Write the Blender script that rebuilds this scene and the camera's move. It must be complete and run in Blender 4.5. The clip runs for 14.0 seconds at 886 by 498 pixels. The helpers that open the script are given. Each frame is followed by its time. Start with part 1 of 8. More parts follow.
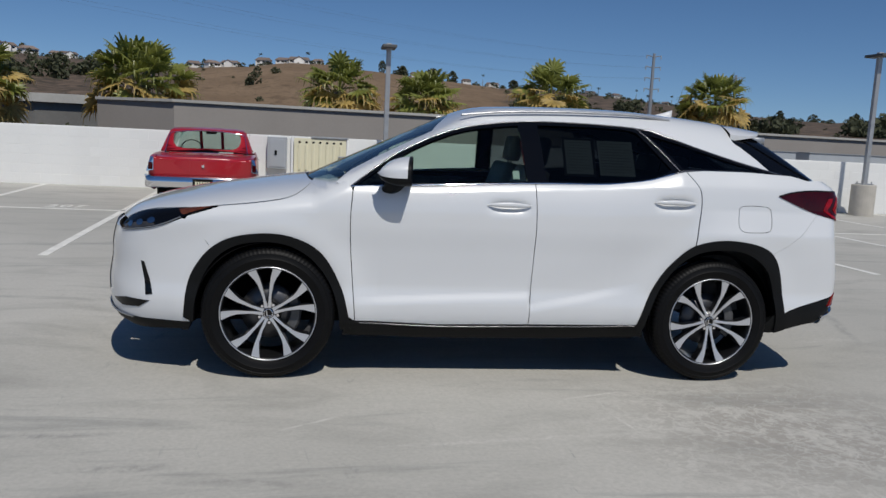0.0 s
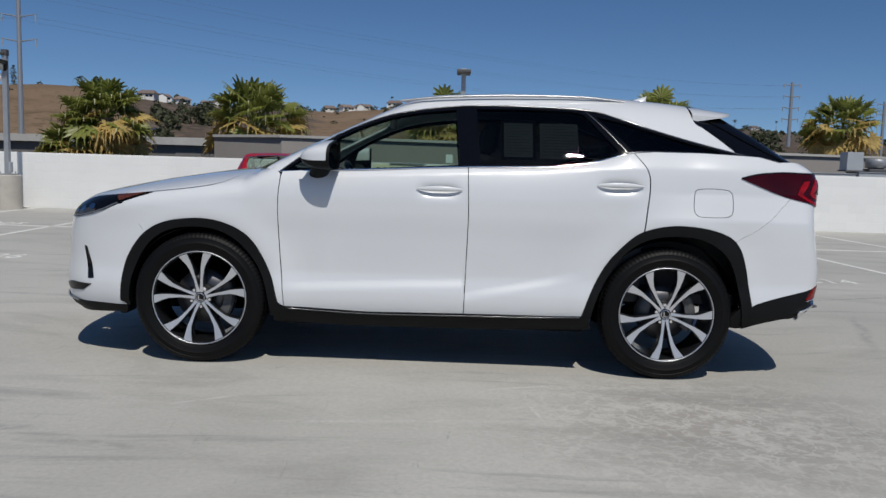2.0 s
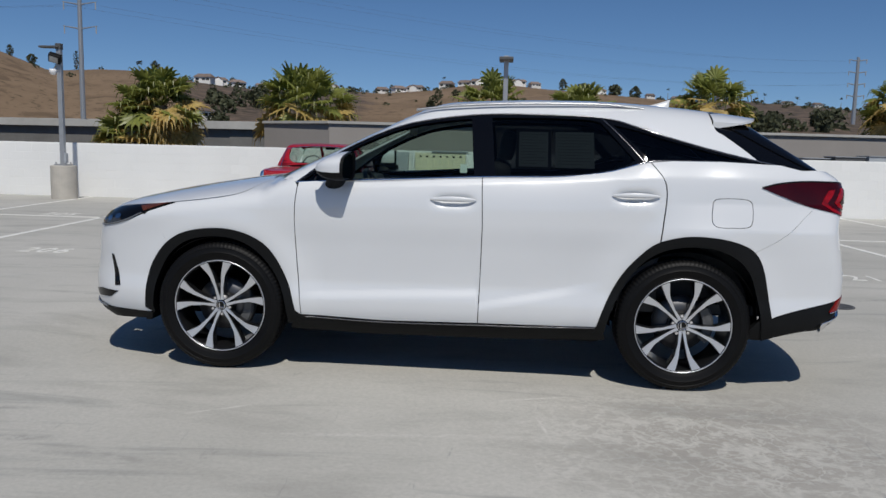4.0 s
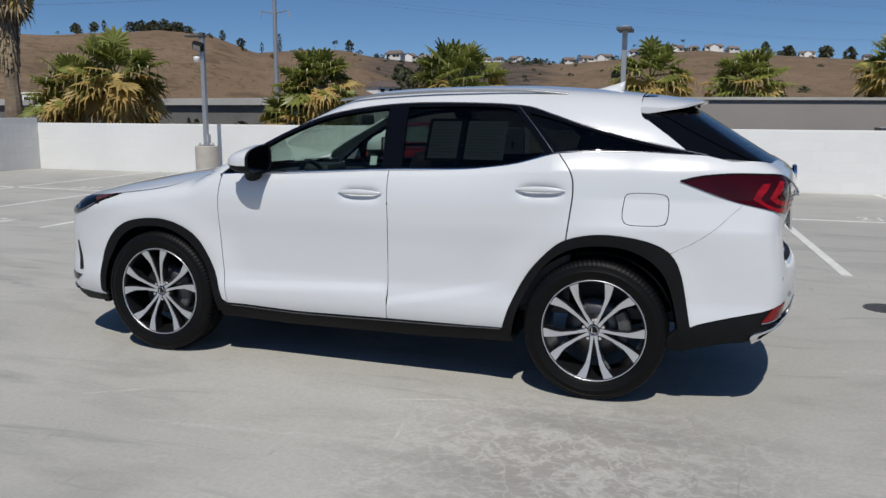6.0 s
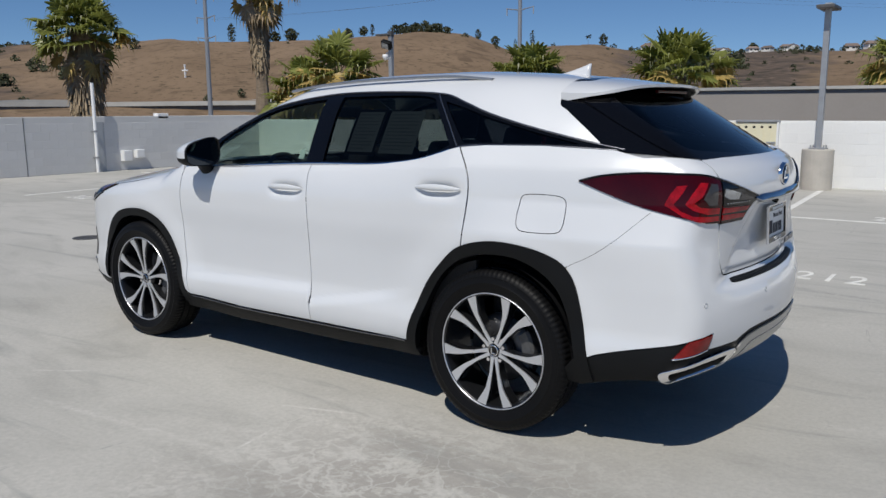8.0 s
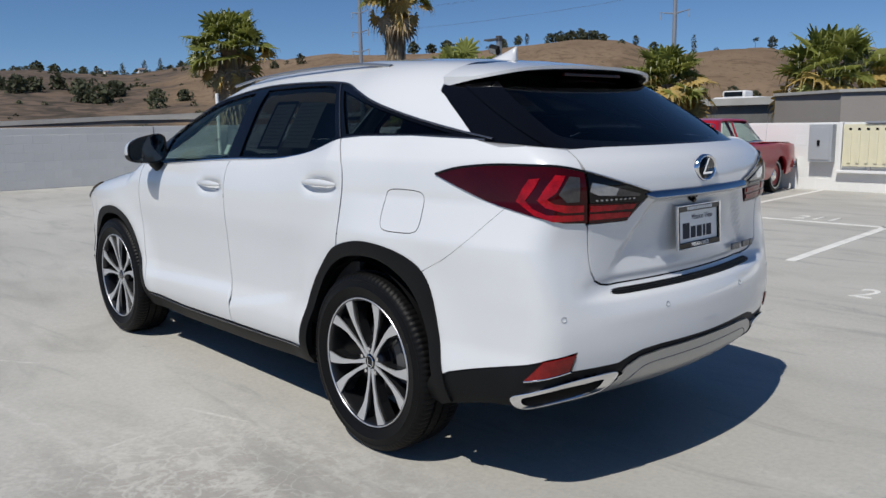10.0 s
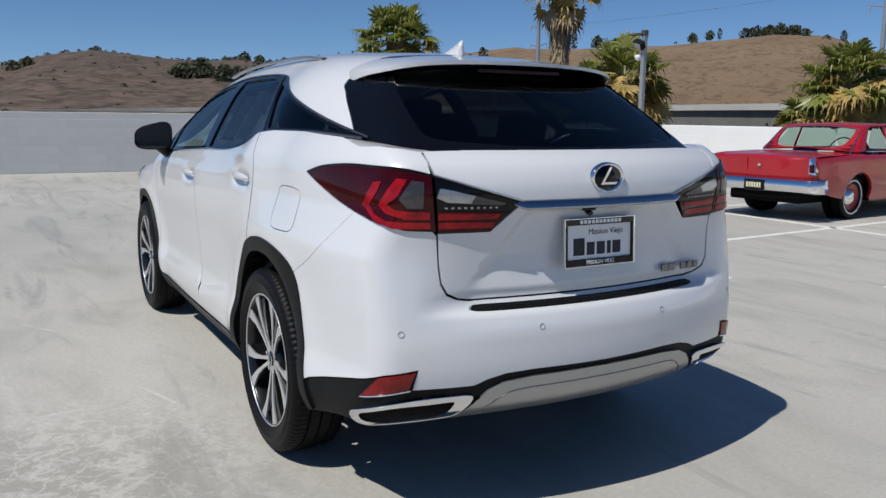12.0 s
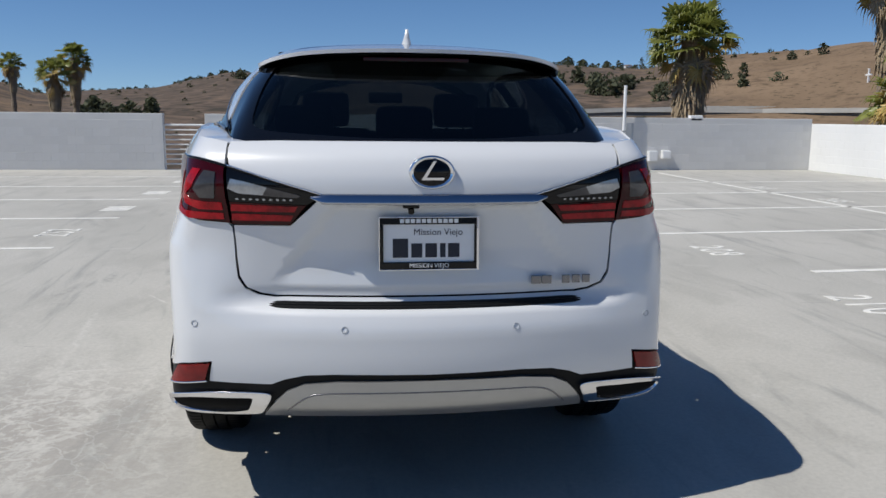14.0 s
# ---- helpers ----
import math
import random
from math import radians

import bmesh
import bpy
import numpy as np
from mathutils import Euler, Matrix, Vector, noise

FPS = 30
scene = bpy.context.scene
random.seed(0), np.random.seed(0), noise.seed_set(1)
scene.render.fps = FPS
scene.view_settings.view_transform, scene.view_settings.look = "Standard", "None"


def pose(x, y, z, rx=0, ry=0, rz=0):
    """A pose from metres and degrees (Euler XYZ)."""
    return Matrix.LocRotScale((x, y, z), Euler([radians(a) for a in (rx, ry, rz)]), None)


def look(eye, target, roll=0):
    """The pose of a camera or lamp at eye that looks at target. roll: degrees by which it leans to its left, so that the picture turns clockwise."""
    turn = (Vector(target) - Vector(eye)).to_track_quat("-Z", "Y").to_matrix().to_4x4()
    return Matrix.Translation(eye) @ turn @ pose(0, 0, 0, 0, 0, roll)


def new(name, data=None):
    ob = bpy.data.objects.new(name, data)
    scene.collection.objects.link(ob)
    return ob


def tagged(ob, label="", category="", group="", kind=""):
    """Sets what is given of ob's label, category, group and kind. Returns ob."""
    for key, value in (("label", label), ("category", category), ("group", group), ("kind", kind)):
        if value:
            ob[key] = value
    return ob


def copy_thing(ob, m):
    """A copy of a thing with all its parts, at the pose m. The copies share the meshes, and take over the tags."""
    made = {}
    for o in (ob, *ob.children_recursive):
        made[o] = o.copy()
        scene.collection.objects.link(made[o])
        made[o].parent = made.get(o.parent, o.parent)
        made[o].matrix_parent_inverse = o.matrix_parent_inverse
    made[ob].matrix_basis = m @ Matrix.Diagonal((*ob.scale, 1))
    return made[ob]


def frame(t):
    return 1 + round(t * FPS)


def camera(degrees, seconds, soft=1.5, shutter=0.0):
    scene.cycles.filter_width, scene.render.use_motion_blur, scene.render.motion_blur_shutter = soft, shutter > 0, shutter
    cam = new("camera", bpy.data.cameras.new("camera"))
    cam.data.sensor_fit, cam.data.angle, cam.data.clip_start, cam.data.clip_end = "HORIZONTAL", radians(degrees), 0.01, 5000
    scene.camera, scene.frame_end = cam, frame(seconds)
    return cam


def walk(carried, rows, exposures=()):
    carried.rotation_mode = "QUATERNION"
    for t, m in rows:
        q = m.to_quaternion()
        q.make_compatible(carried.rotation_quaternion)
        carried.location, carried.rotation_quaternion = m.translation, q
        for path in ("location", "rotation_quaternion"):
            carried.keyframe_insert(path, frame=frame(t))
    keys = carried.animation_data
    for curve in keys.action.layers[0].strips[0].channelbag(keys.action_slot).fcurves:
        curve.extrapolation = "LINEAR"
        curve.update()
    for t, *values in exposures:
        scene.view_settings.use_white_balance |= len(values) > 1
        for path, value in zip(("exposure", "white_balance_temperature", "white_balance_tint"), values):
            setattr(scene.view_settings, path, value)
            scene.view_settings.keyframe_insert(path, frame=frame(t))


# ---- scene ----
cam = camera(58.3, 14.0)
PATH = [
    (0, (-1.105, -5.606, 1.463), (-0.798, -3.65, 1.176), 2.8),
    (0.5, (-0.685, -5.739, 1.464), (-0.495, -3.768, 1.189), 2.7),
    (1, (-0.323, -5.653, 1.425), (-0.228, -3.672, 1.167), 2.2),
    (1.5, (-0.042, -5.604, 1.312), (-0.018, -3.618, 1.081), 1.9),
    (2, (0.105, -5.611, 1.181), (0.084, -3.622, 0.977), 1.7),
    (2.5, (0.131, -5.627, 1.135), (0.087, -3.636, 0.951), 1.7),
    (5, (0.957, -5.505, 1.517), (0.623, -3.558, 1.201), 0.8),
    (5.5, (1.464, -5.384, 1.526), (0.995, -3.468, 1.195), 0.5),
    (6, (1.906, -5.152, 1.495), (1.298, -3.276, 1.164), 0.3),
    (6.5, (2.334, -4.896, 1.496), (1.582, -3.073, 1.164), 0.5),
    (7, (2.723, -4.651, 1.491), (1.828, -2.894, 1.153), 0.3),
    (7.5, (3.005, -4.314, 1.48), (1.974, -2.635, 1.138), 0.2),
    (8, (3.342, -3.979, 1.466), (2.18, -2.387, 1.124), -0.3),
    (8.5, (3.562, -3.585, 1.424), (2.293, -2.077, 1.087), -0.6),
    (9, (3.798, -3.244, 1.36), (2.445, -1.808, 1.037), -1.0),
    (11.5, (4.368, -2.351, 1.369), (2.75, -1.221, 1.041), 0.5),
    (12, (4.583, -1.905, 1.372), (2.873, -0.921, 1.044), 0.7),
    (12.5, (4.685, -1.426, 1.357), (2.877, -0.634, 1.032), 0.3),
    (13, (4.838, -0.95, 1.342), (2.948, -0.376, 1.026), 0.3),
    (13.5, (4.893, -0.542, 1.36), (2.957, -0.178, 1.015), 0.1),
    (14, (4.943, -0.281, 1.341), (2.986, -0.033, 1.014), 0.5),
]
walk(cam, [(t, look(eye, target, roll)) for t, eye, target, roll in PATH], [(0, -0.60), (2.5, -0.55), (5, -0.50), (7.5, -0.40), (9, -0.33), (11.5, -0.25), (14, -0.16)])

# ---- light ----
world = bpy.data.worlds.new("sky")
scene.world = world
world.use_nodes = True
wn = world.node_tree.nodes
sky = wn.new("ShaderNodeTexSky")
sky.sky_type = "NISHITA"
sky.sun_disc = False
sky.sun_elevation = radians(56)
sky.sun_rotation = radians(167)
sky.altitude = 2600
sky.air_density = 1.0
sky.dust_density = 0.25
sky.ozone_density = 3.5
wn["Background"].inputs["Strength"].default_value = 0.07
wl_ = world.node_tree.links
sky_tc = wn.new("ShaderNodeTexCoord")
sky_up = wn.new("ShaderNodeVectorMath")
sky_up.operation = "ADD"
sky_up.inputs[1].default_value = (0, 0, 0.045)
sky_nm = wn.new("ShaderNodeVectorMath")
sky_nm.operation = "NORMALIZE"
wl_.new(sky_tc.outputs["Generated"], sky_up.inputs[0])
wl_.new(sky_up.outputs[0], sky_nm.inputs[0])
wl_.new(sky_nm.outputs[0], sky.inputs["Vector"])
sky_hs = wn.new("ShaderNodeHueSaturation")
sky_hs.inputs["Hue"].default_value = 0.502
sky_hs.inputs["Saturation"].default_value = 1.15
sky_hs.inputs["Value"].default_value = 1.52
wl_.new(sky.outputs["Color"], sky_hs.inputs["Color"])
wl_.new(sky_hs.outputs["Color"], wn["Background"].inputs["Color"])
sun_data = bpy.data.lights.new("sun", "SUN")
sun_data.energy = 5.0
sun_data.angle = radians(0.53)
sun_data.color = (1.0, 0.965, 0.90)
sun = new("sun", sun_data)
sun.matrix_world = look((0.15 * 30, -0.65 * 30, 30), (0, 0, 0))


# ---- materials ----
def mat(name, col, rough=0.5, metal=0.0, var=0.1, scale=3.0, fine=40.0, bump=0.0, coat=0.0, spec=0.5, rand=0.0, stretch=(1, 1, 1), dark=None, thin=0.0):
    """A surface with colour varied at two scales, roughness variation and fine relief."""
    m = bpy.data.materials.new(name)
    m.use_nodes = True
    nt = m.node_tree
    nd, ln = nt.nodes, nt.links
    b = nd["Principled BSDF"]
    tc = nd.new("ShaderNodeTexCoord")
    mp = nd.new("ShaderNodeMapping")
    mp.inputs["Scale"].default_value = stretch
    ln.new(tc.outputs["Object"], mp.inputs["Vector"])
    n1 = nd.new("ShaderNodeTexNoise")
    n1.inputs["Scale"].default_value = scale
    n1.inputs["Detail"].default_value = 6
    n2 = nd.new("ShaderNodeTexNoise")
    n2.inputs["Scale"].default_value = fine
    n2.inputs["Detail"].default_value = 4
    for n in (n1, n2):
        ln.new(mp.outputs["Vector"], n.inputs["Vector"])
    add = nd.new("ShaderNodeMath")
    add.operation = "MULTIPLY_ADD"
    add.inputs[1].default_value = 0.4
    ln.new(n2.outputs["Fac"], add.inputs[0])
    ln.new(n1.outputs["Fac"], add.inputs[2])
    ramp = nd.new("ShaderNodeMapRange")
    ramp.inputs["From Min"].default_value = 0.4
    ramp.inputs["From Max"].default_value = 1.0
    ln.new(add.outputs[0], ramp.inputs["Value"])
    mix = nd.new("ShaderNodeMix")
    mix.data_type = "RGBA"
    lo = dark or tuple(c * (1 - var) for c in col)
    hi = tuple(min(1.0, c * (1 + var)) for c in col)
    mix.inputs["A"].default_value = (*lo, 1)
    mix.inputs["B"].default_value = (*hi, 1)
    ln.new(ramp.outputs["Result"], mix.inputs["Factor"])
    out = mix.outputs["Result"]
    if rand:
        oi = nd.new("ShaderNodeObjectInfo")
        mr = nd.new("ShaderNodeMapRange")
        mr.inputs["To Min"].default_value = 1 - rand
        mr.inputs["To Max"].default_value = 1 + rand
        ln.new(oi.outputs["Random"], mr.inputs["Value"])
        hs = nd.new("ShaderNodeHueSaturation")
        ln.new(mr.outputs["Result"], hs.inputs["Value"])
        ln.new(out, hs.inputs["Color"])
        out = hs.outputs["Color"]
    ln.new(out, b.inputs["Base Color"])
    b.inputs["Roughness"].default_value = rough
    b.inputs["Metallic"].default_value = metal
    b.inputs["Coat Weight"].default_value = coat
    b.inputs["Coat Roughness"].default_value = 0.03
    b.inputs["Specular IOR Level"].default_value = spec
    if bump:
        bp = nd.new("ShaderNodeBump")
        bp.inputs["Strength"].default_value = bump
        bp.inputs["Distance"].default_value = 0.01
        ln.new(add.outputs[0], bp.inputs["Height"])
        ln.new(bp.outputs["Normal"], b.inputs["Normal"])
    if thin:
        tl = nd.new("ShaderNodeBsdfTranslucent")
        ln.new(out, tl.inputs["Color"])
        mx = nd.new("ShaderNodeMixShader")
        mx.inputs[0].default_value = thin
        ln.new(b.outputs[0], mx.inputs[1])
        ln.new(tl.outputs[0], mx.inputs[2])
        ln.new(mx.outputs[0], nd["Material Output"].inputs["Surface"])
    return m


def glass(name, tint, gloss_rough=0.0, ior=1.5):
    """A thin tinted pane: clear with a tint, and Fresnel gloss."""
    m = bpy.data.materials.new(name)
    m.use_nodes = True
    nt = m.node_tree
    nd, ln = nt.nodes, nt.links
    nd.remove(nd["Principled BSDF"])
    tr = nd.new("ShaderNodeBsdfTransparent")
    tr.inputs["Color"].default_value = (*tint, 1)
    gl = nd.new("ShaderNodeBsdfGlossy")
    gl.inputs["Roughness"].default_value = gloss_rough
    lw = nd.new("ShaderNodeLayerWeight")
    lw.inputs["Blend"].default_value = 0.5
    p5 = nd.new("ShaderNodeMath")
    p5.operation = "POWER"
    p5.inputs[1].default_value = 5.0
    ln.new(lw.outputs["Facing"], p5.inputs[0])
    r0 = ((ior - 1) / (ior + 1)) ** 2
    fr = nd.new("ShaderNodeMath")
    fr.operation = "MULTIPLY_ADD"
    fr.inputs[1].default_value = 0.9
    fr.inputs[2].default_value = r0
    ln.new(p5.outputs[0], fr.inputs[0])
    mx = nd.new("ShaderNodeMixShader")
    ln.new(fr.outputs[0], mx.inputs[0])
    ln.new(tr.outputs[0], mx.inputs[1])
    ln.new(gl.outputs[0], mx.inputs[2])
    ln.new(mx.outputs[0], nd["Material Output"].inputs["Surface"])
    return m


M_PAINT = mat("pearl_white_paint", (0.620, 0.632, 0.643), 0.30, var=0.02, scale=1.2, fine=900, coat=1.0)
M_CLAD = mat("black_cladding_plastic", (0.0065, 0.0069, 0.0073), 0.5, var=0.2, scale=5, fine=300, bump=0.06, spec=0.14)
M_DARK = mat("dark_inner_shell", (0.003, 0.003, 0.0035), 0.8, var=0.2, spec=0.1)
M_GLOSSBLACK = mat("gloss_black_trim", (0.003, 0.003, 0.0035), 0.025, var=0.1, spec=0.3)
M_SPOILBLACK = mat("satin_black_plastic", (0.0012, 0.0012, 0.0014), 0.4, var=0.1, spec=0.03)
M_CHROME = mat("chrome", (0.78, 0.78, 0.80), 0.07, metal=1.0, var=0.03)
M_TRIM = mat("dark_satin_chrome", (0.20, 0.20, 0.21), 0.22, metal=0.9, var=0.05)
M_SATIN = mat("satin_silver_trim", (0.40, 0.405, 0.41), 0.34, metal=0.85, var=0.05)
M_RUBBER = mat("tyre_rubber", (0.0040, 0.0040, 0.0043), 0.5, var=0.3, scale=8, fine=120, bump=0.06, spec=0.14)
M_MACHINED = mat("machined_alloy", (0.66, 0.67, 0.69), 0.34, metal=0.8, var=0.05, fine=200)
M_GUNMETAL = mat("dark_gunmetal_alloy", (0.012, 0.0125, 0.014), 0.28, metal=0.3, var=0.1, coat=0.25)
M_BRAKE = mat("brake_steel", (0.10, 0.10, 0.105), 0.4, metal=0.8, var=0.15, scale=12)
M_REDLENS = mat("red_lamp_lens", (0.034, 0.0007, 0.0016), 0.04, var=0.35, scale=9, fine=160, spec=0.28)
M_REDBAND = mat("bright_red_light_guide", (0.27, 0.004, 0.008), 0.08, var=0.5, scale=30, fine=140, spec=0.3)
M_REFLECTOR = mat("red_reflector", (0.17, 0.006, 0.006), 0.2, var=0.3, scale=40, fine=400, spec=0.4, bump=0.1)
M_SMOKE = mat("smoked_clear_lens", (0.045, 0.042, 0.042), 0.07, var=0.4, scale=14, fine=120, spec=0.5)
M_CLEARLENS = mat("silver_lamp_reflector", (0.30, 0.31, 0.32), 0.15, metal=0.6, var=0.3, scale=18, fine=150, coat=1.0)
M_AMBER = mat("amber_lens", (0.085, 0.022, 0.006), 0.08, var=0.4, scale=20, coat=1.0)
M_BLUECHROME = mat("blue_tinted_chrome", (0.36, 0.38, 0.42), 0.08, metal=1.0, var=0.05)
M_SEAT = mat("pale_grey_leather", (0.26, 0.25, 0.235), 0.5, var=0.08, scale=8, fine=200, bump=0.1)
M_CABIN = mat("dark_cabin_trim", (0.03, 0.03, 0.032), 0.6, var=0.2, scale=6)
M_HEADLINER = mat("headliner_fabric", (0.36, 0.36, 0.35), 0.9, var=0.05)
M_PAPER = mat("printed_paper", (0.46, 0.50, 0.48), 0.7, var=0.05)
M_PRINT = mat("faint_print", (0.30, 0.325, 0.315), 0.7, var=0.1)
M_INK = mat("printed_ink", (0.02, 0.022, 0.032), 0.7, var=0.1)
M_GLASS_F = glass("clear_green_glass", (0.60, 0.70, 0.645), ior=1.35)
M_GLASS_R = glass("privacy_glass", (0.135, 0.15, 0.155), ior=1.33)
M_GLASS_B = glass("rear_privacy_glass", (0.085, 0.10, 0.118), ior=1.36)

M_WALLPAINT = mat("white_painted_block", (0.74, 0.74, 0.72), 0.75, var=0.05, scale=0.8, fine=30, bump=0.15, rand=0.02)
M_GREYBLOCK = mat("grey_painted_block", (0.60, 0.595, 0.58), 0.8, var=0.06, scale=1.2, fine=30, bump=0.2, rand=0.03)
M_LINE = mat("worn_white_line_paint", (0.66, 0.65, 0.61), 0.8, var=0.18, scale=6, fine=60)
M_GALV = mat("galvanised_steel", (0.36, 0.37, 0.38), 0.45, metal=0.5, var=0.12, scale=8)
M_PEDESTAL = mat("cast_concrete", (0.44, 0.41, 0.36), 0.85, var=0.12, scale=5, fine=60, bump=0.3)
M_BEIGE = mat("grey_beige_stucco", (0.30, 0.275, 0.25), 0.9, var=0.07, scale=0.6, fine=12, bump=0.2)
M_BRIDGE = mat("weathered_concrete", (0.42, 0.41, 0.38), 0.9, var=0.15, scale=0.4, fine=4)
# bridge concrete toned darker: the girder's shade is put into its colour
M_BRIDGESHADE = mat("shade_toned_concrete", (0.15, 0.145, 0.135), 0.9, var=0.2, scale=0.5, fine=5)
M_CREAMPANEL = mat("cream_painted_steel", (0.68, 0.64, 0.46), 0.5, var=0.05, scale=4)
M_GREYBOX = mat("grey_painted_steel", (0.36, 0.38, 0.40), 0.45, var=0.06, scale=4)
M_IRON = mat("cast_iron", (0.10, 0.10, 0.10), 0.6, metal=0.4, var=0.2, scale=20)
M_WHITE = mat("white_gloss_paint", (0.76, 0.76, 0.75), 0.4, var=0.05)
M_TRUNK = mat("palm_trunk", (0.22, 0.17, 0.12), 0.95, var=0.35, scale=3, fine=30, bump=0.6, stretch=(1, 1, 3))
M_FROND = mat("green_palm_frond", (0.225, 0.245, 0.058), 0.4, var=0.5, scale=1.5, fine=12, thin=0.42)
M_FRONDY = mat("yellowing_palm_frond", (0.50, 0.36, 0.12), 0.5, var=0.45, scale=1.5, fine=12, thin=0.4)
M_FRONDD = mat("dead_palm_frond", (0.32, 0.245, 0.155), 0.9, var=0.4, scale=2, fine=14)
M_LEAF = mat("shrub_leaf", (0.072, 0.080, 0.042), 0.8, var=0.6, scale=0.25, fine=3, thin=0.3)
M_ROOF = mat("clay_roof", (0.17, 0.13, 0.11), 0.9, var=0.25, rand=0.35)
M_STUCCO = mat("pale_stucco", (0.74, 0.72, 0.68), 0.9, var=0.08, rand=0.15)
M_REDPAINT = mat("glossy_red_paint", (0.34, 0.007, 0.014), 0.3, var=0.1, scale=2, fine=300, coat=0.55)


# ---- mesh helpers ----
def obj(name, verts, faces, material, parent=None, label="", smooth=False, normals=None):
    me = bpy.data.meshes.new(name)
    me.from_pydata([tuple(map(float, v)) for v in verts], [], [tuple(map(int, f)) for f in faces])
    me.materials.append(material)
    if smooth:
        me.polygons.foreach_set("use_smooth", [True] * len(me.polygons))
    me.update()
    if normals is not None:
        me.normals_split_custom_set_from_vertices([tuple(map(float, n)) for n in normals])
    ob = new(name, me)
    if parent is not None:
        ob.parent = parent
    if label:
        ob["label"] = label
    return ob


def part(name, bm, material, parent=None, label="", smooth=False):
    me = bpy.data.meshes.new(name)
    bm.to_mesh(me)
    bm.free()
    me.materials.append(material)
    if smooth:
        me.polygons.foreach_set("use_smooth", [True] * len(me.polygons))
    ob = new(name, me)
    if parent is not None:
        ob.parent = parent
    if label:
        ob["label"] = label
    return ob


def box(bm, x0, x1, y0, y1, z0, z1, bevel=0.0, m=None):
    """A box with rounded edges added to bm."""
    r = bmesh.ops.create_cube(bm, size=1.0)
    vs = r["verts"]
    bmesh.ops.scale(bm, vec=(x1 - x0, y1 - y0, z1 - z0), verts=vs)
    bmesh.ops.translate(bm, vec=((x0 + x1) / 2, (y0 + y1) / 2, (z0 + z1) / 2), verts=vs)
    if bevel:
        es = list({e for v in vs for e in v.link_edges})
        q = bmesh.ops.bevel(bm, geom=es, offset=bevel, segments=2, profile=0.6, affect="EDGES")
        vs = list({v for v in q["verts"]} | {v for v in vs if v.is_valid})
    if m is not None:
        bmesh.ops.transform(bm, matrix=m, verts=[v for v in vs if v.is_valid])
    return vs


def tube(bm, p0, p1, r0, r1=None, seg=12):
    """A round bar from p0 to p1."""
    p0, p1 = Vector(p0), Vector(p1)
    r1 = r0 if r1 is None else r1
    d = p1 - p0
    q = bmesh.ops.create_cone(bm, cap_ends=True, segments=seg, radius1=r0, radius2=r1, depth=d.length)
    m = Matrix.Translation((p0 + p1) / 2) @ d.to_track_quat("Z", "Y").to_matrix().to_4x4()
    bmesh.ops.transform(bm, matrix=m, verts=q["verts"])
    return q["verts"]


def lathe(profile, seg, axis="y"):
    """Verts and faces of a profile of (radius, along) turned round an axis."""
    vs, fs = [], []
    for i in range(seg):
        a = 2 * math.pi * i / seg
        for r, h in profile:
            c, s = r * math.cos(a), r * math.sin(a)
            vs.append((c, h, s) if axis == "y" else (c, s, h))
    n = len(profile)
    for i in range(seg):
        j = (i + 1) % seg
        for k in range(n - 1):
            fs.append((i * n + k, j * n + k, j * n + k + 1, i * n + k + 1))
    return vs, fs


def empty(name, loc=(0, 0, 0)):
    e = new(name)
    e.location = loc
    return e


def spl(xs, ys):
    """A smooth curve through points (monotone cubic)."""
    xs, ys = np.array(xs, float), np.array(ys, float)
    h = np.diff(xs)
    d = np.diff(ys) / h
    m = np.zeros_like(xs)
    m[0], m[-1] = d[0], d[-1]
    for i in range(1, len(xs) - 1):
        m[i] = 0 if d[i - 1] * d[i] <= 0 else (h[i - 1] + h[i]) / ((h[i - 1] * 2 + h[i]) / 3 / d[i] * 1 + (h[i - 1] + 2 * h[i]) / 3 / d[i - 1]) if False else (d[i - 1] * h[i] + d[i] * h[i - 1]) / (h[i - 1] + h[i])

    def f(x):
        x = np.clip(np.asarray(x, float), xs[0], xs[-1])
        i = np.clip(np.searchsorted(xs, x) - 1, 0, len(xs) - 2)
        t = (x - xs[i]) / h[i]
        return (2 * t**3 - 3 * t**2 + 1) * ys[i] + (t**3 - 2 * t**2 + t) * h[i] * m[i] + (3 * t**2 - 2 * t**3) * ys[i + 1] + (t**3 - t**2) * h[i] * m[i + 1]

    return f


def smooth_line(pts, n=6, closed=False):
    """A rounded line through control points (Catmull-Rom)."""
    p = np.array(pts, float)
    if closed:
        p = np.vstack([p[-1], p, p[0], p[1]])
    else:
        p = np.vstack([2 * p[0] - p[1], p, 2 * p[-1] - p[-2]])
    out = []
    for i in range(1, len(p) - 2):
        for k in range(n):
            t = k / n
            out.append(0.5 * (2 * p[i] + (p[i + 1] - p[i - 1]) * t + (2 * p[i - 1] - 5 * p[i] + 4 * p[i + 1] - p[i + 2]) * t**2 + (3 * p[i] - p[i - 1] - 3 * p[i + 1] + p[i + 2]) * t**3))
    if not closed:
        out.append(p[-2])
    return [tuple(q) for q in out]

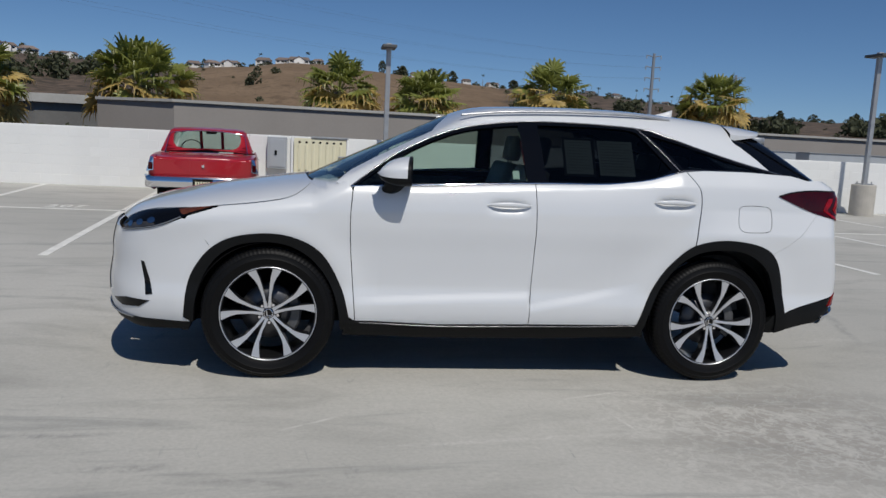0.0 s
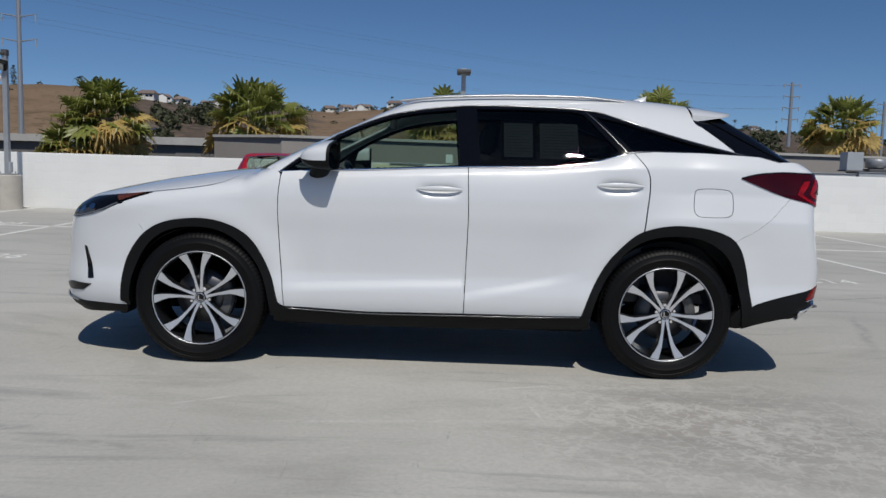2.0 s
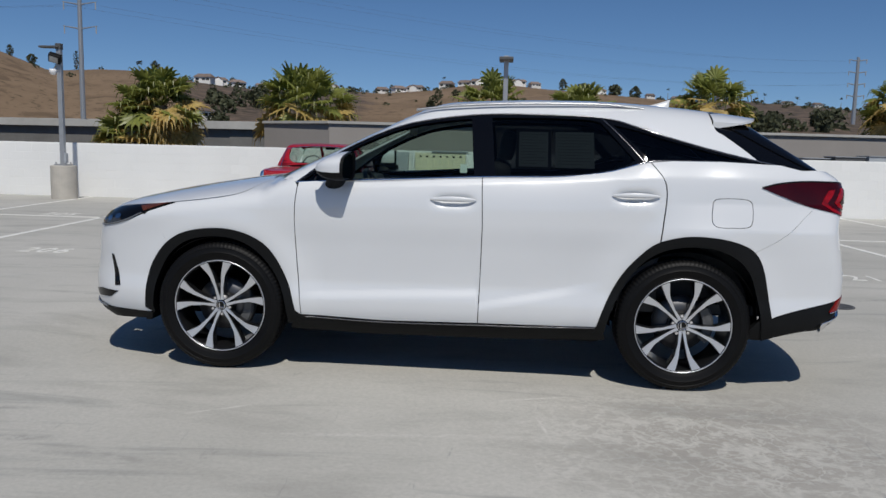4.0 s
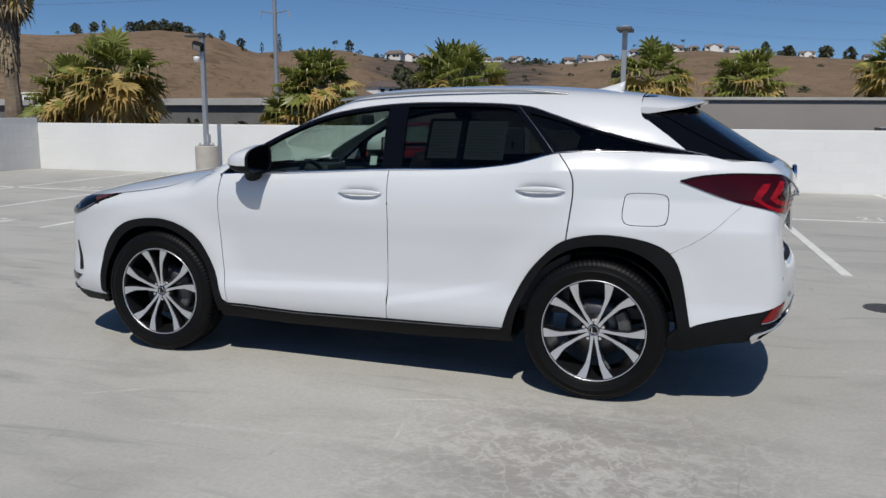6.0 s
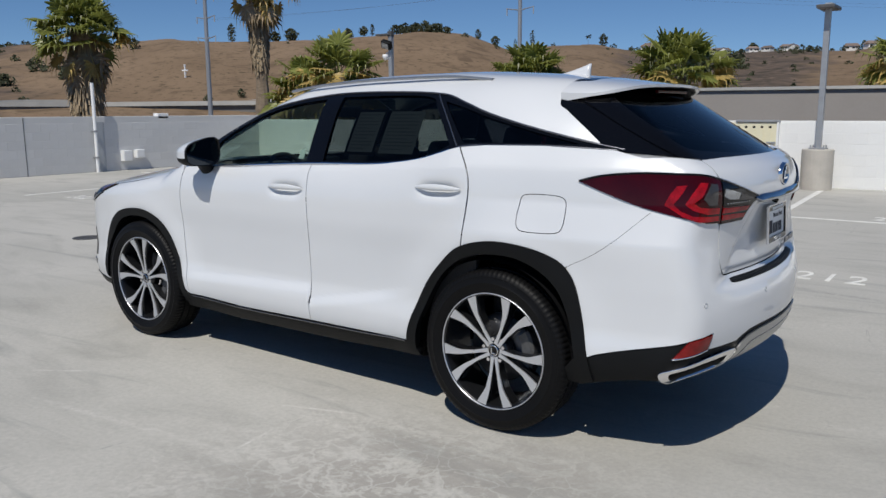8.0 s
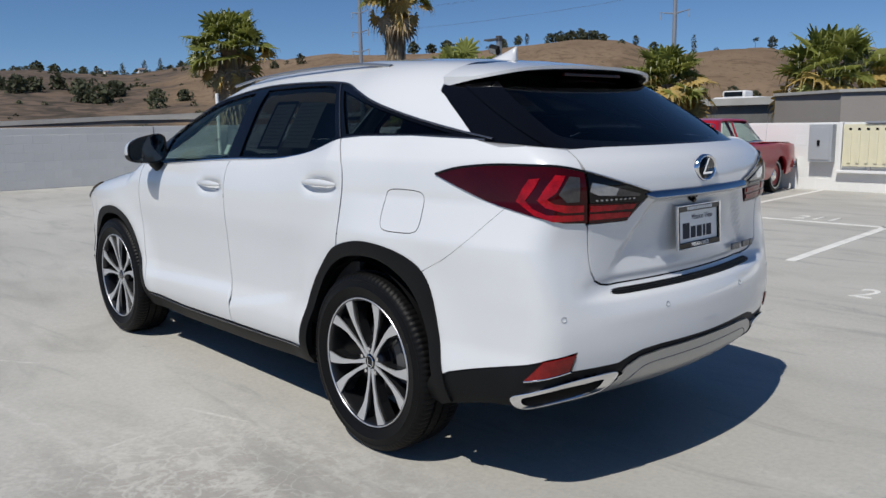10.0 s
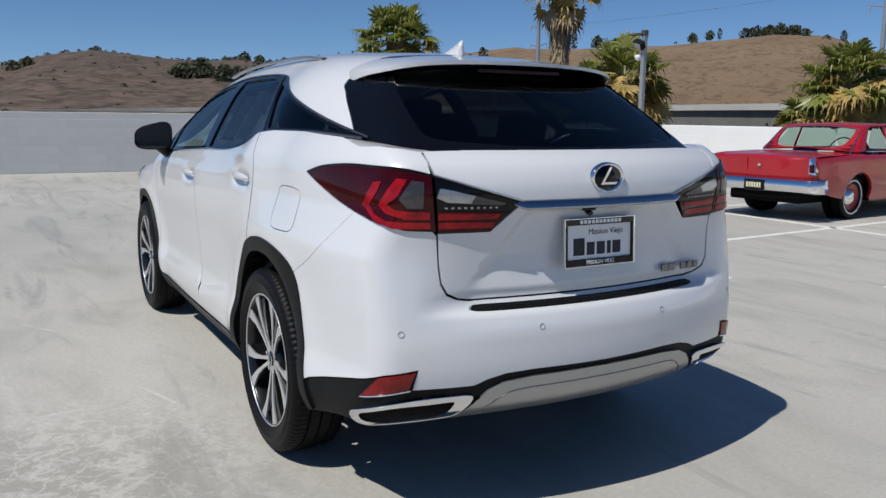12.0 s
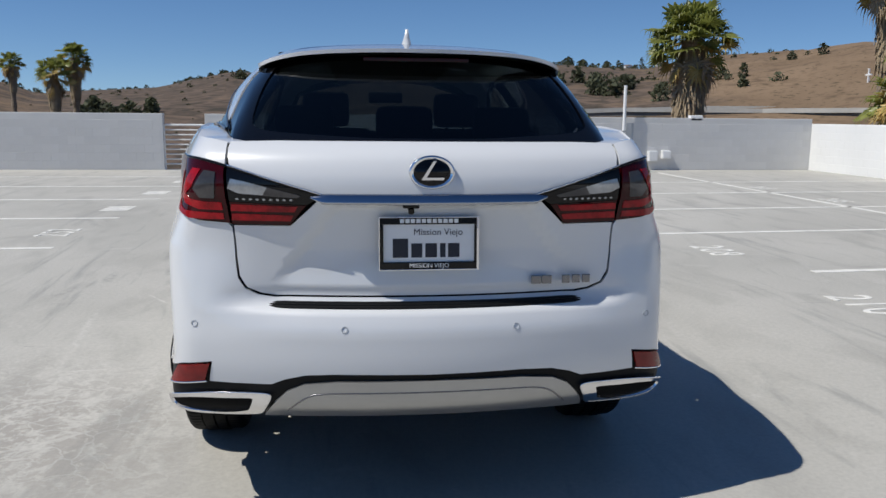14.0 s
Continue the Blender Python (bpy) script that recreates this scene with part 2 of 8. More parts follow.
# ---- deck and walls ----
def ground_material():
    m = bpy.data.materials.new("sealed_concrete_deck")
    m.use_nodes = True
    nt = m.node_tree
    nd, ln = nt.nodes, nt.links
    b = nd["Principled BSDF"]
    tc = nd.new("ShaderNodeTexCoord")

    def noise_tex(scale, detail, sx=1.0, sy=1.0, dist=0.0, rough=0.55):
        mp = nd.new("ShaderNodeMapping")
        mp.inputs["Scale"].default_value = (sx, sy, 1)
        ln.new(tc.outputs["Object"], mp.inputs["Vector"])
        n = nd.new("ShaderNodeTexNoise")
        n.inputs["Scale"].default_value = scale
        n.inputs["Detail"].default_value = detail
        n.inputs["Distortion"].default_value = dist
        n.inputs["Roughness"].default_value = rough
        ln.new(mp.outputs["Vector"], n.inputs["Vector"])
        return n.outputs["Fac"]

    def rng(src, a, c, lo=0.0, hi=1.0):
        r = nd.new("ShaderNodeMapRange")
        r.inputs["From Min"].default_value, r.inputs["From Max"].default_value = a, c
        r.inputs["To Min"].default_value, r.inputs["To Max"].default_value = lo, hi
        ln.new(src, r.inputs["Value"])
        return r.outputs["Result"]

    def mix(fac, a, c):
        x = nd.new("ShaderNodeMix")
        x.data_type = "RGBA"
        ln.new(fac, x.inputs["Factor"])
        for s, v in (("A", a), ("B", c)):
            if isinstance(v, tuple):
                x.inputs[s].default_value = (*v, 1)
            else:
                ln.new(v, x.inputs[s])
        return x.outputs["Result"]

    big = noise_tex(0.25, 5, 1, 1, 0.6)
    mid = noise_tex(1.4, 8, 0.6, 1.5, 0.8)
    fine = noise_tex(45, 5)
    c = mix(rng(big, 0.35, 0.65), (0.40, 0.388, 0.35), (0.495, 0.478, 0.435))
    c = mix(rng(mid, 0.50, 0.72, 0, 0.8), c, (0.33, 0.32, 0.288))
    streak = noise_tex(0.9, 7, 0.35, 2.6, 1.8, 0.62)
    c = mix(rng(streak, 0.56, 0.68, 0, 0.68), c, (0.275, 0.275, 0.255))
    pale = noise_tex(0.7, 9, 1, 1, 2.2, 0.7)
    c = mix(rng(pale, 0.60, 0.72, 0, 0.5), c, (0.55, 0.54, 0.50))
    sep = nd.new("ShaderNodeSeparateXYZ")
    warp = nd.new("ShaderNodeVectorMath")
    warp.operation = "MULTIPLY_ADD"
    nv = nd.new("ShaderNodeTexNoise")
    nv.inputs["Scale"].default_value = 2.2
    nv.inputs["Detail"].default_value = 5
    ln.new(tc.outputs["Object"], nv.inputs["Vector"])
    warp.inputs[1].default_value = (0.75, 0.75, 0)
    ln.new(nv.outputs["Color"], warp.inputs[0])
    ln.new(tc.outputs["Object"], warp.inputs[2])
    # a crazed stain of its own shape
    dd = nd.new("ShaderNodeVectorMath")
    dd.operation = "DISTANCE"
    dd.inputs[1].default_value = (1.86, -1.46, 0)
    ln.new(warp.outputs[0], dd.inputs[0])
    blot = rng(dd.outputs["Value"], 0.30, 1.35, 1.0, 0.0)
    vo = nd.new("ShaderNodeTexVoronoi")
    vo.feature = "DISTANCE_TO_EDGE"
    vo.inputs["Scale"].default_value = 5.2
    ln.new(warp.outputs[0], vo.inputs["Vector"])
    cell = rng(vo.outputs["Distance"], 0.006, 0.05)
    spots = noise_tex(11, 6, 1, 1, 0.5, 0.7)
    mul = nd.new("ShaderNodeMath")
    mul.operation = "MULTIPLY"
    ln.new(blot, mul.inputs[0])
    ln.new(rng(spots, 0.42, 0.52), mul.inputs[1])
    mul2 = nd.new("ShaderNodeMath")
    mul2.operation = "MULTIPLY"
    ln.new(mul.outputs[0], mul2.inputs[0])
    ln.new(rng(cell, 0, 1, 0.2, 0.72), mul2.inputs[1])
    c = mix(mul2.outputs[0], c, (0.285, 0.265, 0.235))
    web = nd.new("ShaderNodeMath")
    web.operation = "MULTIPLY"
    ln.new(rng(cell, 0, 0.7, 0.24, 0.0), web.inputs[0])
    ln.new(blot, web.inputs[1])
    c = mix(web.outputs[0], c, (0.60, 0.585, 0.54))
    # pale flecks of worn coating inside the stain
    fleck = nd.new("ShaderNodeMath")
    fleck.operation = "MULTIPLY"
    ln.new(rng(noise_tex(16, 5, 1, 1, 0.8, 0.6), 0.58, 0.66, 0, 0.5), fleck.inputs[0])
    ln.new(blot, fleck.inputs[1])
    c = mix(fleck.outputs[0], c, (0.56, 0.54, 0.48))
    scr = noise_tex(1.3, 9, 3.5, 0.5, 2.6, 0.75)
    c = mix(rng(scr, 0.62, 0.69, 0, 0.65), c, (0.25, 0.25, 0.24))
    # rubber smears and pale scrapes, each a thin worn ellipse of its own
    for px, py, rot, lx, ly, col, amt in SCUFFS:
        mp = nd.new("ShaderNodeMapping")
        mp.vector_type = "TEXTURE"
        mp.inputs["Location"].default_value = (px, py, 0)
        mp.inputs["Rotation"].default_value = (0, 0, radians(rot))
        mp.inputs["Scale"].default_value = (lx, ly, 1)
        wb = nd.new("ShaderNodeVectorMath")
        wb.operation = "MULTIPLY_ADD"
        wb.inputs[1].default_value = (0.12 * ly / 0.05, 0.12 * ly / 0.05, 0)
        ln.new(nv.outputs["Color"], wb.inputs[0])
        ln.new(tc.outputs["Object"], wb.inputs[2])
        ln.new(wb.outputs[0], mp.inputs["Vector"])
        gr_ = nd.new("ShaderNodeTexGradient")
        gr_.gradient_type = "SPHERICAL"
        ln.new(mp.outputs["Vector"], gr_.inputs["Vector"])
        mk = nd.new("ShaderNodeMath")
        mk.operation = "MULTIPLY"
        ln.new(rng(gr_.outputs["Fac"], 0, 0.7, 0, amt), mk.inputs[0])
        ln.new(rng(spots, 0.38, 0.58), mk.inputs[1])
        c = mix(mk.outputs[0], c, PALE_SCUFF if col else DARK_SCUFF)
    c = mix(rng(fine, 0.3, 0.7, 0.0, 0.26), c, (0.20, 0.195, 0.18))
    c = mix(rng(noise_tex(220, 3), 0.55, 0.75, 0.0, 0.25), c, (0.16, 0.155, 0.14))
    ln.new(c, b.inputs["Base Color"])
    b.inputs["Roughness"].default_value = 0.7
    bp = nd.new("ShaderNodeBump")
    bp.inputs["Strength"].default_value = 0.12
    bp.inputs["Distance"].default_value = 0.004
    ln.new(fine, bp.inputs["Height"])
    ln.new(bp.outputs["Normal"], b.inputs["Normal"])
    return m


PALE_SCUFF, DARK_SCUFF = (0.68, 0.665, 0.62), (0.20, 0.20, 0.19)
SCUFFS = [
    (0.55, -1.20, 20, 0.26, 0.014, 1, 0.8), (0.58, -1.72, 100, 0.24, 0.012, 1, 0.7), (-0.2, -1.9, 8, 0.8, 0.03, 1, 0.35), (-1.1, -1.65, 35, 0.3, 0.015, 1, 0.5),
    (-2.3, -1.75, 4, 0.40, 0.05, 0, 0.6), (-1.85, -2.15, 6, 0.30, 0.06, 0, 0.55), (-3.0, -1.9, 2, 0.45, 0.05, 0, 0.5), (-1.3, -2.35, -4, 0.5, 0.05, 0, 0.4),
    (-4.6, -1.2, 10, 0.7, 0.06, 0, 0.6), (-3.9, 0.4, -12, 0.8, 0.07, 0, 0.5), (3.4, 0.6, 70, 0.9, 0.06, 0, 0.5), (3.0, -0.9, 60, 0.5, 0.05, 1, 0.4), (4.4, 2.4, 20, 1.1, 0.05, 0, 0.6), (2.2, 3.0, -8, 1.2, 0.07, 0, 0.5), (-5.5, -3.4, 30, 1.0, 0.08, 0, 0.4),
]
M_DECK = ground_material()
DX0, DX1, DY0, DY1 = -15.5, 30.0, -30.0, 12.4


def deck_z(x, y):
    """The deck falls by a few centimetres to a shallow hollow under the parked car."""
    a, b = min(max((3.15 - abs(x)) / 0.6, 0), 1), min(max((2.9 - abs(y)) / 1.4, 0), 1)
    return -(0.032 + 0.015 * min(max((x + 1) / 2, 0), 1)) * a * a * (3 - 2 * a) * b * b * (3 - 2 * b)


gx = [DX0 - 0.3, -8] + [-3.2 + 0.16 * k for k in range(41)] + [8, DX1 + 0.3]
gy = [DY0 - 0.3, -8] + [-3.0 + 0.15 * k for k in range(41)] + [8, DY1 + 0.3]
vs = [(x, y, deck_z(x, y)) for y in gy for x in gx]
fs = [(j * 45 + i, j * 45 + i + 1, j * 45 + i + 46, j * 45 + i + 45) for j in range(44) for i in range(44)]
k = len(vs)
edge = [(gx[0], gy[0]), (gx[-1], gy[0]), (gx[-1], gy[-1]), (gx[0], gy[-1])]
vs += [(x, y, 0.0) for x, y in edge] + [(x, y, -0.5) for x, y in edge]
fs += [(k + q, k + 4 + q, k + 4 + (q + 1) % 4, k + (q + 1) % 4) for q in range(4)] + [(k + 7, k + 6, k + 5, k + 4)]
tagged(obj("floor", vs, fs, M_DECK, None, "", True), "grey sealed concrete parking deck with scuffs and stains", "floor", kind="structure")
WH = 1.25


def wall(name, x0, x1, y0, y1, material, label, h=WH):
    bm = bmesh.new()
    box(bm, x0, x1, y0, y1, -0.02, h, 0.012)
    return tagged(part(name, bm, material), label, "wall", kind="structure")


wall_north = wall("wall_north", -15.7, 30.2, 12.4, 12.6, M_WALLPAINT, "white painted block parapet wall")
wall_west = wall("wall_west", -15.7, -15.5, -3.65, 12.4, M_GREYBLOCK, "pale grey painted block parapet wall", 1.38)
wall_west_b = wall("wall_west_end", -15.7, -15.5, -30.0, -4.65, M_GREYBLOCK, "pale grey painted block parapet wall with joint lines", 1.38)
for y in (-2.62, 5.35):
    bm = bmesh.new()
    box(bm, -15.5, -15.4925, y - 0.007, y + 0.007, 0.0, 1.37)
    part("control_joint", bm, M_IRON, wall_west)
wall("wall_south", -15.7, 30.2, -30.2, -30.0, M_WALLPAINT, "white painted block parapet wall")
wall("wall_east", 30.0, 30.2, -30.0, 12.4, M_WALLPAINT, "white painted block parapet wall")

# ---- parking lines and stall numbers ----
STALLS = [0.85 + 2.42 * k for k in range(-5, 12)]


def paint(name, x0, x1, y0, y1, label, group, lean=0.0):
    bm = bmesh.new()
    box(bm, x0, x1, y0, y1, -0.002, 0.004)
    if x1 - x0 < 0.2:
        for v in bm.verts:
            v.co.x -= lean * (v.co.y - 3.5)
    return tagged(part(name, bm, M_LINE), label, "line marking", group, kind="structure")


for x in STALLS:
    paint("stall_line", x - 0.05, x + 0.05, 4.6 if abs(x - 0.85) < 0.1 else 3.9 if abs(x + 1.57) < 0.1 else 3.15, 12.35, "worn white painted stall line on concrete", "stall lines", 0.055)
paint("stall_line", -14.4, 27.0, 7.61, 7.70, "long white painted line between stall rows", "stall lines")
for k in range(-5, 6):
    x = -1.0 + 2.42 * k
    if x < 4:
        paint("stall_line", x - 0.05, x + 0.05, -13.0, -3.2, "worn white painted stall line on concrete", "stall lines")


def text_mesh(name, s, size, material, m, parent=None, label="", extrude=0.003, align="CENTER", shear=0.0, sx=1.0):
    """Flat lettering as a mesh, in the built-in font."""
    cu = bpy.data.curves.new(name, "FONT")
    cu.body, cu.size, cu.extrude, cu.align_x, cu.align_y, cu.shear = s, size, extrude, align, "CENTER", shear
    tmp = bpy.data.objects.new(name + "_src", cu)
    scene.collection.objects.link(tmp)
    me = bpy.data.meshes.new_from_object(tmp.evaluated_get(bpy.context.evaluated_depsgraph_get()))
    bpy.data.objects.remove(tmp)
    bpy.data.curves.remove(cu)
    me.materials.clear()
    me.materials.append(material)
    me.transform(m @ Matrix.Diagonal((sx, 1, 1, 1)))
    ob = new(name, me)
    if parent is not None:
        ob.parent = parent
    if label:
        ob["label"] = label
    return ob

# ---- the white crossover: one body surface, cut into panels ----
BELT = spl([-1.5, -0.93, 0.19, 0.7, 0.95, 1.17, 1.6, 2.0, 2.4], [1.06, 1.125, 1.185, 1.2, 1.235, 1.295, 1.305, 1.285, 1.25])
W_LOW = spl([-2.5, -2.3, -2.1, -1.8, -1.4, -0.9, 0, 0.9, 1.4, 1.7, 1.95, 2.15, 2.35, 2.5], [0.60, 0.74, 0.835, 0.90, 0.925, 0.93, 0.935, 0.937, 0.945, 0.942, 0.922, 0.892, 0.845, 0.79])
S_LOW = spl([0.18, 0.26, 0.33, 0.42, 0.55, 0.75, 0.92, 1.02, 1.10, 1.17, 1.24, 1.32], [-0.10, -0.045, -0.012, 0.0, -0.016, -0.012, 0.0, -0.002, -0.016, -0.042, -0.085, -0.16])
DECK = spl([-2.45, -2.35, -2.2, -1.95, -1.6, -1.3, -1.05, -0.8], [0.84, 0.90, 0.965, 1.03, 1.095, 1.14, 1.165, 1.15])
X_REAR = spl([0.18, 0.3, 0.38, 0.48, 0.6, 0.68, 0.715, 0.74, 0.8, 0.95, 1.05, 1.09, 1.17, 1.23, 1.28], [2.10, 2.30, 2.42, 2.46, 2.472, 2.464, 2.445, 2.395, 2.39, 2.405, 2.425, 2.435, 2.425, 2.385, 2.30])
X_REARSIDE = spl([0.18, 0.3, 0.38, 0.48, 0.6, 0.7, 0.8, 0.95, 1.05, 1.09, 1.17, 1.23, 1.28], [2.10, 2.30, 2.42, 2.46, 2.472, 2.462, 2.446, 2.425, 2.43, 2.435, 2.425, 2.385, 2.30])
X_FRONT = spl([0.18, 0.27, 0.36, 0.46, 0.6, 0.75, 0.85, 0.95], [-2.25, -2.42, -2.455, -2.46, -2.44, -2.43, -2.40, -2.32])
W_GREEN = spl([-1.3, -0.9, 0, 0.8, 1.2, 1.6, 1.9, 2.1, 2.3], [0.84, 0.868, 0.874, 0.864, 0.836, 0.772, 0.705, 0.665, 0.625])
ROOF = spl([-1.2, -0.6, -0.3, 0.0, 0.35, 0.8, 1.2, 1.6, 1.9, 2.1], [1.52, 1.60, 1.638, 1.662, 1.68, 1.685, 1.668, 1.632, 1.585, 1.55])
def CREASE(x):
    """Height of the lower door's crease, which steps down at the gap between the doors."""
    return np.interp(x, [-0.95, -0.68, -0.30, 0.16, 0.185, 0.190, 0.22, 0.53, 0.84, 0.95], [0.470, 0.482, 0.502, 0.521, 0.522, 0.446, 0.452, 0.513, 0.584, 0.61])




def smax(k, *fs):
    a = fs[0]
    for b in fs[1:]:
        h = np.maximum(k - np.abs(a - b), 0) / k
        a = np.maximum(a, b) + h * h * k * 0.25
    return a


def f_low(x, y, z):
    y = np.abs(y)
    w = W_LOW(x) + S_LOW(z - np.clip(BELT(x) - 1.19, -0.06, 0.1) * np.clip((z - 0.9) / 0.3, 0, 1))
    fade = np.clip((x + 0.95) / 0.2, 0, 1) * np.clip((0.95 - x) / 0.25, 0, 1)
    d = z - CREASE(x)
    st = np.clip((d + 0.06) / 0.06, 0, 1)
    st = st * st * (2.2 - 1.2 * st)
    w = w - fade * 0.0135 * st * np.where(d > 0, np.exp(-((d / 0.20) ** 2)), 1)
    zs = np.interp(x, [-0.9, 0.2, 1.2, 1.9], [1.09, 1.148, 1.205, 1.215])
    w = w - 0.22 * np.clip(z - zs, 0, 0.1) * np.clip((x + 0.9) / 0.4, 0, 1)
    for cx in (-1.395, 1.395):
        r = np.sqrt((x - cx) ** 2 + (z - 0.36) ** 2)
        w = w + 0.014 * np.exp(-((r - 0.5) / 0.09) ** 2)
    s1, s2 = np.clip((x - 1.65) / 0.6, 0, 1), np.clip((z - 0.70) / 0.36, 0, 1)
    w = w - 0.028 * s1 * s1 * (3 - 2 * s1) * s2 * s2 * (3 - 2 * s2)
    for hx, hz in ((0.025, 1.045), (1.085, 1.095)):
        w = w - 0.026 * np.exp(-(((x - hx) / 0.115) ** 4) - ((z - hz + 0.002) / 0.036) ** 2)
    s4 = np.clip((x - 1.1) / 0.45, 0, 1)
    w = w - 0.28 * np.clip(z - 0.92, 0, 0.15) * s4 * s4 * (3 - 2 * s4)
    s3 = np.clip((y - 0.44) / 0.30, 0, 1)
    rear = X_REAR(z) + (X_REARSIDE(z) - X_REAR(z)) * s3 * s3 * (3 - 2 * s3) - 0.215 * y**2
    yr = 0.335 + (1.06 - z) * 0.72
    dent = np.clip((yr - y) / 0.045, 0, 1) * np.clip((1.066 - z) / 0.012, 0, 1) * np.clip((z - 0.79) / 0.12, 0, 1)
    rear = rear - 0.026 * dent * (1 - 0.25 * np.clip((y - 0.16) / 0.2, 0, 1))
    front = X_FRONT(z) + 0.30 * y**2 + 0.25 * y**6
    s5 = np.clip((x + 1.14) / 0.2, 0, 1)
    top = (DECK(x) - 0.05 * (y / 0.8) ** 2 - 0.03 * (y / 0.85) ** 6) * (1 - s5) + (BELT(x) + 0.06) * s5
    return smax(0.07, y - w, x - rear, front - x, z - top)


def f_green(x, y, z):
    y = np.abs(y)
    up = z - BELT(x)
    w = W_GREEN(x) - 0.50 * up - 0.22 * np.maximum(up, 0) ** 2 - 0.12 * np.clip(x - 0.8, 0, 1.2) * np.maximum(up, 0)
    roof = ROOF(x) - 0.09 * y**2 - 0.12 * y**4
    ws = -1.24 + (z - 1.13) / 0.47 * 0.98 + 0.10 * (z - 1.13) ** 2 + 0.26 * y**2
    rg = 2.36 - (z - 1.24) / 0.30 * 0.48 - 0.30 * y**2
    return smax(0.05, smax(0.16, y - w, z - roof), (ws - x) * 0.45, (x - rg) * 0.55)


def rays(mode, u, v):
    """Outer and inner ends of the rays on which a panel's points are sought."""
    o, i = np.zeros((len(u), 3)), np.zeros((len(u), 3))
    if mode == "side":
        o[:, 0], o[:, 1], o[:, 2] = u, -1.3, v
        i[:, 0], i[:, 1], i[:, 2] = u, -0.2, v
    elif mode in ("rear", "front"):
        s = 1 if mode == "rear" else -1
        a = np.radians(u)
        i[:, 0], i[:, 1], i[:, 2] = s * 1.0, 0, v
        o[:, 0], o[:, 1], o[:, 2] = s * (1.0 + 2.0 * np.cos(a)), -2.0 * np.sin(a), v
    elif mode == "top":
        o[:, 0], o[:, 1], o[:, 2] = u, v, 2.1
        i[:, 0], i[:, 1], i[:, 2] = u, v, 0.6
    elif mode == "shell":
        a = np.radians(v)
        o[:, 0], o[:, 1], o[:, 2] = u, -1.4 * np.cos(a), 1.0 + 1.4 * np.sin(a)
        i[:, 0], i[:, 2] = u, 1.0
    return o, i


def solve_on(f, mode, u, v):
    o, i = rays(mode, np.asarray(u, float), np.asarray(v, float))
    n = 70
    lo = np.full(len(o), 1.0)
    got = np.zeros(len(o), bool)
    for k in range(n + 1):
        t = k / n
        p = o + (i - o) * t
        inside = (f(p[:, 0], p[:, 1], p[:, 2]) < 0) & ~got
        lo[inside] = t
        got |= inside
    a, b = np.clip(lo - 1 / n, 0, 1), lo.copy()
    for _ in range(18):
        m = (a + b) / 2
        p = o + (i - o) * m[:, None]
        neg = f(p[:, 0], p[:, 1], p[:, 2]) < 0
        b = np.where(neg, m, b)
        a = np.where(neg, a, m)
    p = o + (i - o) * b[:, None]
    e = 0.004
    g = np.stack([f(p[:, 0] + e, p[:, 1], p[:, 2]) - f(p[:, 0] - e, p[:, 1], p[:, 2]), f(p[:, 0], p[:, 1] + e, p[:, 2]) - f(p[:, 0], p[:, 1] - e, p[:, 2]), f(p[:, 0], p[:, 1], p[:, 2] + e) - f(p[:, 0], p[:, 1], p[:, 2] - e)], 1)
    return p, g / np.maximum(np.linalg.norm(g, axis=1), 1e-9)[:, None]


def inside_poly(px, py, loops):
    c = np.zeros(len(px), bool)
    for lp in loops:
        x, y = lp[:, 0], lp[:, 1]
        x2, y2 = np.roll(x, -1), np.roll(y, -1)
        for k in range(len(lp)):
            if y[k] != y2[k]:
                hit = ((y[k] > py) != (y2[k] > py)) & (px < (x2[k] - x[k]) * (py - y[k]) / (y2[k] - y[k]) + x[k])
                c ^= hit
    return c


from mathutils.geometry import delaunay_2d_cdt


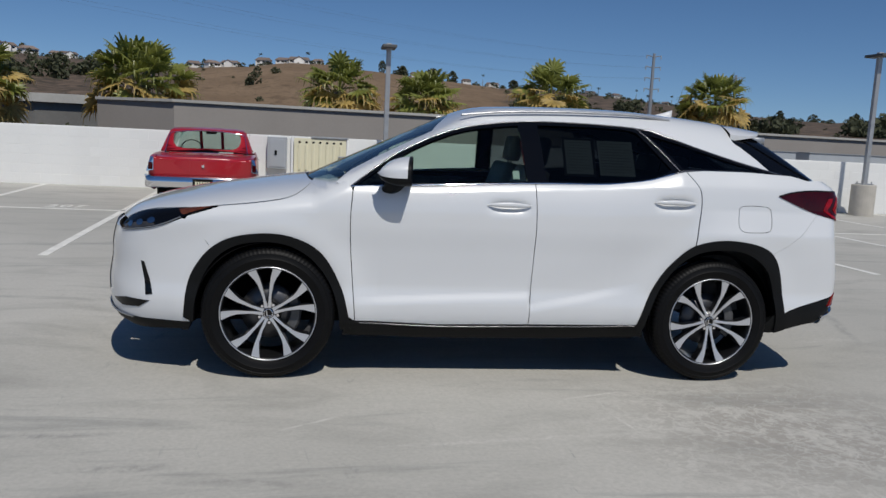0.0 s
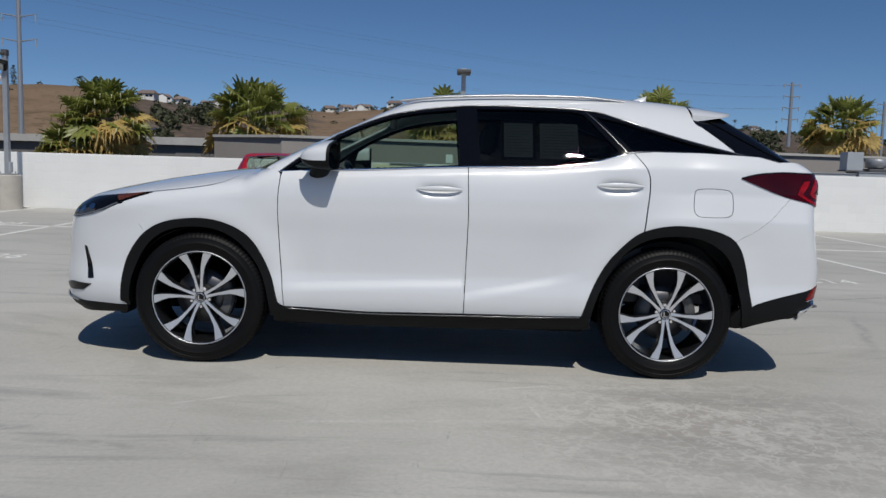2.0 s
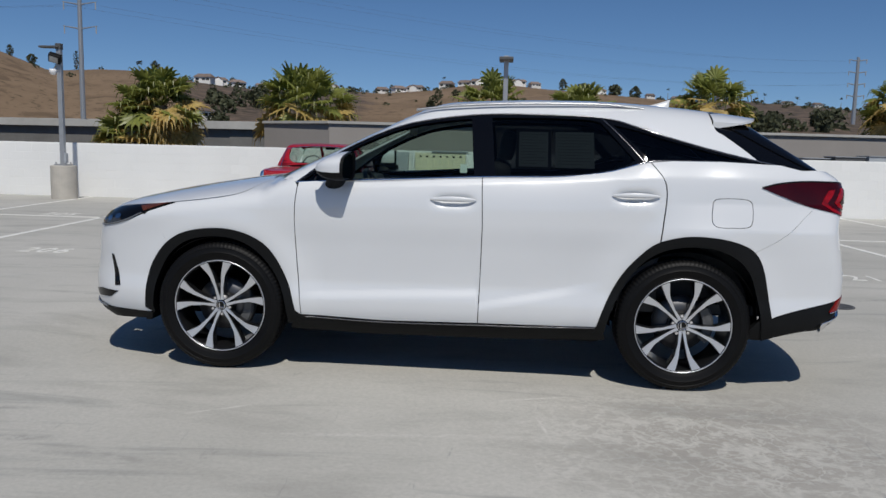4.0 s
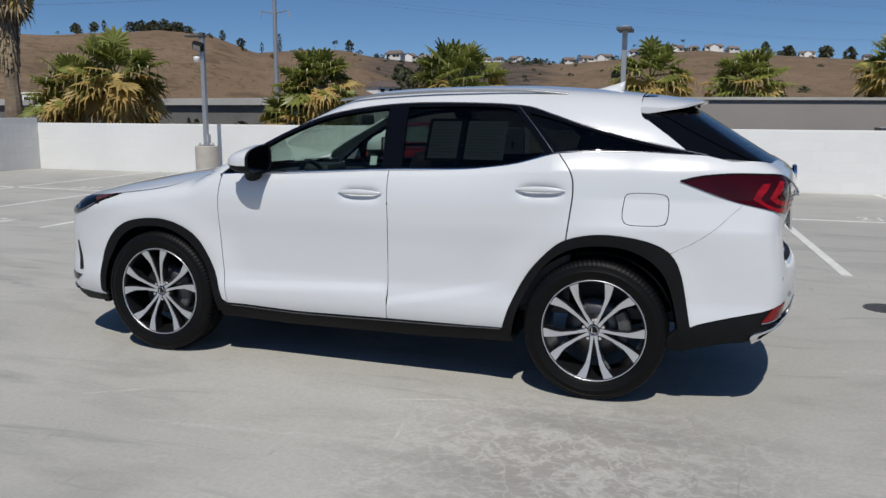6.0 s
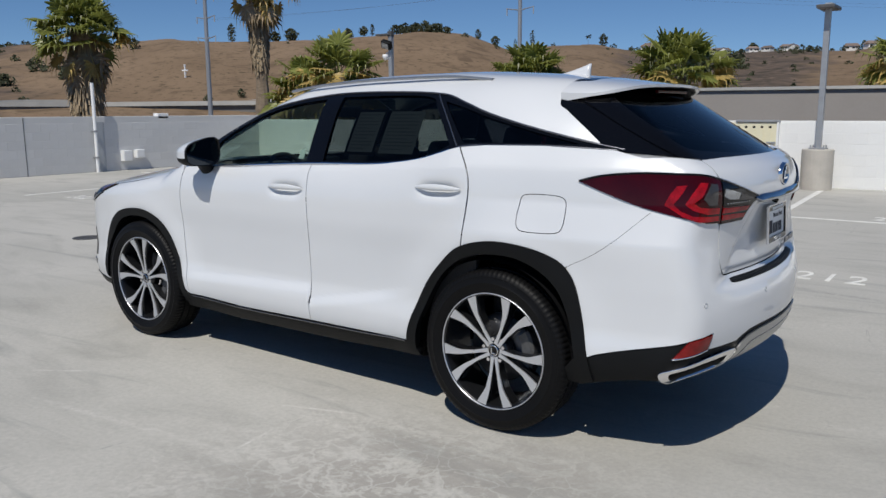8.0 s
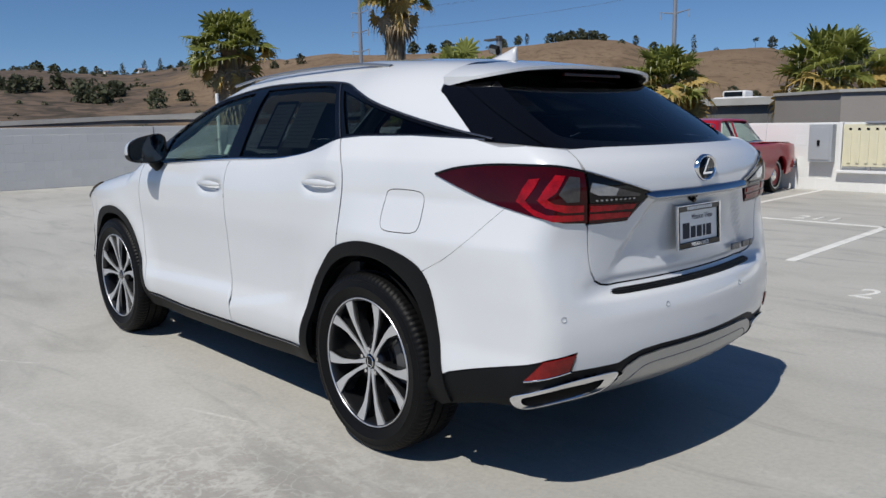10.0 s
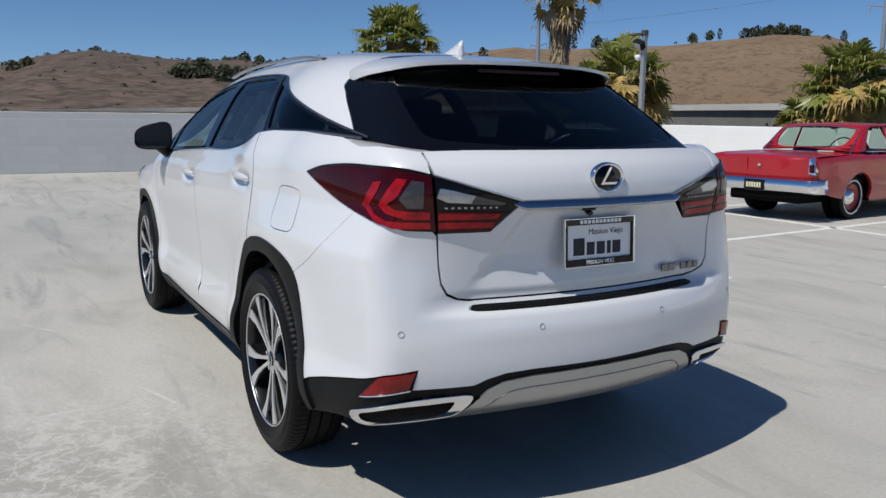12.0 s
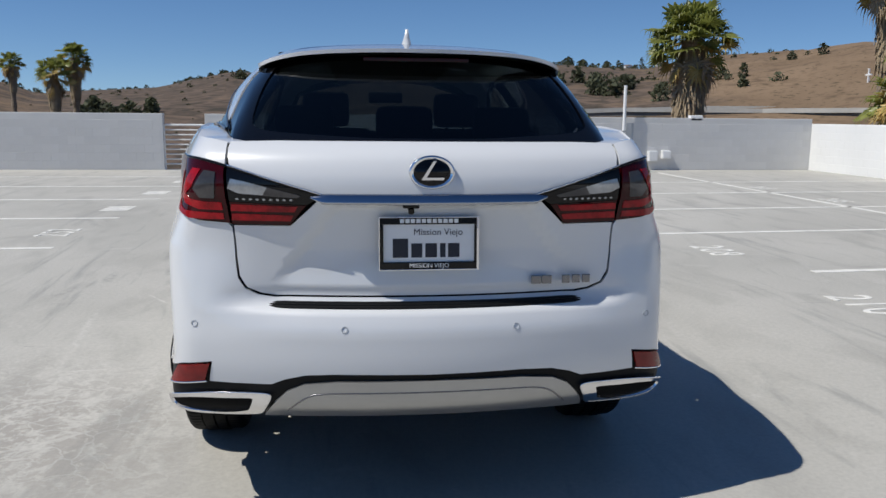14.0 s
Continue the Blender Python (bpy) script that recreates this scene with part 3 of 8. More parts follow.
def panel_mesh(loops, mode, f, step, off=0.0, rim=0.015):
    """Verts, faces and normals of a sheet cut to the loops on the body surface, with turned-in edges."""
    su, sv = step
    L = []
    for lp in loops:
        p = np.array(lp, float) / (su, sv)
        out = []
        for k in range(len(p)):
            a, b = p[k], p[(k + 1) % len(p)]
            n = max(1, int(np.ceil(np.linalg.norm(b - a) / 0.9)))
            out += [a + (b - a) * j / n for j in range(n)]
        L.append(np.array(out))
    pts, edges = [], []
    for lp in L:
        s = len(pts)
        pts += [tuple(q) for q in lp]
        edges += [(s + k, s + (k + 1) % len(lp)) for k in range(len(lp))]
    lo, hi = L[0].min(0), L[0].max(0)
    gx, gy = np.meshgrid(np.arange(np.ceil(lo[0]), hi[0], 1.0), np.arange(np.ceil(lo[1]), hi[1], 1.0))
    gx, gy = gx.ravel(), gy.ravel()
    ok = inside_poly(gx, gy, L)
    bp = np.array(pts)
    gx, gy = gx[ok], gy[ok]
    if len(gx):
        near = np.min((gx[:, None] - bp[None, :, 0]) ** 2 + (gy[:, None] - bp[None, :, 1]) ** 2, axis=1) > 0.2
        pts += list(zip(gx[near], gy[near]))
    r = delaunay_2d_cdt([Vector(q) for q in pts], edges, [], 0, 1e-6)
    V = np.array([(q.x, q.y) for q in r[0]])
    F = np.array([fc for fc in r[2] if len(fc) == 3])
    c = V[F].mean(1)
    F = F[inside_poly(c[:, 0], c[:, 1], L)]
    used = np.unique(F)
    remap = -np.ones(len(V), int)
    remap[used] = np.arange(len(used))
    V, F = V[used] * (su, sv), remap[F]
    P, N = solve_on(f, mode, V[:, 0], V[:, 1])
    P = P + N * off
    fn = np.cross(P[F[:, 1]] - P[F[:, 0]], P[F[:, 2]] - P[F[:, 0]])
    flip = (fn * N[F].mean(1)).sum(1) < 0
    F[flip] = F[flip][:, ::-1]
    if rim:
        seen = {}
        for t in F:
            for a, b in ((t[0], t[1]), (t[1], t[2]), (t[2], t[0])):
                seen[(a, b)] = True
        bord = [(a, b) for a, b in seen if (b, a) not in seen]
        acc, extra = {}, []
        for a, b in bord:
            n = np.cross(P[b] - P[a], N[a])
            n = n / max(np.linalg.norm(n), 1e-9)
            for q in (a, b):
                acc[q] = acc.get(q, 0) + n
        idx = {q: len(P) + k for k, q in enumerate(acc)}
        q = list(acc)
        rn = np.array([acc[k] / max(np.linalg.norm(acc[k]), 1e-9) for k in q])
        m = len(q)
        P = np.vstack([P, P[q], P[q] - N[q] * rim])
        N = np.vstack([N, rn, rn])
        extra = [(idx[b], idx[a], idx[a] + m) for a, b in bord] + [(idx[b], idx[a] + m, idx[b] + m) for a, b in bord]
        F = np.vstack([F, np.array(extra)])
    return P, F, N


def panel(name, loops, mode, f, material, parent, step=(0.03, 0.03), off=0.0, rim=0.015, both=True, label=""):
    P, F, N = panel_mesh(loops, mode, f, step, off, rim)
    obs = [obj(name, P, F, material, parent, label, True, N)]
    if both:
        k = np.array([1, -1, 1])
        obs.append(obj(name, P * k, F[:, ::-1], material, parent, label, True, N * k))
    return obs


def arc(cx, cz, r, a0, a1, n=28):
    return [(cx + r * math.cos(radians(a0 + (a1 - a0) * k / n)), cz + r * math.sin(radians(a0 + (a1 - a0) * k / n))) for k in range(n + 1)]


def th(x, y):
    """Angle of a place about the rear fan's axis."""
    return math.degrees(math.atan2(-y, x - 1.0))


def thf(x, y):
    return math.degrees(math.atan2(-y, -1.0 - x))


def phi(x, z):
    w = float(W_GREEN(x)) - 0.47 * (z - float(BELT(x)))
    return math.degrees(math.atan2(z - 1.0, w))


def phi_on(x, z):
    """Angle about the roof axis of the place where the cabin side has this height."""
    P, _ = solve_on(f_green, "side", [x], [z])
    return math.degrees(math.atan2(P[0, 2] - 1.0, -P[0, 1]))


def bead(name, mode, f, pts, radius, material, parent, both=True, off=0.0, seg=6, label="", closed=False):
    """A thin rounded strip laid along a line on the body surface."""
    p = np.array(smooth_line(pts, 5, closed), float)
    P, N = solve_on(f, mode, p[:, 0], p[:, 1])
    P = P + N * off
    n = len(P)
    T = np.roll(P, -1, 0) - np.roll(P, 1, 0)
    if not closed:
        T[0], T[-1] = P[1] - P[0], P[-1] - P[-2]
    T /= np.maximum(np.linalg.norm(T, axis=1), 1e-9)[:, None]
    B = np.cross(T, N)
    vs, fs = [], []
    for k in range(n):
        for j in range(seg):
            a = 2 * math.pi * j / seg
            vs.append(P[k] + (B[k] * math.cos(a) + N[k] * math.sin(a) * 0.6) * radius)
    for k in range(n if closed else n - 1):
        k2 = (k + 1) % n
        for j in range(seg):
            fs.append((k * seg + j, k2 * seg + j, k2 * seg + (j + 1) % seg, k * seg + (j + 1) % seg))
    vs = np.array(vs)
    obs = [obj(name, vs, fs, material, parent, label, True)]
    if both:
        obs.append(obj(name, vs * (1, -1, 1), [q[::-1] for q in fs], material, parent, label, True))
    return obs


car = tagged(empty("crossover_car"), "pearl-white crossover car with black wheel arches parked on concrete deck", "car")

AF, AR, AZ, RO = -1.395, 1.395, 0.36, 0.485
FA = smooth_line([(-0.905, 0.27), (-0.93, 0.38), (-0.965, 0.51), (-1.045, 0.67), (-1.133, 0.765), (-1.267, 0.825), (-1.419, 0.842), (-1.603, 0.815), (-1.73, 0.745), (-1.82, 0.63), (-1.865, 0.51), (-1.885, 0.33)], 4)
RA = smooth_line([(1.868, 0.30), (1.838, 0.45), (1.79, 0.67), (1.735, 0.775), (1.64, 0.834), (1.506, 0.862), (1.37, 0.860), (1.237, 0.825), (1.15, 0.762), (1.035, 0.634), (0.945, 0.46), (0.885, 0.27)], 4)
RA = [(a + (0.048 * min((a - 1.45) / 0.25, 1) if a > 1.45 else -0.012 * min((1.45 - a) / 0.3, 1)), b + 0.016 * max(0, (b - 0.5) / 0.36)) for a, b in RA]
FA_IN = smooth_line([(-0.99, 0.27), (-1.01, 0.42), (-1.065, 0.56), (-1.16, 0.68), (-1.28, 0.752), (-1.42, 0.772), (-1.57, 0.75), (-1.68, 0.68), (-1.755, 0.57), (-1.795, 0.45), (-1.81, 0.30)], 4)
RA_IN = smooth_line([(1.79, 0.28), (1.765, 0.45), (1.715, 0.62), (1.645, 0.72), (1.53, 0.780), (1.40, 0.788), (1.27, 0.762), (1.16, 0.69), (1.07, 0.57), (1.0, 0.42), (0.965, 0.27)], 4)
RA_IN = [(a + (0.040 * min((a - 1.45) / 0.25, 1) if a > 1.45 else -0.012 * min((1.45 - a) / 0.3, 1)), b + 0.012 * max(0, (b - 0.5) / 0.36)) for a, b in RA_IN]
FA_IN = [(AF + (a - AF) * 1.045, AZ + (b - AZ) * 1.045) for a, b in FA_IN]
RA_IN = [(AR + (a - AR) * 1.045, AZ + (b - AZ) * 1.045) for a, b in RA_IN]
G = 0.0025  # half a panel gap
belt_pt = lambda x, d=0.0: (x, float(BELT(x)) + d)
# fender
fender = (
    [q for q in FA if q[1] > 0.33 and (q[0] > -1.55 or q[1] > 0.735)]
    + [(-1.752, 0.78), (-1.80, 0.84), (-1.88, 0.905), (-1.86, 0.925), (-1.69, 0.982)]
    + smooth_line([(-1.69, 0.985), (-1.47, 1.013), (-1.3, 1.045), (-1.21, 1.09), (-1.15, 1.145)], 5)
    + [(-1.05, 1.165), (-0.955, 1.155), (-0.925, 1.118)]
    + smooth_line([(-0.922, 1.11), (-0.932, 0.95), (-0.925, 0.75), (-0.895, 0.40), (-0.89, 0.33)], 5)
)
panel("front_fender", [fender], "side", f_low, M_PAINT, car)
door_f = (
    smooth_line([(-0.885, 0.33), (-0.89, 0.40), (-0.92, 0.75), (-0.927, 0.95), (-0.917, 1.10)], 5)
    + [belt_pt(x, 0.004) for x in (-0.91, -0.6, -0.3, 0.0, 0.188)]
    + [(0.198, 0.9), (0.19, 0.5), (0.185, 0.315), (-0.4, 0.308)]
)
panel("front_door", [door_f], "side", f_low, M_PAINT, car, step=(0.024, 0.012))
seam_r = smooth_line([(1.172, 1.298), (1.245, 1.20), (1.262, 1.10), (1.248, 0.95), (1.235, 0.835)], 6)
door_r = (
    [(0.19, 0.315), (0.195, 0.5), (0.203, 0.9), (0.193, 1.19)]
    + [belt_pt(x, 0.004) for x in (0.4, 0.6, 0.75, 0.86, 0.95, 1.05, 1.12)]
    + [(q[0] - G * 2, q[1]) for q in seam_r]
    + [q for q in RA if q[0] < 1.228 and q[1] > 0.33]
    + [(0.90, 0.318)]
)
panel("rear_door", [door_r], "side", f_low, M_PAINT, car, step=(0.024, 0.012))
# rear quarter, with the fuel flap cut out
fuel = smooth_line([(1.525, 1.045), (1.533, 1.086), (1.565, 1.100), (1.64, 1.103), (1.722, 1.098), (1.752, 1.078), (1.758, 1.03), (1.752, 0.962), (1.722, 0.938), (1.64, 0.933), (1.556, 0.936), (1.526, 0.958), (1.520, 1.0)], 4, True)
bump_seam = smooth_line([(1.768, 0.79), (1.82, 0.818), (1.89, 0.855), (1.98, 0.92), (2.06, 0.995), (2.13, 1.062)], 5)
quarter = (
    [(q[0] + G, q[1]) for q in seam_r][::-1]
    + [(1.3, 1.308), (1.6, 1.31), (1.93, 1.297), (2.08, 1.262)]
    + [(2.115, 1.215), (2.0, 1.198), (1.90, 1.182), (1.83, 1.165), (1.90, 1.135), (2.0, 1.105)]
    + [(a - 0.0012, b + 0.0012) for a, b in bump_seam[::-1]]
    + [q for q in RA if 1.24 < q[0] < 1.765 and q[1] > 0.79]
)
panel("rear_quarter_panel", [quarter, fuel], "side", f_low, M_PAINT, car)
cx, cz = 1.638, 1.02
panel("fuel_flap", [[((q[0] - cx) * 0.965 + cx, (q[1] - cz) * 0.96 + cz) for q in fuel]], "side", f_low, M_PAINT, car, step=(0.02, 0.02), both=False)
panel("fuel_flap_blank", [[((q[0] - cx) * 0.965 + cx, (q[1] - cz) * 0.96 + cz) for q in fuel]], "side", f_low, M_PAINT, car, step=(0.02, 0.02), both=False)[0].scale = (1, -1, 1)
# dark shell behind the gaps
shell_low = [q for q in FA if q[1] > 0.31 and q[0] > -1.75] + [(-1.9, 0.95), (-1.5, 1.0), (-1.2, 1.09), (-0.95, 1.12)] + [belt_pt(x, 0.0) for x in (-0.5, 0.2, 0.7, 0.95, 1.17, 1.6, 2.0)] + [(2.12, 1.2), (2.1, 0.95), (1.9, 0.85)] + [q for q in RA if q[0] < 1.75 and q[1] > 0.31] + [(0, 0.29)]
panel("inner_shell", [shell_low], "side", f_low, M_DARK, car, step=(0.05, 0.05), off=-0.018, rim=0)
# cladding: arches and sill
for nm, o_, i_ in (("front_arch_trim", FA, FA_IN), ("rear_arch_trim", RA, RA_IN)):
    ring = o_ + i_[::-1]
    panel(nm, [ring], "side", f_low, M_CLAD, car, step=(0.025, 0.025), off=0.005, rim=0.05, label="black plastic arch trim")
sill = [(-0.93, 0.335), (-0.88, 0.326), (-0.4, 0.302), (0.2, 0.308), (0.6, 0.312), (0.925, 0.325), (0.95, 0.24), (0.4, 0.215), (-0.5, 0.212), (-0.96, 0.235)]
panel("sill_trim", [sill], "side", f_low, M_CLAD, car, step=(0.04, 0.025), off=0.004, rim=0.05)
bead("sill_bright_strip", "side", f_low, [(-0.86, 0.318), (-0.4, 0.298), (0.2, 0.303), (0.6, 0.307), (0.88, 0.318)], 0.0035, M_TRIM, car, off=0.006)

# rear bumper, fan-shaped about the rear
def mir(pts):
    return [(-a, b) for a, b in pts[::-1]]


def on_fan(pts):
    """Places on the side given as (x, z), turned into the rear fan's angle and z."""
    P, _ = solve_on(f_low, "side", [a for a, b in pts], [b for a, b in pts])
    return [(th(q[0], q[1]), q[2]) for q in P]


lamp_bot = [(th(2.13, -0.885), 1.062), (th(2.24, -0.80), 1.03), (th(2.31, -0.74), 1.008), (th(2.36, -0.665), 1.0)]
gate_side = [(th(2.385, -0.662), 0.985), (th(2.385, -0.655), 0.88), (th(2.385, -0.645), 0.82), (th(2.385, -0.62), 0.782), (th(2.39, -0.58), 0.762), (th(2.39, -0.53), 0.753)]
half = on_fan([(1.772, 0.786)] + bump_seam[2:]) + lamp_bot[1:] + gate_side
low = [(0, 0.512), (12, 0.515), (16, 0.510), (18.6, 0.494), (20.4, 0.474), (24.8, 0.473), (28.35, 0.474), (27.65, 0.546), (31.9, 0.530), (35.4, 0.501), (th(1.93, -0.94), 0.43), (th(1.89, -0.945), 0.412)] + on_fan([(a, b) for a, b in RA if a > 1.78 and b > 0.44])
bumper = half + mir(half) + mir(low)[:-1] + low
panel("rear_bumper", [bumper], "rear", f_low, M_PAINT, car, step=(1.2, 0.025), both=False)
gate = [(a + (-0.25), b + 0.006) for a, b in gate_side][::-1]
gate_half = gate + [(th(2.385, -0.652), 0.992), (th(2.40, -0.46), 0.992), (th(2.42, -0.345), 1.092), (th(2.39, -0.51), 1.137), (th(2.36, -0.652), 1.178), (th(2.30, -0.648), 1.225), (th(2.25, -0.644), 1.258)]
gate_loop = gate_half + [(th(2.31, -0.5), 1.262), (th(2.34, -0.3), 1.262), (0, 1.262), (-th(2.34, -0.3), 1.262), (-th(2.31, -0.5), 1.262)] + mir(gate_half)
panel("tailgate", [gate_loop], "rear", f_low, M_PAINT, car, step=(0.9, 0.02), both=False)
# corner skin between the quarter and the tailgate, above the lamp
corner = [(th(2.10, -0.86), 1.205), (th(2.2, -0.82), 1.207), (th(2.29, -0.755), 1.204), (th(2.345, -0.664), 1.182), (th(2.30, -0.655), 1.225), (th(2.25, -0.652), 1.256), (th(2.2, -0.70), 1.266), (th(2.14, -0.75), 1.272), (th(2.07, -0.80), 1.268)]
panel("rear_corner_panel", [corner], "rear", f_low, M_PAINT, car, step=(0.8, 0.015))
rshell = [(th(1.9, -0.93), 0.6), (th(1.9, -0.93), 0.9), (th(2.05, -0.9), 1.2), (th(2.3, -0.66), 1.235), (0, 1.22)]
panel("rear_inner_shell", [rshell + mir(rshell[:-1]) + [(-th(2.4, -0.7), 0.5), (0, 0.45), (th(2.4, -0.7), 0.5)]], "rear", f_low, M_DARK, car, step=(2, 0.04), off=-0.02, rim=0, both=False)
# lower rear apron
apr = [(th(1.84, -0.94), 0.42), (th(1.93, -0.94), 0.428), (35.4, 0.499), (31.9, 0.528), (27.7, 0.544), (28.4, 0.472), (24.8, 0.471), (20.4, 0.472), (18.6, 0.492), (16, 0.508), (12, 0.513), (0, 0.510)]
apr_low = [(0, 0.345), (20, 0.328), (26, 0.335), (35, 0.335), (39, 0.332), (th(1.85, -0.93), 0.27), (th(1.74, -0.93), 0.28)]
panel("rear_apron", [apr + mir(apr)[1:] + mir(apr_low)[:-1] + apr_low], "rear", f_low, M_CLAD, car, step=(1.5, 0.025), off=-0.006, rim=0.04, both=False)
skid = [(23.4, 0.330), (20.4, 0.405), (18.5, 0.452), (16.2, 0.478), (12.0, 0.489), (0, 0.491)]
panel("skid_plate", [skid + mir(skid)[1:] + [(-12, 0.343), (0, 0.346), (12, 0.343)]], "rear", f_low, M_SATIN, car, step=(1, 0.02), off=0.005, rim=0.02, both=False, label="satin silver skid plate")
bead("skid_groove", "rear", f_low, [(19.0, 0.376), (16.2, 0.428), (14.0, 0.444), (10, 0.448), (0, 0.449), (-10, 0.448), (-14.0, 0.444), (-16.2, 0.428), (-19.0, 0.376)], 0.003, M_TRIM, car, both=False, off=0.005)
vs_, fs_ = [], []
for k in range(41):
    y = -0.555 + 1.11 * k / 40
    end = 0.4 + 0.6 * min(1.0, (20 - abs(k - 20)) / 2)
    for x, z in ((2.426, 0.714), (2.430, 0.727), (2.428, 0.731), (2.421, 0.733), (2.420, 0.737), (2.411, 0.739), (2.410, 0.742), (2.400, 0.743), (2.393, 0.734)):
        vs_.append((2.415 + (x - 2.415) * end - 0.215 * y**2, y, 0.732 + (z - 0.732) * end))
fs_ = [(k * 9 + j, k * 9 + j + 1, k * 9 + 10 + j, k * 9 + 9 + j) for k in range(40) for j in range(8)] + [tuple(range(9)), tuple(range(368, 359, -1))]
obj("bumper_step_strip", vs_, fs_, M_CLAD, car, "ribbed black bumper step strip")
refl = [(28.0, 0.538), (28.9, 0.478), (32.5, 0.462), (35.0, 0.449), (32.6, 0.520)]
panel("bumper_reflector", [refl], "rear", f_low, M_REFLECTOR, car, step=(0.5, 0.012), off=0.004, rim=0.02, label="red bumper reflector")
bead("reflector_edge", "rear", f_low, [(28.7, 0.474), (32.5, 0.458), (35.0, 0.446)], 0.0035, M_CHROME, car, off=0.004)


# chrome exhaust finishers: a frame flush with the apron round a dark opening
e_out = smooth_line([(36.4, 0.378), (35.2, 0.398), (32, 0.423), (28, 0.436), (24, 0.441), (21.2, 0.441), (20.7, 0.428), (21.8, 0.388), (23.0, 0.358), (25, 0.345), (28.3, 0.334), (32, 0.327), (34.4, 0.331), (35.9, 0.352)], 3, True)
e_in = smooth_line([(35.2, 0.380), (34.3, 0.395), (31.2, 0.414), (26.5, 0.420), (23.4, 0.424), (23.1, 0.415), (24.0, 0.381), (25.0, 0.366), (28.3, 0.346), (32.0, 0.342), (34.6, 0.356)], 3, True)
panel("exhaust_opening", [e_in], "rear", f_low, M_DARK, car, step=(0.8, 0.015), off=0.001, rim=0, label="dark exhaust opening")
panel("exhaust_tip", [e_out, e_in], "rear", f_low, M_CHROME, car, step=(0.6, 0.01), off=0.009, rim=0.028, label="chrome exhaust finisher")
bead("exhaust_tip_edge", "rear", f_low, e_out[::3], 0.0045, M_CHROME, car, off=0.008, closed=True)
# parking sensors
for a, z in ((th(2.445, -0.28), 0.665), (th(2.33, -0.763), 0.67)):
    panel("parking_sensor", [[(a + 0.42 * math.cos(k), z + 0.0105 * math.sin(k)) for k in np.linspace(0, 6.28, 13)[:-1]], [(a + 0.34 * math.cos(k), z + 0.0085 * math.sin(k)) for k in np.linspace(0, 6.28, 13)[:-1]]], "rear", f_low, M_GREYBOX, car, step=(0.3, 0.01), off=0.002, rim=0.004)

# tail lamps: outer body, light bands, inner smoked and clear section
lamp_o = [(th(1.83, -0.905), 1.166), (th(1.95, -0.90), 1.19), (th(2.10, -0.865), 1.203), (th(2.22, -0.81), 1.203), (th(2.30, -0.745), 1.198), (th(2.345, -0.664), 1.178), (th(2.375, -0.661), 1.0), (th(2.31, -0.74), 1.006), (th(2.24, -0.80), 1.026), (th(2.13, -0.882), 1.066), (th(2.0, -0.905), 1.11)]
panel("tail_lamp", [lamp_o], "rear", f_low, M_REDLENS, car, step=(0.7, 0.015), off=0.006, rim=0.02, label="red wraparound tail lamp")
lamp_i = [(th(2.352, -0.655), 1.175), (th(2.39, -0.51), 1.134), (th(2.42, -0.352), 1.090), (th(2.40, -0.46), 0.996), (th(2.38, -0.655), 0.998)]
panel("inner_tail_lamp", [[lamp_i[0], lamp_i[1], lamp_i[2], (th(2.41, -0.40), 1.064), (th(2.375, -0.655), 1.072)]], "rear", f_low, M_GLOSSBLACK, car, step=(0.6, 0.012), off=0.006, rim=0.02, label="black bezel of the inner tail lamp")
panel("inner_tail_lamp_red", [[(th(2.375, -0.655), 1.070), (th(2.41, -0.402), 1.062), lamp_i[3], lamp_i[4]]], "rear", f_low, M_REDLENS, car, step=(0.6, 0.012), off=0.006, rim=0.02, label="red lower section of inner lamp")
for z0, z1 in ((1.062, 1.040), (1.032, 1.010)):
    panel("inner_light_guide", [[(25.3, z0), (16.9 + (1.066 - z0) * 20, z0 - 0.003), (16.9 + (1.066 - z1) * 20, z1), (25.4, z1)]], "rear", f_low, M_REDBAND, car, step=(0.6, 0.012), off=0.0085, rim=0.003, label="bright red light guide")
panel("reversing_lamp", [[(25.2, 1.142), (23.4, 1.134), (16.6, 1.093), (17.0, 1.086), (24.2, 1.097), (25.6, 1.112)]], "rear", f_low, M_CLEARLENS, car, step=(0.5, 0.012), off=0.010, rim=0.004, label="clear reversing lamp")
panel("inner_lamp_smoke", [[(20.6, 1.117), (16.4, 1.092), (16.9, 1.086), (21.2, 1.091)]], "rear", f_low, M_SMOKE, car, step=(0.5, 0.012), off=0.012, rim=0.003)
panel("tail_lamp_grey_cell", [[(28.7, 1.166), (30.2, 1.107), (29.2, 1.080), (27.3, 1.080), (27.2, 1.161)]], "rear", f_low, M_SMOKE, car, step=(0.5, 0.012), off=0.009, rim=0.004, label="smoked grey turn cell")
panel("light_guide", [[(30.5, 1.172), (29.2, 1.169), (30.5, 1.113), (31.6, 1.090), (30.8, 1.075), (29.0, 1.069), (26.5, 1.067), (26.4, 1.042), (29.5, 1.043), (31.8, 1.060), (32.7, 1.086), (31.7, 1.132)]], "rear", f_low, M_REDBAND, car, step=(0.4, 0.01), off=0.0085, rim=0.004, label="bright red light guide")
panel("light_guide", [[(33.5, 1.158), (32.3, 1.162), (32.9, 1.130), (34.0, 1.085), (33.3, 1.055), (31.8, 1.036), (26.4, 1.032), (26.3, 1.012), (31.0, 1.012), (33.2, 1.033), (35.1, 1.081), (34.4, 1.122)]], "rear", f_low, M_REDBAND, car, step=(0.4, 0.01), off=0.0085, rim=0.004, label="bright red light guide")
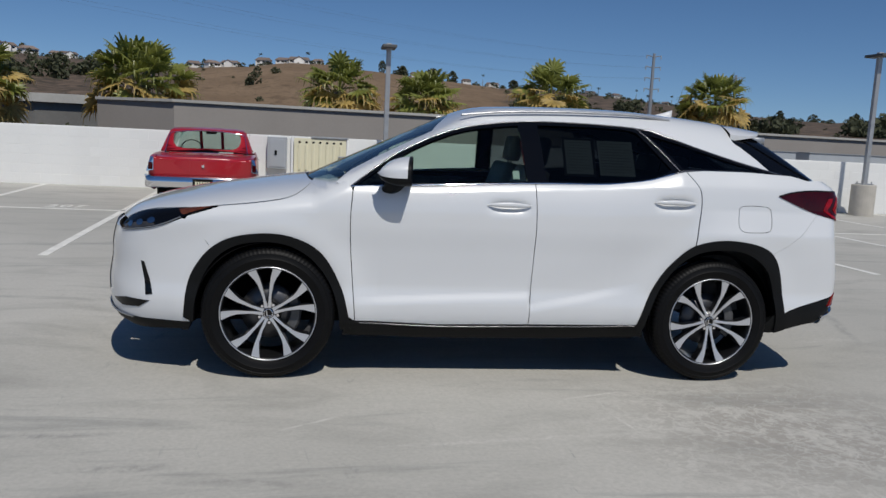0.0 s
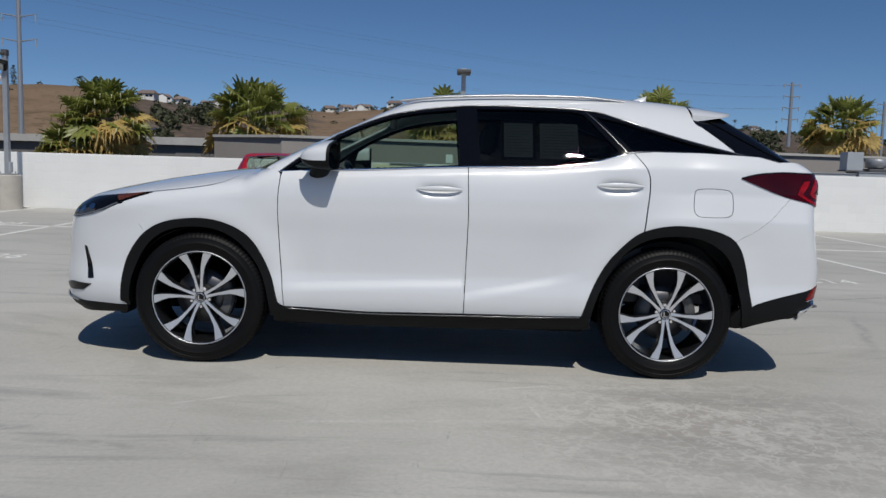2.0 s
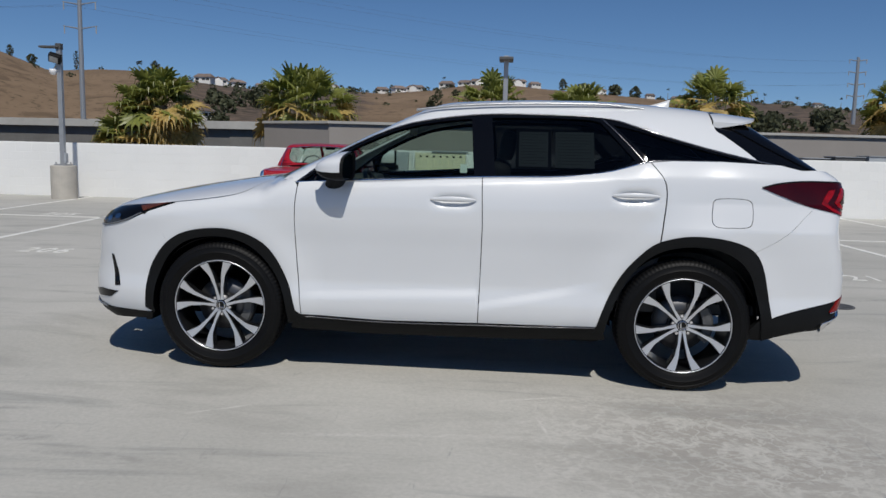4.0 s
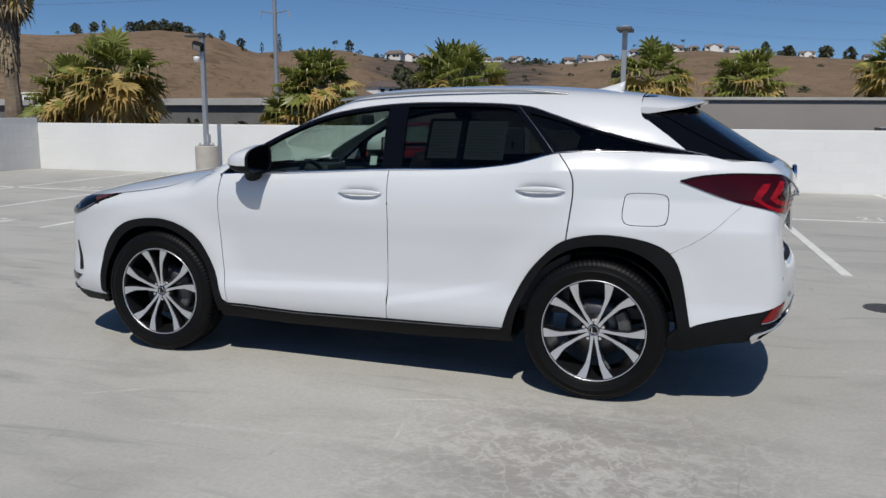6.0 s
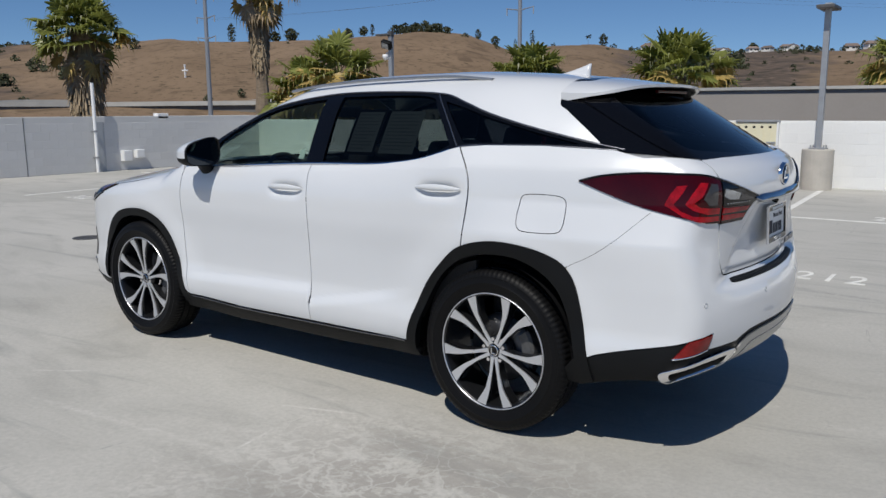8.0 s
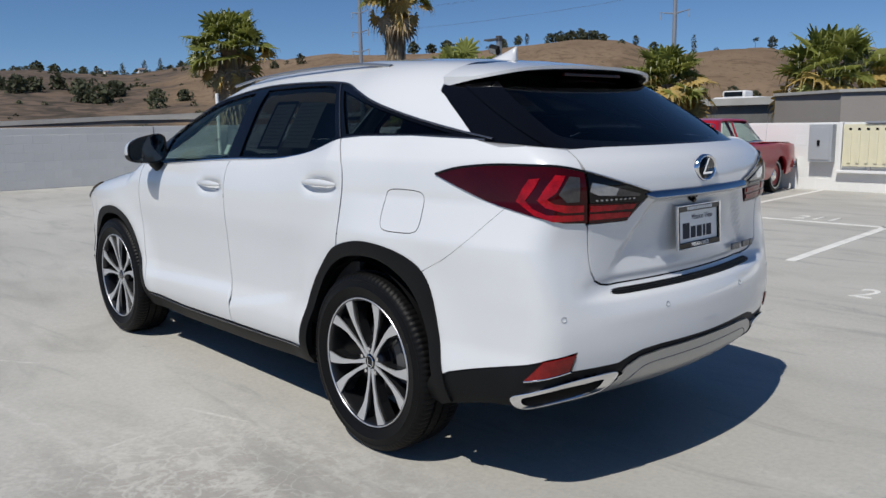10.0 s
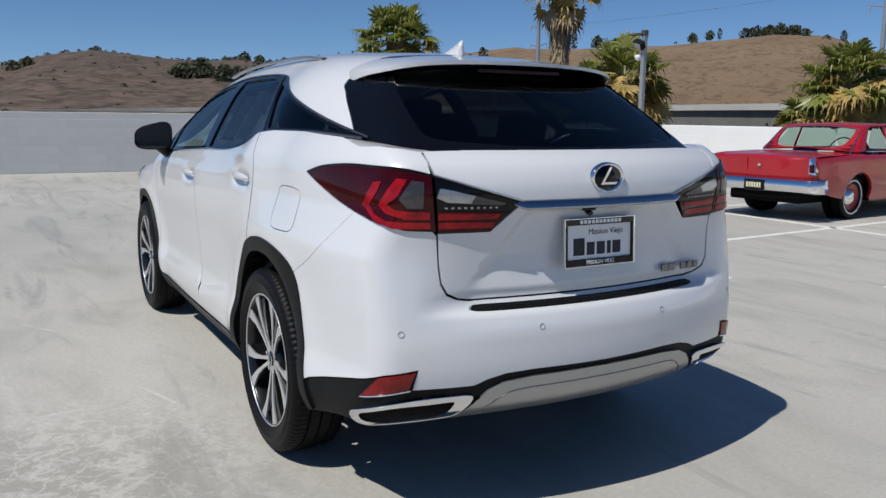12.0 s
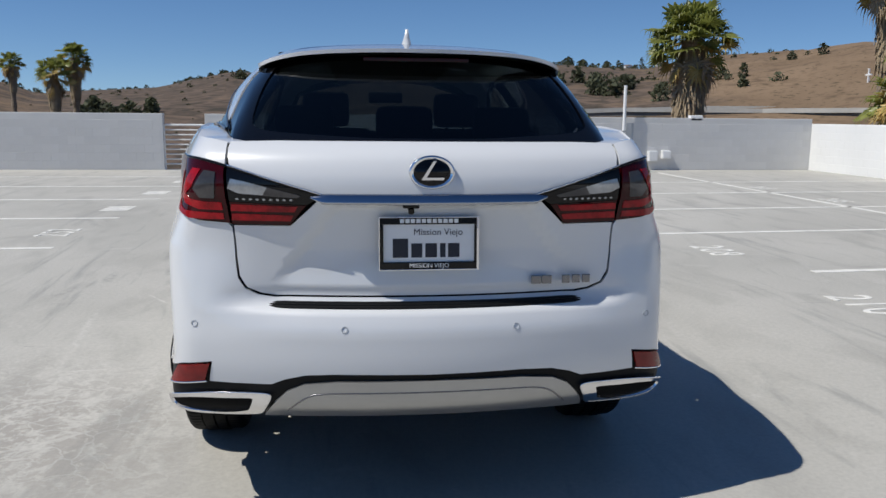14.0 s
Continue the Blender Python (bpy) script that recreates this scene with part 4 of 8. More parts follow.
for k in range(9):
    a_ = 24.4 - 0.84 * k
    panel("chrome_dot", [[(a_ + 0.22 * math.cos(q), 1.080 + 0.003 * math.sin(q)) for q in np.linspace(0, 6.28, 9)[:-1]]], "rear", f_low, M_CLEARLENS, car, step=(0.2, 0.01), off=0.0095, rim=0.003)
bead("lamp_edge", "rear", f_low, [(th(1.83, -0.905), 1.168), (th(1.95, -0.90), 1.193), (th(2.10, -0.865), 1.206), (th(2.22, -0.81), 1.206), (th(2.30, -0.745), 1.201), (th(2.345, -0.665), 1.182), (th(2.39, -0.51), 1.139), (th(2.42, -0.35), 1.094)], 0.005, M_GLOSSBLACK, car, off=0.006)
bead("lamp_top_chrome", "rear", f_low, [(th(2.345, -0.655), 1.183), (th(2.39, -0.51), 1.142), (th(2.42, -0.35), 1.097)], 0.0025, M_CHROME, car, off=0.008)
# shoulder between the quarter's top and the cabin side
xa = np.linspace(1.14, 2.08, 26)
PA, _ = solve_on(f_low, "side", xa, np.interp(xa, [1.14, 1.17, 1.3, 1.6, 1.93, 2.08], [1.29, 1.298, 1.306, 1.308, 1.295, 1.262]))
PC, _ = solve_on(f_low, "rear", [th(2.14, -0.75), th(2.2, -0.70), th(2.25, -0.652)], [1.271, 1.265, 1.255])
PA = np.vstack([PA, PC])
xb = np.concatenate([xa, [2.13, 2.18, 2.22]])
PB, _ = solve_on(f_green, "side", xb, BELT(xb) - 0.004)
rows_ = 6
vs_ = np.array([PA[k] + (PB[k] - PA[k]) * (j / rows_) + np.array((0, 0, 0.001)) * math.sin(math.pi * j / rows_) - np.array((0, 0, 0.003)) for k in range(len(PA)) for j in range(rows_ + 1)])
fs_ = [(k * 7 + j, (k + 1) * 7 + j, (k + 1) * 7 + j + 1, k * 7 + j + 1) for k in range(len(PA) - 1) for j in range(rows_)]
obj("rear_shoulder", vs_, fs_, M_PAINT, car, "", True)
obj("rear_shoulder", vs_ * (1, -1, 1), [q[::-1] for q in fs_], M_PAINT, car, "", True)
# convex chrome bar across the tailgate
ang = np.linspace(-15.2, 15.2, 41)
vs_, fs_ = [], []
for a_ in ang:
    taper = min(1.0, (15.2 - abs(a_)) / 1.6)
    zc, zh = 1.0825 + 0.006 * (1 - taper), 0.0035 + 0.0135 * taper
    PB, NB = solve_on(f_low, "rear", [a_], [zc])
    out = np.array((NB[0, 0], NB[0, 1], 0.0))
    out /= np.linalg.norm(out)
    for dz, o_ in ((-1, -0.2), (-0.98, 0.75), (-0.85, 1.0), (-0.4, 0.93), (0.1, 0.80), (0.6, 0.58), (0.95, 0.28), (1, -0.2)):
        vs_.append(PB[0] + out * (0.003 + 0.021 * o_ * (0.4 + 0.6 * taper)) + np.array((0, 0, zh * dz)))
fs_ = [(k * 8 + j, k * 8 + j + 1, k * 8 + 9 + j, k * 8 + 8 + j) for k in range(40) for j in range(7)]
obj("tailgate_chrome_bar", vs_, fs_, M_BLUECHROME, car, "chrome garnish bar across the tailgate", True)

# front bumper, lamp, hood
hl = [(51.2, 0.984), (46.7, 0.940), (44.3, 0.911), (40.8, 0.869), (37.3, 0.843), (32.2, 0.822), (26.0, 0.806), (27.2, 0.857), (28.6, 0.902), (34, 0.935), (40, 0.957)]
panel("headlamp", [hl], "front", f_low, M_GLOSSBLACK, car, step=(0.8, 0.012), off=0.004, rim=0.02, label="dark headlamp with amber corner")
panel("headlamp_reflector", [[(39.0, 0.862), (37.2, 0.850), (32.2, 0.830), (28.0, 0.818), (28.6, 0.845), (33, 0.862), (38, 0.880)]], "front", f_low, M_SMOKE, car, step=(0.8, 0.012), off=0.007, rim=0.003, label="smoked lamp reflector")
for a_, z_ in ((31.0, 0.850), (34.4, 0.866), (37.6, 0.884)):
    panel("headlamp_projector", [[(a_ + 1.1 * math.cos(k), z_ + 0.016 * math.sin(k)) for k in np.linspace(0, 6.28, 13)[:-1]]], "front", f_low, M_BLUECHROME, car, step=(0.4, 0.01), off=0.010, rim=0.004, label="bluish lamp projector")
bead("headlamp_edge", "front", f_low, [(44.3, 0.915), (40.8, 0.873), (37.3, 0.846), (32.2, 0.825), (26.5, 0.810)], 0.003, M_SATIN, car, off=0.008)
panel("amber_corner", [[(42.6, 0.953), (45, 0.963), (50.2, 0.980), (46.6, 0.947), (44.6, 0.926)]], "front", f_low, M_AMBER, car, step=(0.8, 0.012), off=0.008, rim=0.004)
fb = [(thf(-1.87, -0.90), 0.30), (thf(-1.872, -0.90), 0.40)] + [(thf(a, -0.91), b) for a, b in FA[::-1] if a < -1.72 and b > 0.42] + [(thf(-1.752, -0.905), 0.775), (48.2, 0.853), (45.9, 0.903), (44.6, 0.909), (40.8, 0.866), (37.3, 0.840), (32.2, 0.819), (26.0, 0.803), (24, 0.81), (0, 0.83)]
panel("front_bumper", [fb + mir(fb)[1:] + [(-35, 0.302), (-27, 0.315), (0, 0.32), (27, 0.315), (35, 0.302)]], "front", f_low, M_PAINT, car, step=(1.2, 0.03), both=False)
lip = [(thf(-1.86, -0.90), 0.298), (35, 0.300), (27, 0.313), (0, 0.318)]
panel("front_lip", [lip + mir(lip)[1:] + [(-thf(-1.9, -0.9), 0.255), (-thf(-2.2, -0.75), 0.235), (0, 0.23), (thf(-2.2, -0.75), 0.235), (thf(-1.9, -0.9), 0.255)]], "front", f_low, M_CLAD, car, step=(2, 0.03), off=0.004, rim=0.03, both=False)
bead("front_lip_chrome", "front", f_low, [(33, 0.305), (27, 0.313), (18, 0.318), (0, 0.32)], 0.008, M_SATIN, car, off=0.008)
panel("fog_recess", [[(25.3, 0.392), (31.5, 0.418), (37.9, 0.414), (35.3, 0.372), (29.9, 0.362)]], "front", f_low, M_GLOSSBLACK, car, step=(0.8, 0.015), off=0.004, rim=0.004)
panel("bumper_slash", [[(35.2, 0.645), (36.0, 0.640), (38.4, 0.452), (36.9, 0.446)]], "front", f_low, M_GLOSSBLACK, car, step=(0.5, 0.02), off=0.003, rim=0.003)
gr = [(thf(-2.34, -0.42), 0.83), (thf(-2.38, -0.33), 0.62), (thf(-2.36, -0.5), 0.42), (0, 0.41)]
panel("spindle_grille", [gr + mir(gr)[1:] + [(0, 0.84)]], "front", f_low, M_GLOSSBLACK, car, step=(1.2, 0.03), off=0.004, rim=0.004, both=False, label="gloss black spindle grille")
hq = np.array(smooth_line([(-1.69, 0.990), (-1.47, 1.018), (-1.3, 1.050), (-1.21, 1.095), (-1.17, 1.128)], 4))
hp, _ = solve_on(f_low, "side", hq[:, 0], hq[:, 1])
hood = [(float(p[0]), float(p[1]) + 0.002) for p in hp] + [(-1.13, -0.74), (-1.19, -0.40), (-1.22, 0.0)]
hood_f = [(-2.36, 0.0), (-2.33, -0.38), (-2.26, -0.60), (-2.12, -0.70), (-1.96, -0.785), (-1.80, -0.85)]
m2 = lambda p: [(a, -b) for a, b in p[::-1]]
panel("hood", [hood + m2(hood)[1:] + m2(hood_f)[:-1] + hood_f], "top", f_low, M_PAINT, car, step=(0.04, 0.04), both=False)
cowl = [(-1.21, -0.6), (-1.08, -0.72), (-0.98, -0.74), (-1.05, -0.4), (-1.08, 0.0)]
panel("cowl", [cowl + m2(cowl)[:-1] + [(-1.25, 0.3), (-1.26, 0.0), (-1.25, -0.3)]], "top", f_low, M_CLAD, car, step=(0.05, 0.05), off=-0.008, rim=0, both=False)

# greenhouse
dlo_top = [(-0.93, 1.13), (-0.76, 1.26), (-0.60, 1.36), (-0.36, 1.468), (-0.14, 1.525), (0.18, 1.563), (0.56, 1.568), (0.92, 1.552), (1.10, 1.505), (1.27, 1.45), (1.52, 1.383), (1.78, 1.325), (1.93, 1.296)]
top_line = smooth_line(dlo_top, 5)
dlo_bot = [(1.90, 1.289), (1.6, 1.305), (1.3, 1.305), (1.17, 1.298), (1.10, 1.282), (0.95, 1.238), (0.8, 1.213), (0.6, 1.197), (0.19, 1.187), (-0.4, 1.156)]
dlo = top_line + dlo_bot
gl_f = [(-0.715, 1.148)] + smooth_line([(-0.66, 1.295), (-0.56, 1.36), (-0.34, 1.455), (-0.13, 1.507), (0.11, 1.537)], 4) + [(0.14, 1.2), (-0.3, 1.17)]
gl_tri = [(-0.89, 1.14), (-0.755, 1.243), (-0.745, 1.148)]
gl_r = [(0.265, 1.203), (0.235, 1.545)] + smooth_line([(0.56, 1.55), (0.80, 1.545), (0.89, 1.527)], 3) + [(1.085, 1.305), (1.04, 1.277), (0.93, 1.245), (0.78, 1.222), (0.6, 1.21)]
gl_q = [(0.965, 1.515), (1.10, 1.484), (1.27, 1.433), (1.52, 1.367), (1.74, 1.317), (1.6, 1.318), (1.3, 1.32), (1.165, 1.316)]
panel("window_surround", [dlo, gl_f, gl_tri, gl_r, gl_q], "side", f_green, M_GLOSSBLACK, car, step=(0.03, 0.025), off=0.0, rim=0.02, label="gloss black window surround and pillars")
wiggle = lambda p, k: [((a - np.mean([q[0] for q in p])) * k + np.mean([q[0] for q in p]), (b - np.mean([q[1] for q in p])) * k + np.mean([q[1] for q in p])) for a, b in p]
for nm, lp, mt in (("front_door_glass", gl_f, M_GLASS_F), ("mirror_corner_glass", gl_tri, M_GLASS_R), ("rear_door_glass", gl_r, M_GLASS_R), ("quarter_glass", gl_q, M_GLASS_B)):
    panel(nm, [wiggle(lp, 1.02)], "side", f_green, mt, car, step=(0.04, 0.03), off=-0.007, rim=0)
bead("chrome_window_trim", "side", f_green, dlo_top, 0.005, M_TRIM, car, off=0.003)
bead("chrome_belt_trim", "side", f_green, [(-0.93, 1.128), (-0.4, 1.156), (0.19, 1.187), (0.6, 1.197), (0.8, 1.213), (0.95, 1.238), (1.10, 1.282)], 0.006, M_CHROME, car, off=0.005)
bead("dark_belt_trim", "side", f_green, [(1.10, 1.282), (1.17, 1.300), (1.3, 1.307), (1.6, 1.307), (1.90, 1.292)], 0.005, M_TRIM, car, off=0.004)
bead("chrome_pillar_trim", "side", f_green, [(0.90, 1.55), (1.02, 1.43), (1.135, 1.30)], 0.004, M_TRIM, car, off=0.003)
# roof skin with its pillars
front_edge = [(-1.02, phi(-1.02, 1.15)), (-0.93, phi(-0.93, 1.225) + 2), (-0.76, phi(-0.76, 1.335) + 3), (-0.58, phi(-0.58, 1.43) + 4), (-0.42, phi(-0.42, 1.51) + 5), (-0.33, 60), (-0.265, 75), (-0.245, 90)]
low_edge = [(a, phi_on(a, b) + 0.1) for a, b in top_line if a < 1.80]
rear_edge = smooth_line([(1.82, phi_on(1.82, 1.322)), (1.74, phi_on(1.74, 1.385)), (1.63, phi_on(1.63, 1.465)), (1.575, phi_on(1.575, 1.515)), (1.57, 58), (1.575, 75), (1.585, 90)], 4)
halfsh = front_edge[::-1] + low_edge + rear_edge
full = halfsh + [(a, 180 - b) for a, b in halfsh[::-1]][1:-1]
panel("roof", [full], "shell", f_green, M_PAINT, car, step=(0.035, 2.2), off=0.0, rim=0.012, both=False)
wsh = [(-1.22, 0.0), (-1.17, -0.4), (-1.06, -0.68), (-0.98, -0.745), (-0.80, -0.70), (-0.58, -0.63), (-0.40, -0.57), (-0.30, -0.45), (-0.25, -0.2), (-0.24, 0.0)]
panel("windshield", [wsh + m2(wsh)[1:-1]], "top", f_green, M_GLASS_F, car, step=(0.05, 0.05), off=-0.004, rim=0, both=False)
# rear glass with its black border
pillar_black = smooth_line([(1.46, 1.44), (1.52, 1.53), (1.64, 1.555), (1.80, 1.505), (2.0, 1.395), (2.14, 1.305), (2.19, 1.268), (2.1, 1.272), (1.95, 1.286), (1.8, 1.30), (1.62, 1.36)], 4, True)
panel("rear_pillar_trim", [pillar_black], "side", f_green, M_GLOSSBLACK, car, step=(0.025, 0.02), off=-0.004, rim=0, label="gloss black rear pillar trim")
rgl = smooth_line([(1.62, 0.0), (1.60, -0.35), (1.57, -0.52), (1.62, -0.58), (1.80, -0.625), (1.97, -0.645), (2.10, -0.65), (2.20, -0.640), (2.245, -0.60), (2.32, -0.38), (2.358, 0.0)], 4)
rgi = smooth_line([(1.70, 0.0), (1.70, -0.40), (1.74, -0.49), (1.88, -0.555), (2.08, -0.585), (2.17, -0.565), (2.24, -0.42), (2.30, -0.2), (2.315, 0.0)], 4)
panel("rear_glass_border", [rgl + m2(rgl)[1:-1], rgi + m2(rgi)[1:-1]], "top", f_green, M_GLOSSBLACK, car, step=(0.04, 0.04), off=0.002, rim=0.012, both=False, label="gloss black rear window border")
panel("rear_window", [rgi + m2(rgi)[1:-1]], "top", f_green, M_GLASS_B, car, step=(0.05, 0.05), off=-0.003, rim=0, both=False, label="dark tinted rear window")

# ---- wheels ----
HZ, HZR, RT = 0.362, 0.347, 0.394


def tyre_mesh(R, rim, w, seg=288, grooves=True):
    """A tyre with ribs, shoulder cuts and rounded sidewalls, axis along y."""
    h = w / 2
    wall_rows = [(rim - 0.005, 0.80, 0), (rim + 0.006, 0.90, 0), (rim + 0.010, 0.925, 0), (rim + 0.013, 0.945, 0), (rim + 0.016, 0.935, 0), (rim + 0.032, 1.0, 0), (rim + 0.052, 1.03, 0), (rim + 0.055, 1.045, 0), (rim + 0.058, 1.03, 0), (R - 0.045, 1.0, 0), (R - 0.036, 0.985, 0), (R - 0.033, 1.0, 2), (R - 0.022, 0.965, 1), (R - 0.012, 0.90, 1), (R - 0.006, 0.80, 1)]
    prof = [(r, -h * y, c) for r, y, c in wall_rows]
    x = -0.76
    for k in range(4):
        x1 = x + (0.32 if k in (0, 3) else 0.34)
        edge_rib = 1 if k in (0, 3) else 3
        top = R - (0.004 if k in (0, 3) else 0)
        prof += [(top, h * x, edge_rib), (top, h * x1, edge_rib)]
        if k < 3:
            prof += [(R - 0.012, h * (x1 + 0.015), 0), (R - 0.012, h * (x1 + 0.055), 0)]
        x = x1 + 0.07
    prof += [(r, h * y, c) for r, y, c in wall_rows[::-1]]
    vs, fs = [], []
    for i in range(seg):
        a = 2 * math.pi * i / seg
        for r, y, cut in prof:
            d = 0.0
            if grooves:
                d = {0: 0.0, 1: 0.0045 if i % 3 == 0 else 0.0, 2: 0.0, 3: 0.005 if (i + int(y * 60)) % 4 == 0 else 0.0}[cut]
            r2 = r - d
            vs.append((r2 * math.cos(a), y, r2 * math.sin(a)))
    n = len(prof)
    for i in range(seg):
        j = (i + 1) % seg
        for k in range(n - 1):
            fs.append((i * n + k, i * n + k + 1, j * n + k + 1, j * n + k))
    return vs, fs


def flat_bar(bm, outline, y0, y1):
    """A prism from an outline in the wheel's plane."""
    top = [bm.verts.new((x, y0, z)) for x, z in outline]
    bot = [bm.verts.new((x, y1, z)) for x, z in outline]
    n = len(outline)
    bm.faces.new(top)
    bm.faces.new(bot[::-1])
    for k in range(n):
        bm.faces.new((top[(k + 1) % n], top[k], bot[k], bot[(k + 1) % n]))


def spoke_outline(a, side, grow=0.0):
    """One leg of a forked spoke: narrow at the hub, kinked out to a broad foot at the rim."""
    def pt(r, off):
        b = radians(a) + side * radians(off)
        return (r * math.sin(b), r * math.cos(b))

    left = [pt(0.033, 0 - grow * 40), pt(0.11, 6.5 - grow * 40), pt(0.185, 7.6 - grow * 40), pt(0.222, 8.6 - grow * 30), pt(0.275, 10.4 - grow * 30)]
    right = [pt(0.276, 21.2 + grow * 30), pt(0.218, 17.0 + grow * 40), pt(0.185, 14.6 + grow * 40), pt(0.11, 14.0 + grow * 50), pt(0.062, 20 + grow * 60), pt(0.036, 34 + grow * 60)]
    o = left + right
    return o if side > 0 else o[::-1]


def make_wheel(name, turn):
    w = empty(name)
    w.parent = car
    v, f = tyre_mesh(RT, 0.276, 0.235)
    obj("tyre", v, f, M_RUBBER, w, "black road tyre", True).data.set_sharp_from_angle(angle=radians(38))
    lipv, lipf = lathe([(0.2815, -0.098), (0.2805, -0.106), (0.274, -0.107), (0.269, -0.098), (0.264, -0.07), (0.252, 0.09)], 96)
    obj("rim_barrel", lipv, lipf, M_GUNMETAL, w, "dark alloy rim barrel", True)
    lv, lf = lathe([(0.2832, -0.100), (0.2825, -0.1095), (0.2785, -0.1105), (0.2770, -0.106)], 96)
    obj("rim_lip", lv, lf, M_MACHINED, w, "machined rim lip", True)
    for k in range(5):
        for s in (-1, 1):
            bm = bmesh.new()
            flat_bar(bm, spoke_outline(turn + 72 * k, s, 0.02), -0.078, -0.035)
            part("spoke", bm, M_GUNMETAL, w, "dark painted spoke")
            bm = bmesh.new()
            flat_bar(bm, spoke_outline(turn + 72 * k, s), -0.083, -0.076)
            for v in bm.verts:
                r = math.hypot(v.co.x, v.co.z)
                v.co.y -= max(0.0, (r - 0.05)) * 0.10
            part("spoke_face", bm, M_MACHINED, w, "machined silver spoke face")
    bm = bmesh.new()
    tube(bm, (0, -0.080, 0), (0, -0.03, 0), 0.064, 0.078, 32)
    part("hub", bm, M_GUNMETAL, w, "", True)
    v, f = lathe([(0.0005, -0.0885), (0.022, -0.0885), (0.0285, -0.0875), (0.031, -0.083)], 32)
    obj("hub_cap", v, f, M_GLOSSBLACK, w, "black hub cap", True)
    v, f = lathe([(0.0235, -0.0895), (0.026, -0.0905), (0.0275, -0.0885)], 32)
    obj("hub_cap_ring", v, f, M_CHROME, w, "", True)
    bm = bmesh.new()
    box(bm, -0.012, -0.006, -0.0912, -0.088, -0.016, 0.014, 0.001)
    box(bm, -0.010, 0.014, -0.0912, -0.088, -0.016, -0.011, 0.001)
    part("hub_badge", bm, M_CHROME, w)
    for k in range(5):
        b = radians(turn + 36 + 72 * k)
        bm = bmesh.new()
        tube(bm, (0.0555 * math.sin(b), -0.087, 0.0555 * math.cos(b)), (0.0555 * math.sin(b), -0.05, 0.0555 * math.cos(b)), 0.0095, 0.0105, 6)
        part("lug_nut", bm, M_CHROME, w)
    v, f = lathe([(0.07, -0.012), (0.165, -0.012), (0.165, 0.012), (0.07, 0.012)], 48)
    obj("brake_disc", v, f, M_BRAKE, w, "steel brake disc", True)
    vs, fs = [], []
    for k in range(13):
        b = radians(55 + 6 * k)
        for r, y in ((0.130, -0.040), (0.180, -0.046), (0.192, -0.034), (0.192, 0.03), (0.130, 0.03)):
            vs.append((r * math.sin(b), y, r * math.cos(b)))
    fs = [(k * 5 + j, k * 5 + (j + 1) % 5, k * 5 + 5 + (j + 1) % 5, k * 5 + 5 + j) for k in range(12) for j in range(5)] + [(0, 1, 2, 3, 4), (64, 63, 62, 61, 60)]
    obj("brake_caliper", vs, fs, M_IRON, w)
    return w


wheel_f = make_wheel("front_wheel", -5.5)
wheel_f.location = (-1.395, -0.825, HZ)
wheel_r = make_wheel("rear_wheel", 32)
wheel_r.location = (1.395, -0.825, HZR)
for src, x, z in ((wheel_f, -1.395, HZ), (wheel_r, 1.395, HZR)):
    q = copy_thing(src, pose(x, 0.825, z, 0, 0, 180))

# ---- wheel wells, floor pan ----
for x in (-1.395, 1.395):
    for s in (-1, 1):
        vs, fs = [], []
        for k in range(33):
            a = radians(-4 + 188 * k / 32)
            for y in (0.925, 0.86, 0.55):
                r = 0.425 if y > 0.9 else 0.44
                vs.append((x + r * math.cos(a), s * y, 0.36 + r * math.sin(a)))
        for k in range(32):
            for j in range(2):
                fs.append((k * 3 + j, k * 3 + j + 1, k * 3 + j + 4, k * 3 + j + 3))
        obj("wheel_well", vs, fs, M_DARK, car, "", True)
        bm = bmesh.new()
        box(bm, x - 0.44, x + 0.44, min(s * 0.52, s * 0.55), max(s * 0.52, s * 0.55), 0.34, 0.80, 0.01)
        part("well_wall", bm, M_DARK, car)
bm = bmesh.new()
box(bm, -2.25, 1.0, -0.55, 0.55, 0.23, 0.40, 0.03)
box(bm, 0.95, 2.2, -0.55, 0.55, 0.34, 0.46, 0.03)
box(bm, -0.93, 0.93, -0.84, 0.84, 0.205, 0.40, 0.03)
box(bm, 1.86, 2.28, -0.72, 0.72, 0.40, 0.52, 0.03)
box(bm, -2.2, -1.84, -0.70, 0.70, 0.25, 0.50, 0.03)
part("floor_pan", bm, M_DARK, car)
# unseen box added behind the tailgate so no sun leaks through its gaps
bm = bmesh.new()
box(bm, 1.95, 2.22, -0.66, 0.66, 0.45, 1.15, 0.03)
part("rear_core", bm, M_DARK, car)
# unseen box added in the nose to keep sunlight out of the car's shadow
bm = bmesh.new()
box(bm, -2.17, -1.88, -0.73, 0.73, 0.36, 0.82, 0.03)
part("front_core", bm, M_DARK, car)
bm = bmesh.new()
for s in (-1, 1):
    tube(bm, (1.6, s * 0.45, 0.42), (2.15, s * 0.60, 0.44), 0.04, 0.04, 12)
    tube(bm, (1.395, s * 0.30, 0.33), (1.395, s * 0.72, 0.36), 0.04, 0.04, 10)
    tube(bm, (-1.395, s * 0.30, 0.33), (-1.395, s * 0.72, 0.36), 0.04, 0.04, 10)
part("suspension", bm, M_IRON, car)
for s in (-1, 1):
    bm = bmesh.new()
    box(bm, -1.90, -1.86, min(s * 0.70, s * 0.86), max(s * 0.70, s * 0.86), 0.24, 0.36, 0.01)
    part("air_deflector", bm, M_CLAD, car)

# ---- spoiler ----
NU, NV = 14, 49


